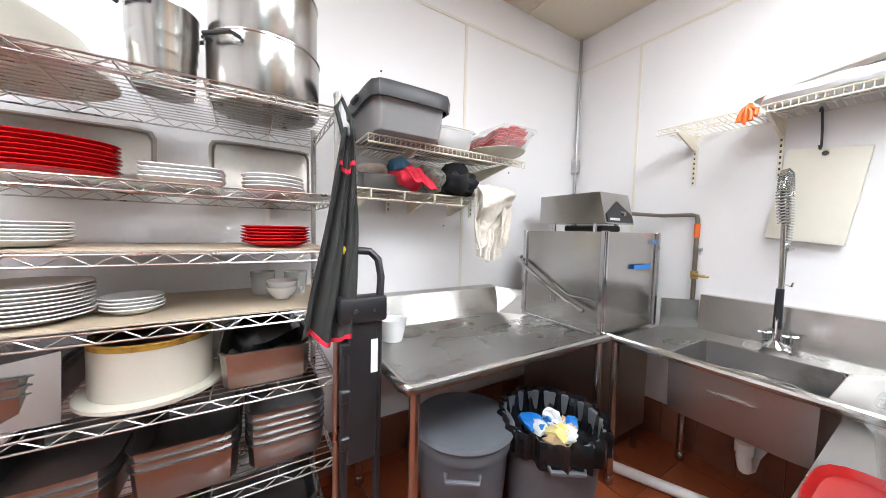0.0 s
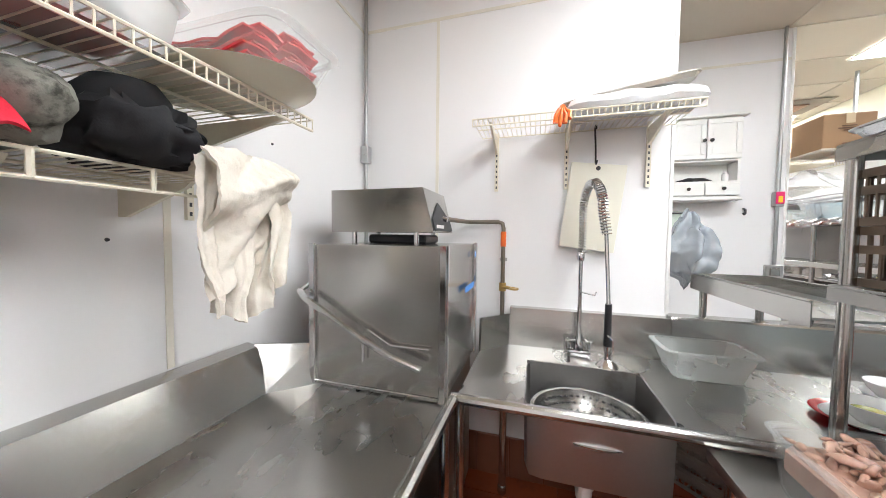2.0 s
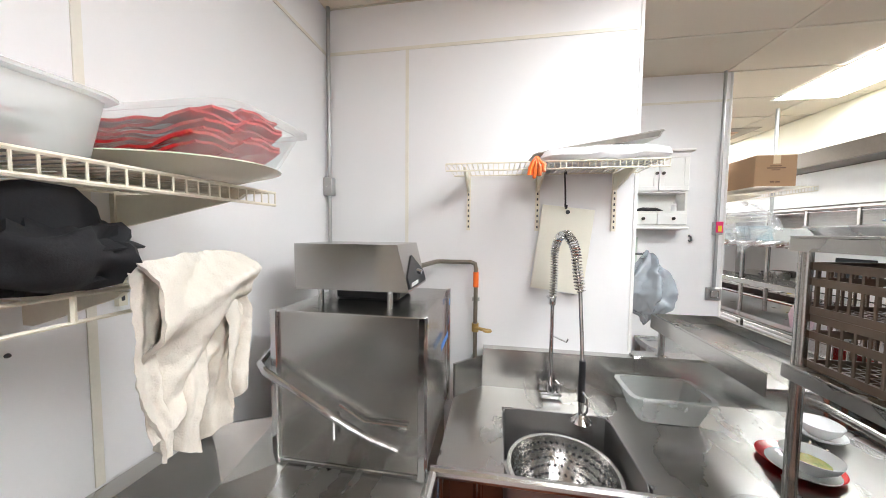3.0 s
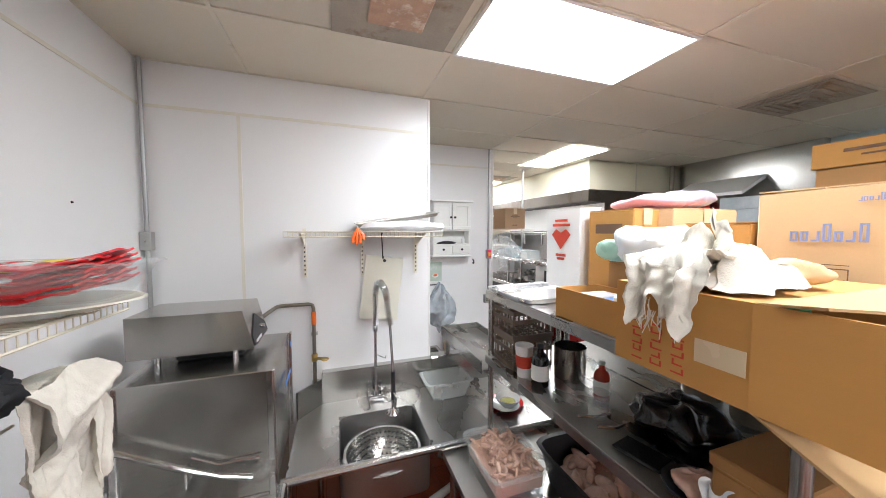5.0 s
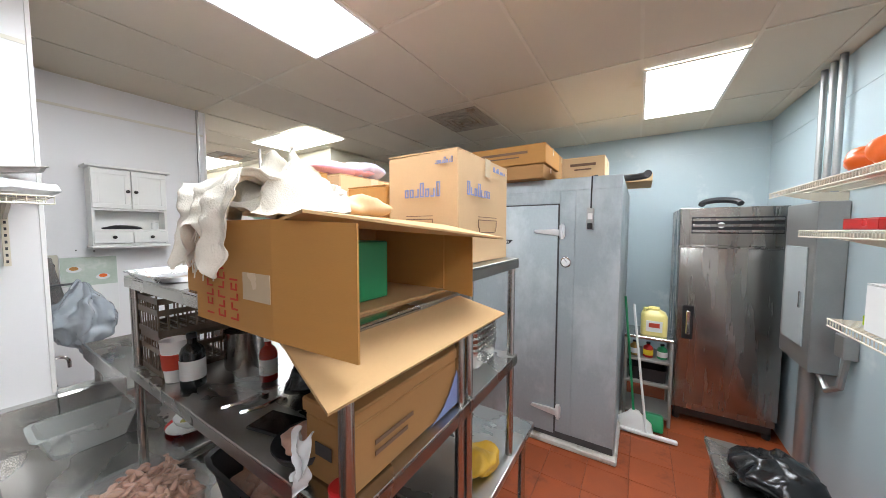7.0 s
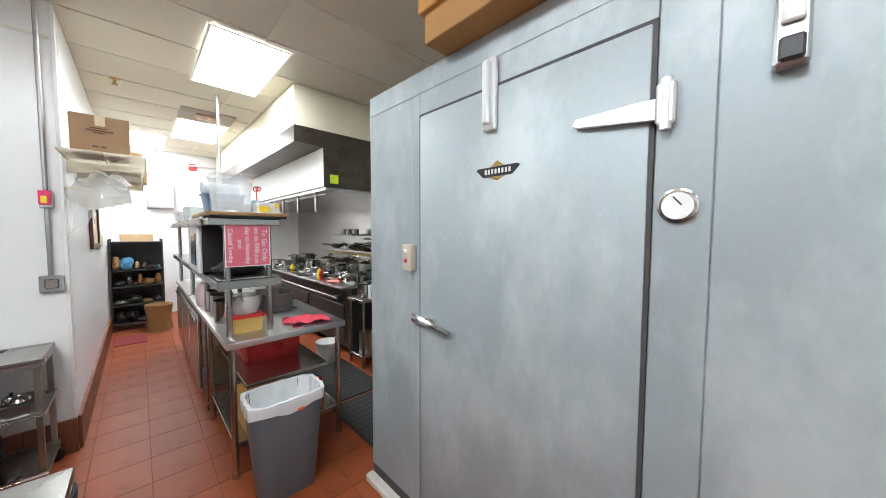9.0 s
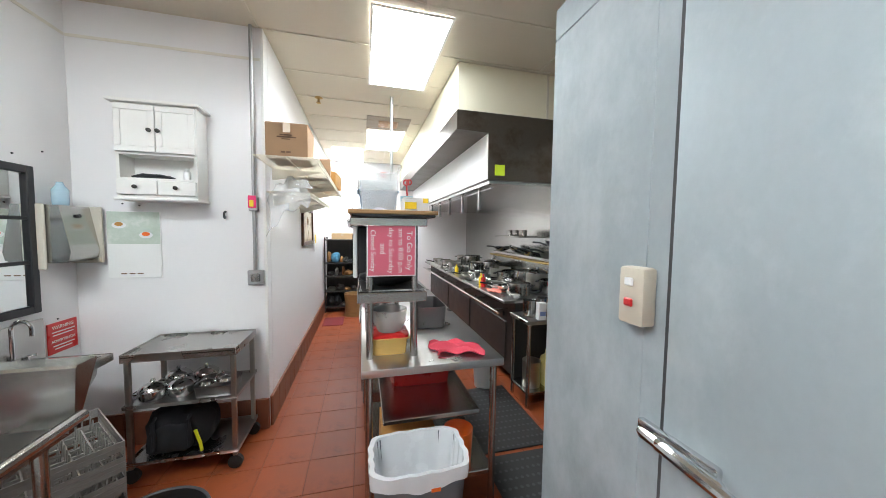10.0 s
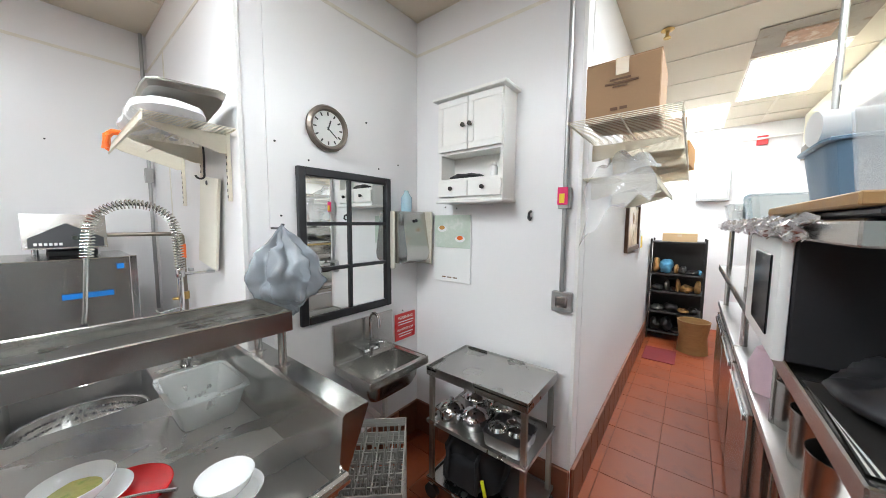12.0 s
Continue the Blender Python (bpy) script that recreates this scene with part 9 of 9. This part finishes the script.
for x in (4.2, 4.65):
    part("leg", quick(cyl, (x, 3.9, 0), (x, 3.9, 0.79), 0.02), STEEL, bpl)
sl = thing("wooden_stool", (3.95, 3.35, 0), "worn wooden stool with dark legs", "stool")
part("seat", quick(box, 3.80, 4.10, 3.10, 3.62, 0.475, 0.51, 0.012, 2), WOOD, sl)
for x, dx in ((3.84, -0.04), (4.06, 0.04)):
    for y, dy in ((3.14, -0.04), (3.58, 0.04)):
        part("leg", quick(tube, [(x, y, 0.475), (x + dx, y + dy, 0.0)], 0.018, 8), DARK_UNDER, sl)
part("stretcher", quick(cyl, (3.815, 3.12, 0.18), (3.815, 3.60, 0.18), 0.011), DARK_UNDER, sl)
part("stretcher", quick(cyl, (4.085, 3.12, 0.18), (4.085, 3.60, 0.18), 0.011), DARK_UNDER, sl)
gp = thing("gas_pipe", (4.62, 3.4, 1.0), "black gas pipe with valves by the hood", "pipe")
part("riser", quick(cyl, (4.60, 3.92, 0.95), (4.60, 3.92, H - 0.01), 0.035), PIPE, gp)
part("branch", quick(tube, [(4.60, 3.92, 2.40), (4.35, 3.90, 2.40), (4.33, 3.90, 2.30)], 0.02, 8), PIPE, gp)
part("valve_body", quick(box, 4.28, 4.38, 3.86, 3.94, 2.30, 2.42, 0.01), RUST, gp)
fe = thing("fire_extinguisher_box", (4.62, 3.2, 2.1), "red fire suppression canister on the wall", "canister")
part("canister", quick(lathe, [(0, 0), (0.07, 0), (0.08, 0.02), (0.08, 0.26), (0.05, 0.32), (0.02, 0.36), (0, 0.36)], (4.60, 3.45, 2.22), 22), RED_PLASTIC, fe)
part("bracket", quick(box, 4.66, 4.718, 3.40, 3.50, 2.30, 2.42, 0.004), STEEL, fe)
wsf = thing("wire_wall_shelf", (4.5, 3.4, 1.75), "steel wire shelf with pans by the pot sink", "wall shelf")
bm = B()
for k in range(16):
    cyl(bm, (4.35, 3.0 + k * 0.05, 1.75), (4.70, 3.0 + k * 0.05, 1.75), 0.003, seg=5)
for x in (4.35, 4.52, 4.70):
    cyl(bm, (x, 3.0, 1.746), (x, 3.75, 1.746), 0.004, seg=6)
part("wire_deck", bm, BRASS, wsf)
bowl("steel_bowl", 4.5, 3.45, 1.756, 0.13, 0.06, STEEL_DIRTY, "dark steel bowl on the wire shelf", "steel bowls")
aw = B()
extrude_profile(aw, [(4.25, 2.62), (4.70, 2.85), (4.70, 2.80), (4.25, 2.58)], "y", 2.8, 3.7)
solid("white_canopy", aw, TRIM_WHITE, "sloping white panel above the pot sink", "panel")

# slim pole from serving line to ceiling
solid("service_pole", quick(cyl, (2.52, 4.95, 1.705), (2.52, 4.95, H - 0.006), 0.017), CONDUIT, "grey service pole up to the ceiling", "pole")

# ---- vents, seams, trim and holes ----
def vent(x0, x1, y0, y1, rusty, label):
    t = thing("ceiling_vent", ((x0 + x1) / 2, (y0 + y1) / 2, H - 0.016), label, "ceiling vent", "ceiling vents")
    part("plate", quick(box, x0, x1, y0, y1, H - 0.010, H - 0.0048), VENT_MAT, t)
    cx, cy = (x0 + x1) / 2, (y0 + y1) / 2
    w, d = (x1 - x0) / 2, (y1 - y0) / 2
    if rusty:
        part("cover", quick(box, cx - w * 0.45, cx + w * 0.45, cy - d * 0.45, cy + d * 0.45, H - 0.028, H - 0.0105, 0.004), RUST, t, "rust-spotted cover plate")
    else:
        for k in range(4):
            s = 0.86 - 0.2 * k
            bm = B()
            for r in ((cx - w * s, cx + w * s, cy - d * s, cy - d * s + 0.025), (cx - w * s, cx + w * s, cy + d * s - 0.025, cy + d * s), (cx - w * s, cx - w * s + 0.025, cy - d * s + 0.025, cy + d * s - 0.025), (cx + w * s - 0.025, cx + w * s, cy - d * s + 0.025, cy + d * s - 0.025)):
                box(bm, *r, H - 0.016 - 0.004 * k, H - 0.0105)
            part("louvre", bm, VENT_MAT, t)


vent(-0.49, 0.125, 1.53, 2.09, True, "dirty ceiling vent with a rusty cover plate")
vent(2.75, 3.36, 1.53, 2.08, False, "dusty square ceiling vent with louvres")
vent(2.25, 2.85, 5.62, 6.16, True, "stained ceiling vent above the serving line")
sk = thing("sprinkler", (1.70, 5.2, H - 0.07), "small ceiling sprinkler head", "sprinkler")
part("cup", quick(lathe, [(0.04, 0.06), (0.045, 0.055), (0.02, 0.045)], (1.70, 5.2, H - 0.065), 16), BRASS, sk)
part("head", quick(lathe, [(0.012, 0.05), (0.012, 0.02), (0.025, 0.006), (0.025, 0.0), (0, 0)], (1.70, 5.2, H - 0.07), 12), BRASS, sk)


def strip(name, x0, x1, y0, y1, z0, z1, mat, label, bevel=0.0):
    return solid(name, quick(box, x0, x1, y0, y1, z0, z1, bevel), mat, label, "trim", kind="structure")


strip("trim", AX + 0.003, CX - 0.016, BY - 0.004, BY - 0.0005, 2.885, 2.905, SEAM, "yellowed panel joint strip")
strip("trim", -1.098, -1.078, BY - 0.004, BY - 0.0005, 1.10, 2.884, SEAM, "yellowed panel joint strip")
strip("trim", CX - 0.014, CX + 0.004, BY - 0.006, BY + 0.016, 1.096, H - 0.008, TRIM_WHITE, "white corner guard", 0.002)
strip("trim", AX + 0.0005, AX + 0.004, -2.6, BY - 0.006, 2.885, 2.905, SEAM, "yellowed panel joint strip")
for y in (0.30, 1.515):
    strip("trim", AX + 0.0005, AX + 0.004, y - 0.011, y + 0.011, 1.06, 2.884, SEAM, "yellowed panel joint strip")
strip("trim", CX + 0.0005, CX + 0.004, BY + 0.13, DY - 0.006, 2.92, 2.94, SEAM, "yellowed panel joint strip")
strip("trim", CX + 0.006, EX - 0.02, DY - 0.004, DY - 0.0005, 2.92, 2.94, SEAM, "yellowed panel joint strip")
strip("trim", EX - 0.016, EX + 0.004, DY - 0.005, DY + 0.02, 0.26, H - 0.008, TRIM_WHITE, "white corner guard", 0.002)
strip("trim", FX - 0.004, FX - 0.0005, GY + 0.006, 2.29, 2.885, 2.905, BLUE_WALL, "pale blue panel joint strip")
strip("trim", 1.65, FX - 0.006, GY + 0.0005, GY + 0.004, 2.885, 2.905, BLUE_WALL, "pale blue panel joint strip")
rng = random.Random(17)


def screw(x, y, z, axis):
    bm = B()
    a = Vector((x, y, z))
    cyl(bm, a, a + Vector(axis) * 0.006, 0.006, 0.004, 8)
    solid("wall_screw", bm, BLACK, "small dark screw head on the wall", "screw", "wall screws")


for y, z in ((2.92, 2.10), (2.94, 1.72), (3.10, 2.03), (3.60, 2.05), (3.78, 2.10), (3.5, 2.33), (3.62, 1.02), (3.82, 1.02)):
    screw(CX, y, z, (1, 0, 0))
for x, z in ((1.17, 1.72), (0.52, 1.80), (0.62, 1.79)):
    screw(x, DY, z, (0, -1, 0))
for y, z in ((1.364, 1.49), (1.95, 1.92), (0.9, 2.4), (2.2, 2.25)):
    screw(AX, y, z, (1, 0, 0))
bm = B()
tube(bm, [(1.17, DY - 0.002, 1.76), (1.17, DY - 0.03, 1.75), (1.17, DY - 0.035, 1.72), (1.17, DY - 0.015, 1.71)], 0.008, 8)
solid("coat_hook", bm, BLACK, "small black hook on the white wall", "hook")

# cove base tiles and the quarry tile floor
tile_mesh = {}


def tile(parent, x0, x1, y0, y1, z0, z1, mat, name):
    key = (round(x1 - x0, 3), round(y1 - y0, 3), round(z1 - z0, 3), mat.name)
    if key not in tile_mesh:
        bm = B()
        w, d, h = (x1 - x0) / 2, (y1 - y0) / 2, z1 - z0
        box(bm, -w, w, -d, d, -h, 0, min(0.003, h * 0.3, w * 0.3, d * 0.3))
        tile_mesh[key] = mesh_of(name, bm, mat, 30)
    ob = new(name, tile_mesh[key])
    ob.parent = parent
    ob.matrix_parent_inverse = Matrix.Translation(parent.location).inverted()
    ob.location = ((x0 + x1) / 2, (y0 + y1) / 2, z1)
    return ob


BH = 0.25
for nm, along, fixed, a0, a1, side in (("baseboard_aisle", "y", EX, DY + 0.02, FAR, 1), ("baseboard_cabinet", "x", DY, CX, EX, -1), ("baseboard_mirror", "y", CX, BY + 0.13, DY, 1), ("baseboard_west", "y", AX, -2.6, BY, 1), ("baseboard_sink", "x", BY, AX, CX, -1)):
    t = 0.022
    if along == "y":
        base = solid(nm, quick(box, fixed, fixed + side * 0.012, a0, a1, 0.0, BH - 0.004), GROUT, "brown tile skirting along the wall foot", "baseboard", kind="structure")
    else:
        base = solid(nm, quick(box, a0, a1, fixed + side * 0.012, fixed, 0.0, BH - 0.004), GROUT, "brown tile skirting along the wall foot", "baseboard", kind="structure")
    n = max(1, int((a1 - a0) / 0.205))
    for i in range(n):
        p0, p1 = a0 + (a1 - a0) * i / n + 0.003, a0 + (a1 - a0) * (i + 1) / n - 0.003
        if along == "y":
            tile(base, fixed + 0.001, fixed + t, p0, p1, 0.0, BH, WALL_TILE, "cove_tile")
        else:
            tile(base, p0, p1, fixed - t, fixed - 0.001, 0.0, BH, WALL_TILE, "cove_tile")
TS = 0.305
near = 0
rng = random.Random(2)
nx, ny = int((5.0 - AX) / TS) + 1, int((FAR + 2.6) / TS) + 1
verts, faces = [], []
for i in range(nx):
    for j in range(ny):
        x, y = -1.83 + i * TS, -2.6 + j * TS
        g = 0.0019
        z = rng.uniform(-0.0012, 0.0002)
        picked = (EX - 0.05 < x < 2.75 and 1.9 < y < 7.0) or (2.7 < x < 3.75 and -0.9 < y < 0.3)
        if picked and near < 300:
            near += 1
            tile(floor, x + g, x + TS - g, y + g, y + TS - g, -0.006, z, QUARRY, "floor_tile")
        else:
            b = len(verts)
            for dz, ins in ((-0.006, g), (z - 0.0015, g), (z, g + 0.002)):
                verts += [(x + ins, y + ins, dz), (x + TS - ins, y + ins, dz), (x + TS - ins, y + TS - ins, dz), (x + ins, y + TS - ins, dz)]
            for k in (0, 4):
                for q in range(4):
                    faces.append((b + k + q, b + k + (q + 1) % 4, b + k + 4 + (q + 1) % 4, b + k + 4 + q))
            faces.append((b + 8, b + 9, b + 10, b + 11))
me = bpy.data.meshes.new("floor_tiles_rest")
me.from_pydata(verts, [], faces)
me.materials.append(QUARRY)
fo = new("floor_tiles_rest", me)
fo.parent = floor
fo.matrix_parent_inverse = Matrix.Translation(floor.location).inverted()
tagged(fo, kind="stuff")
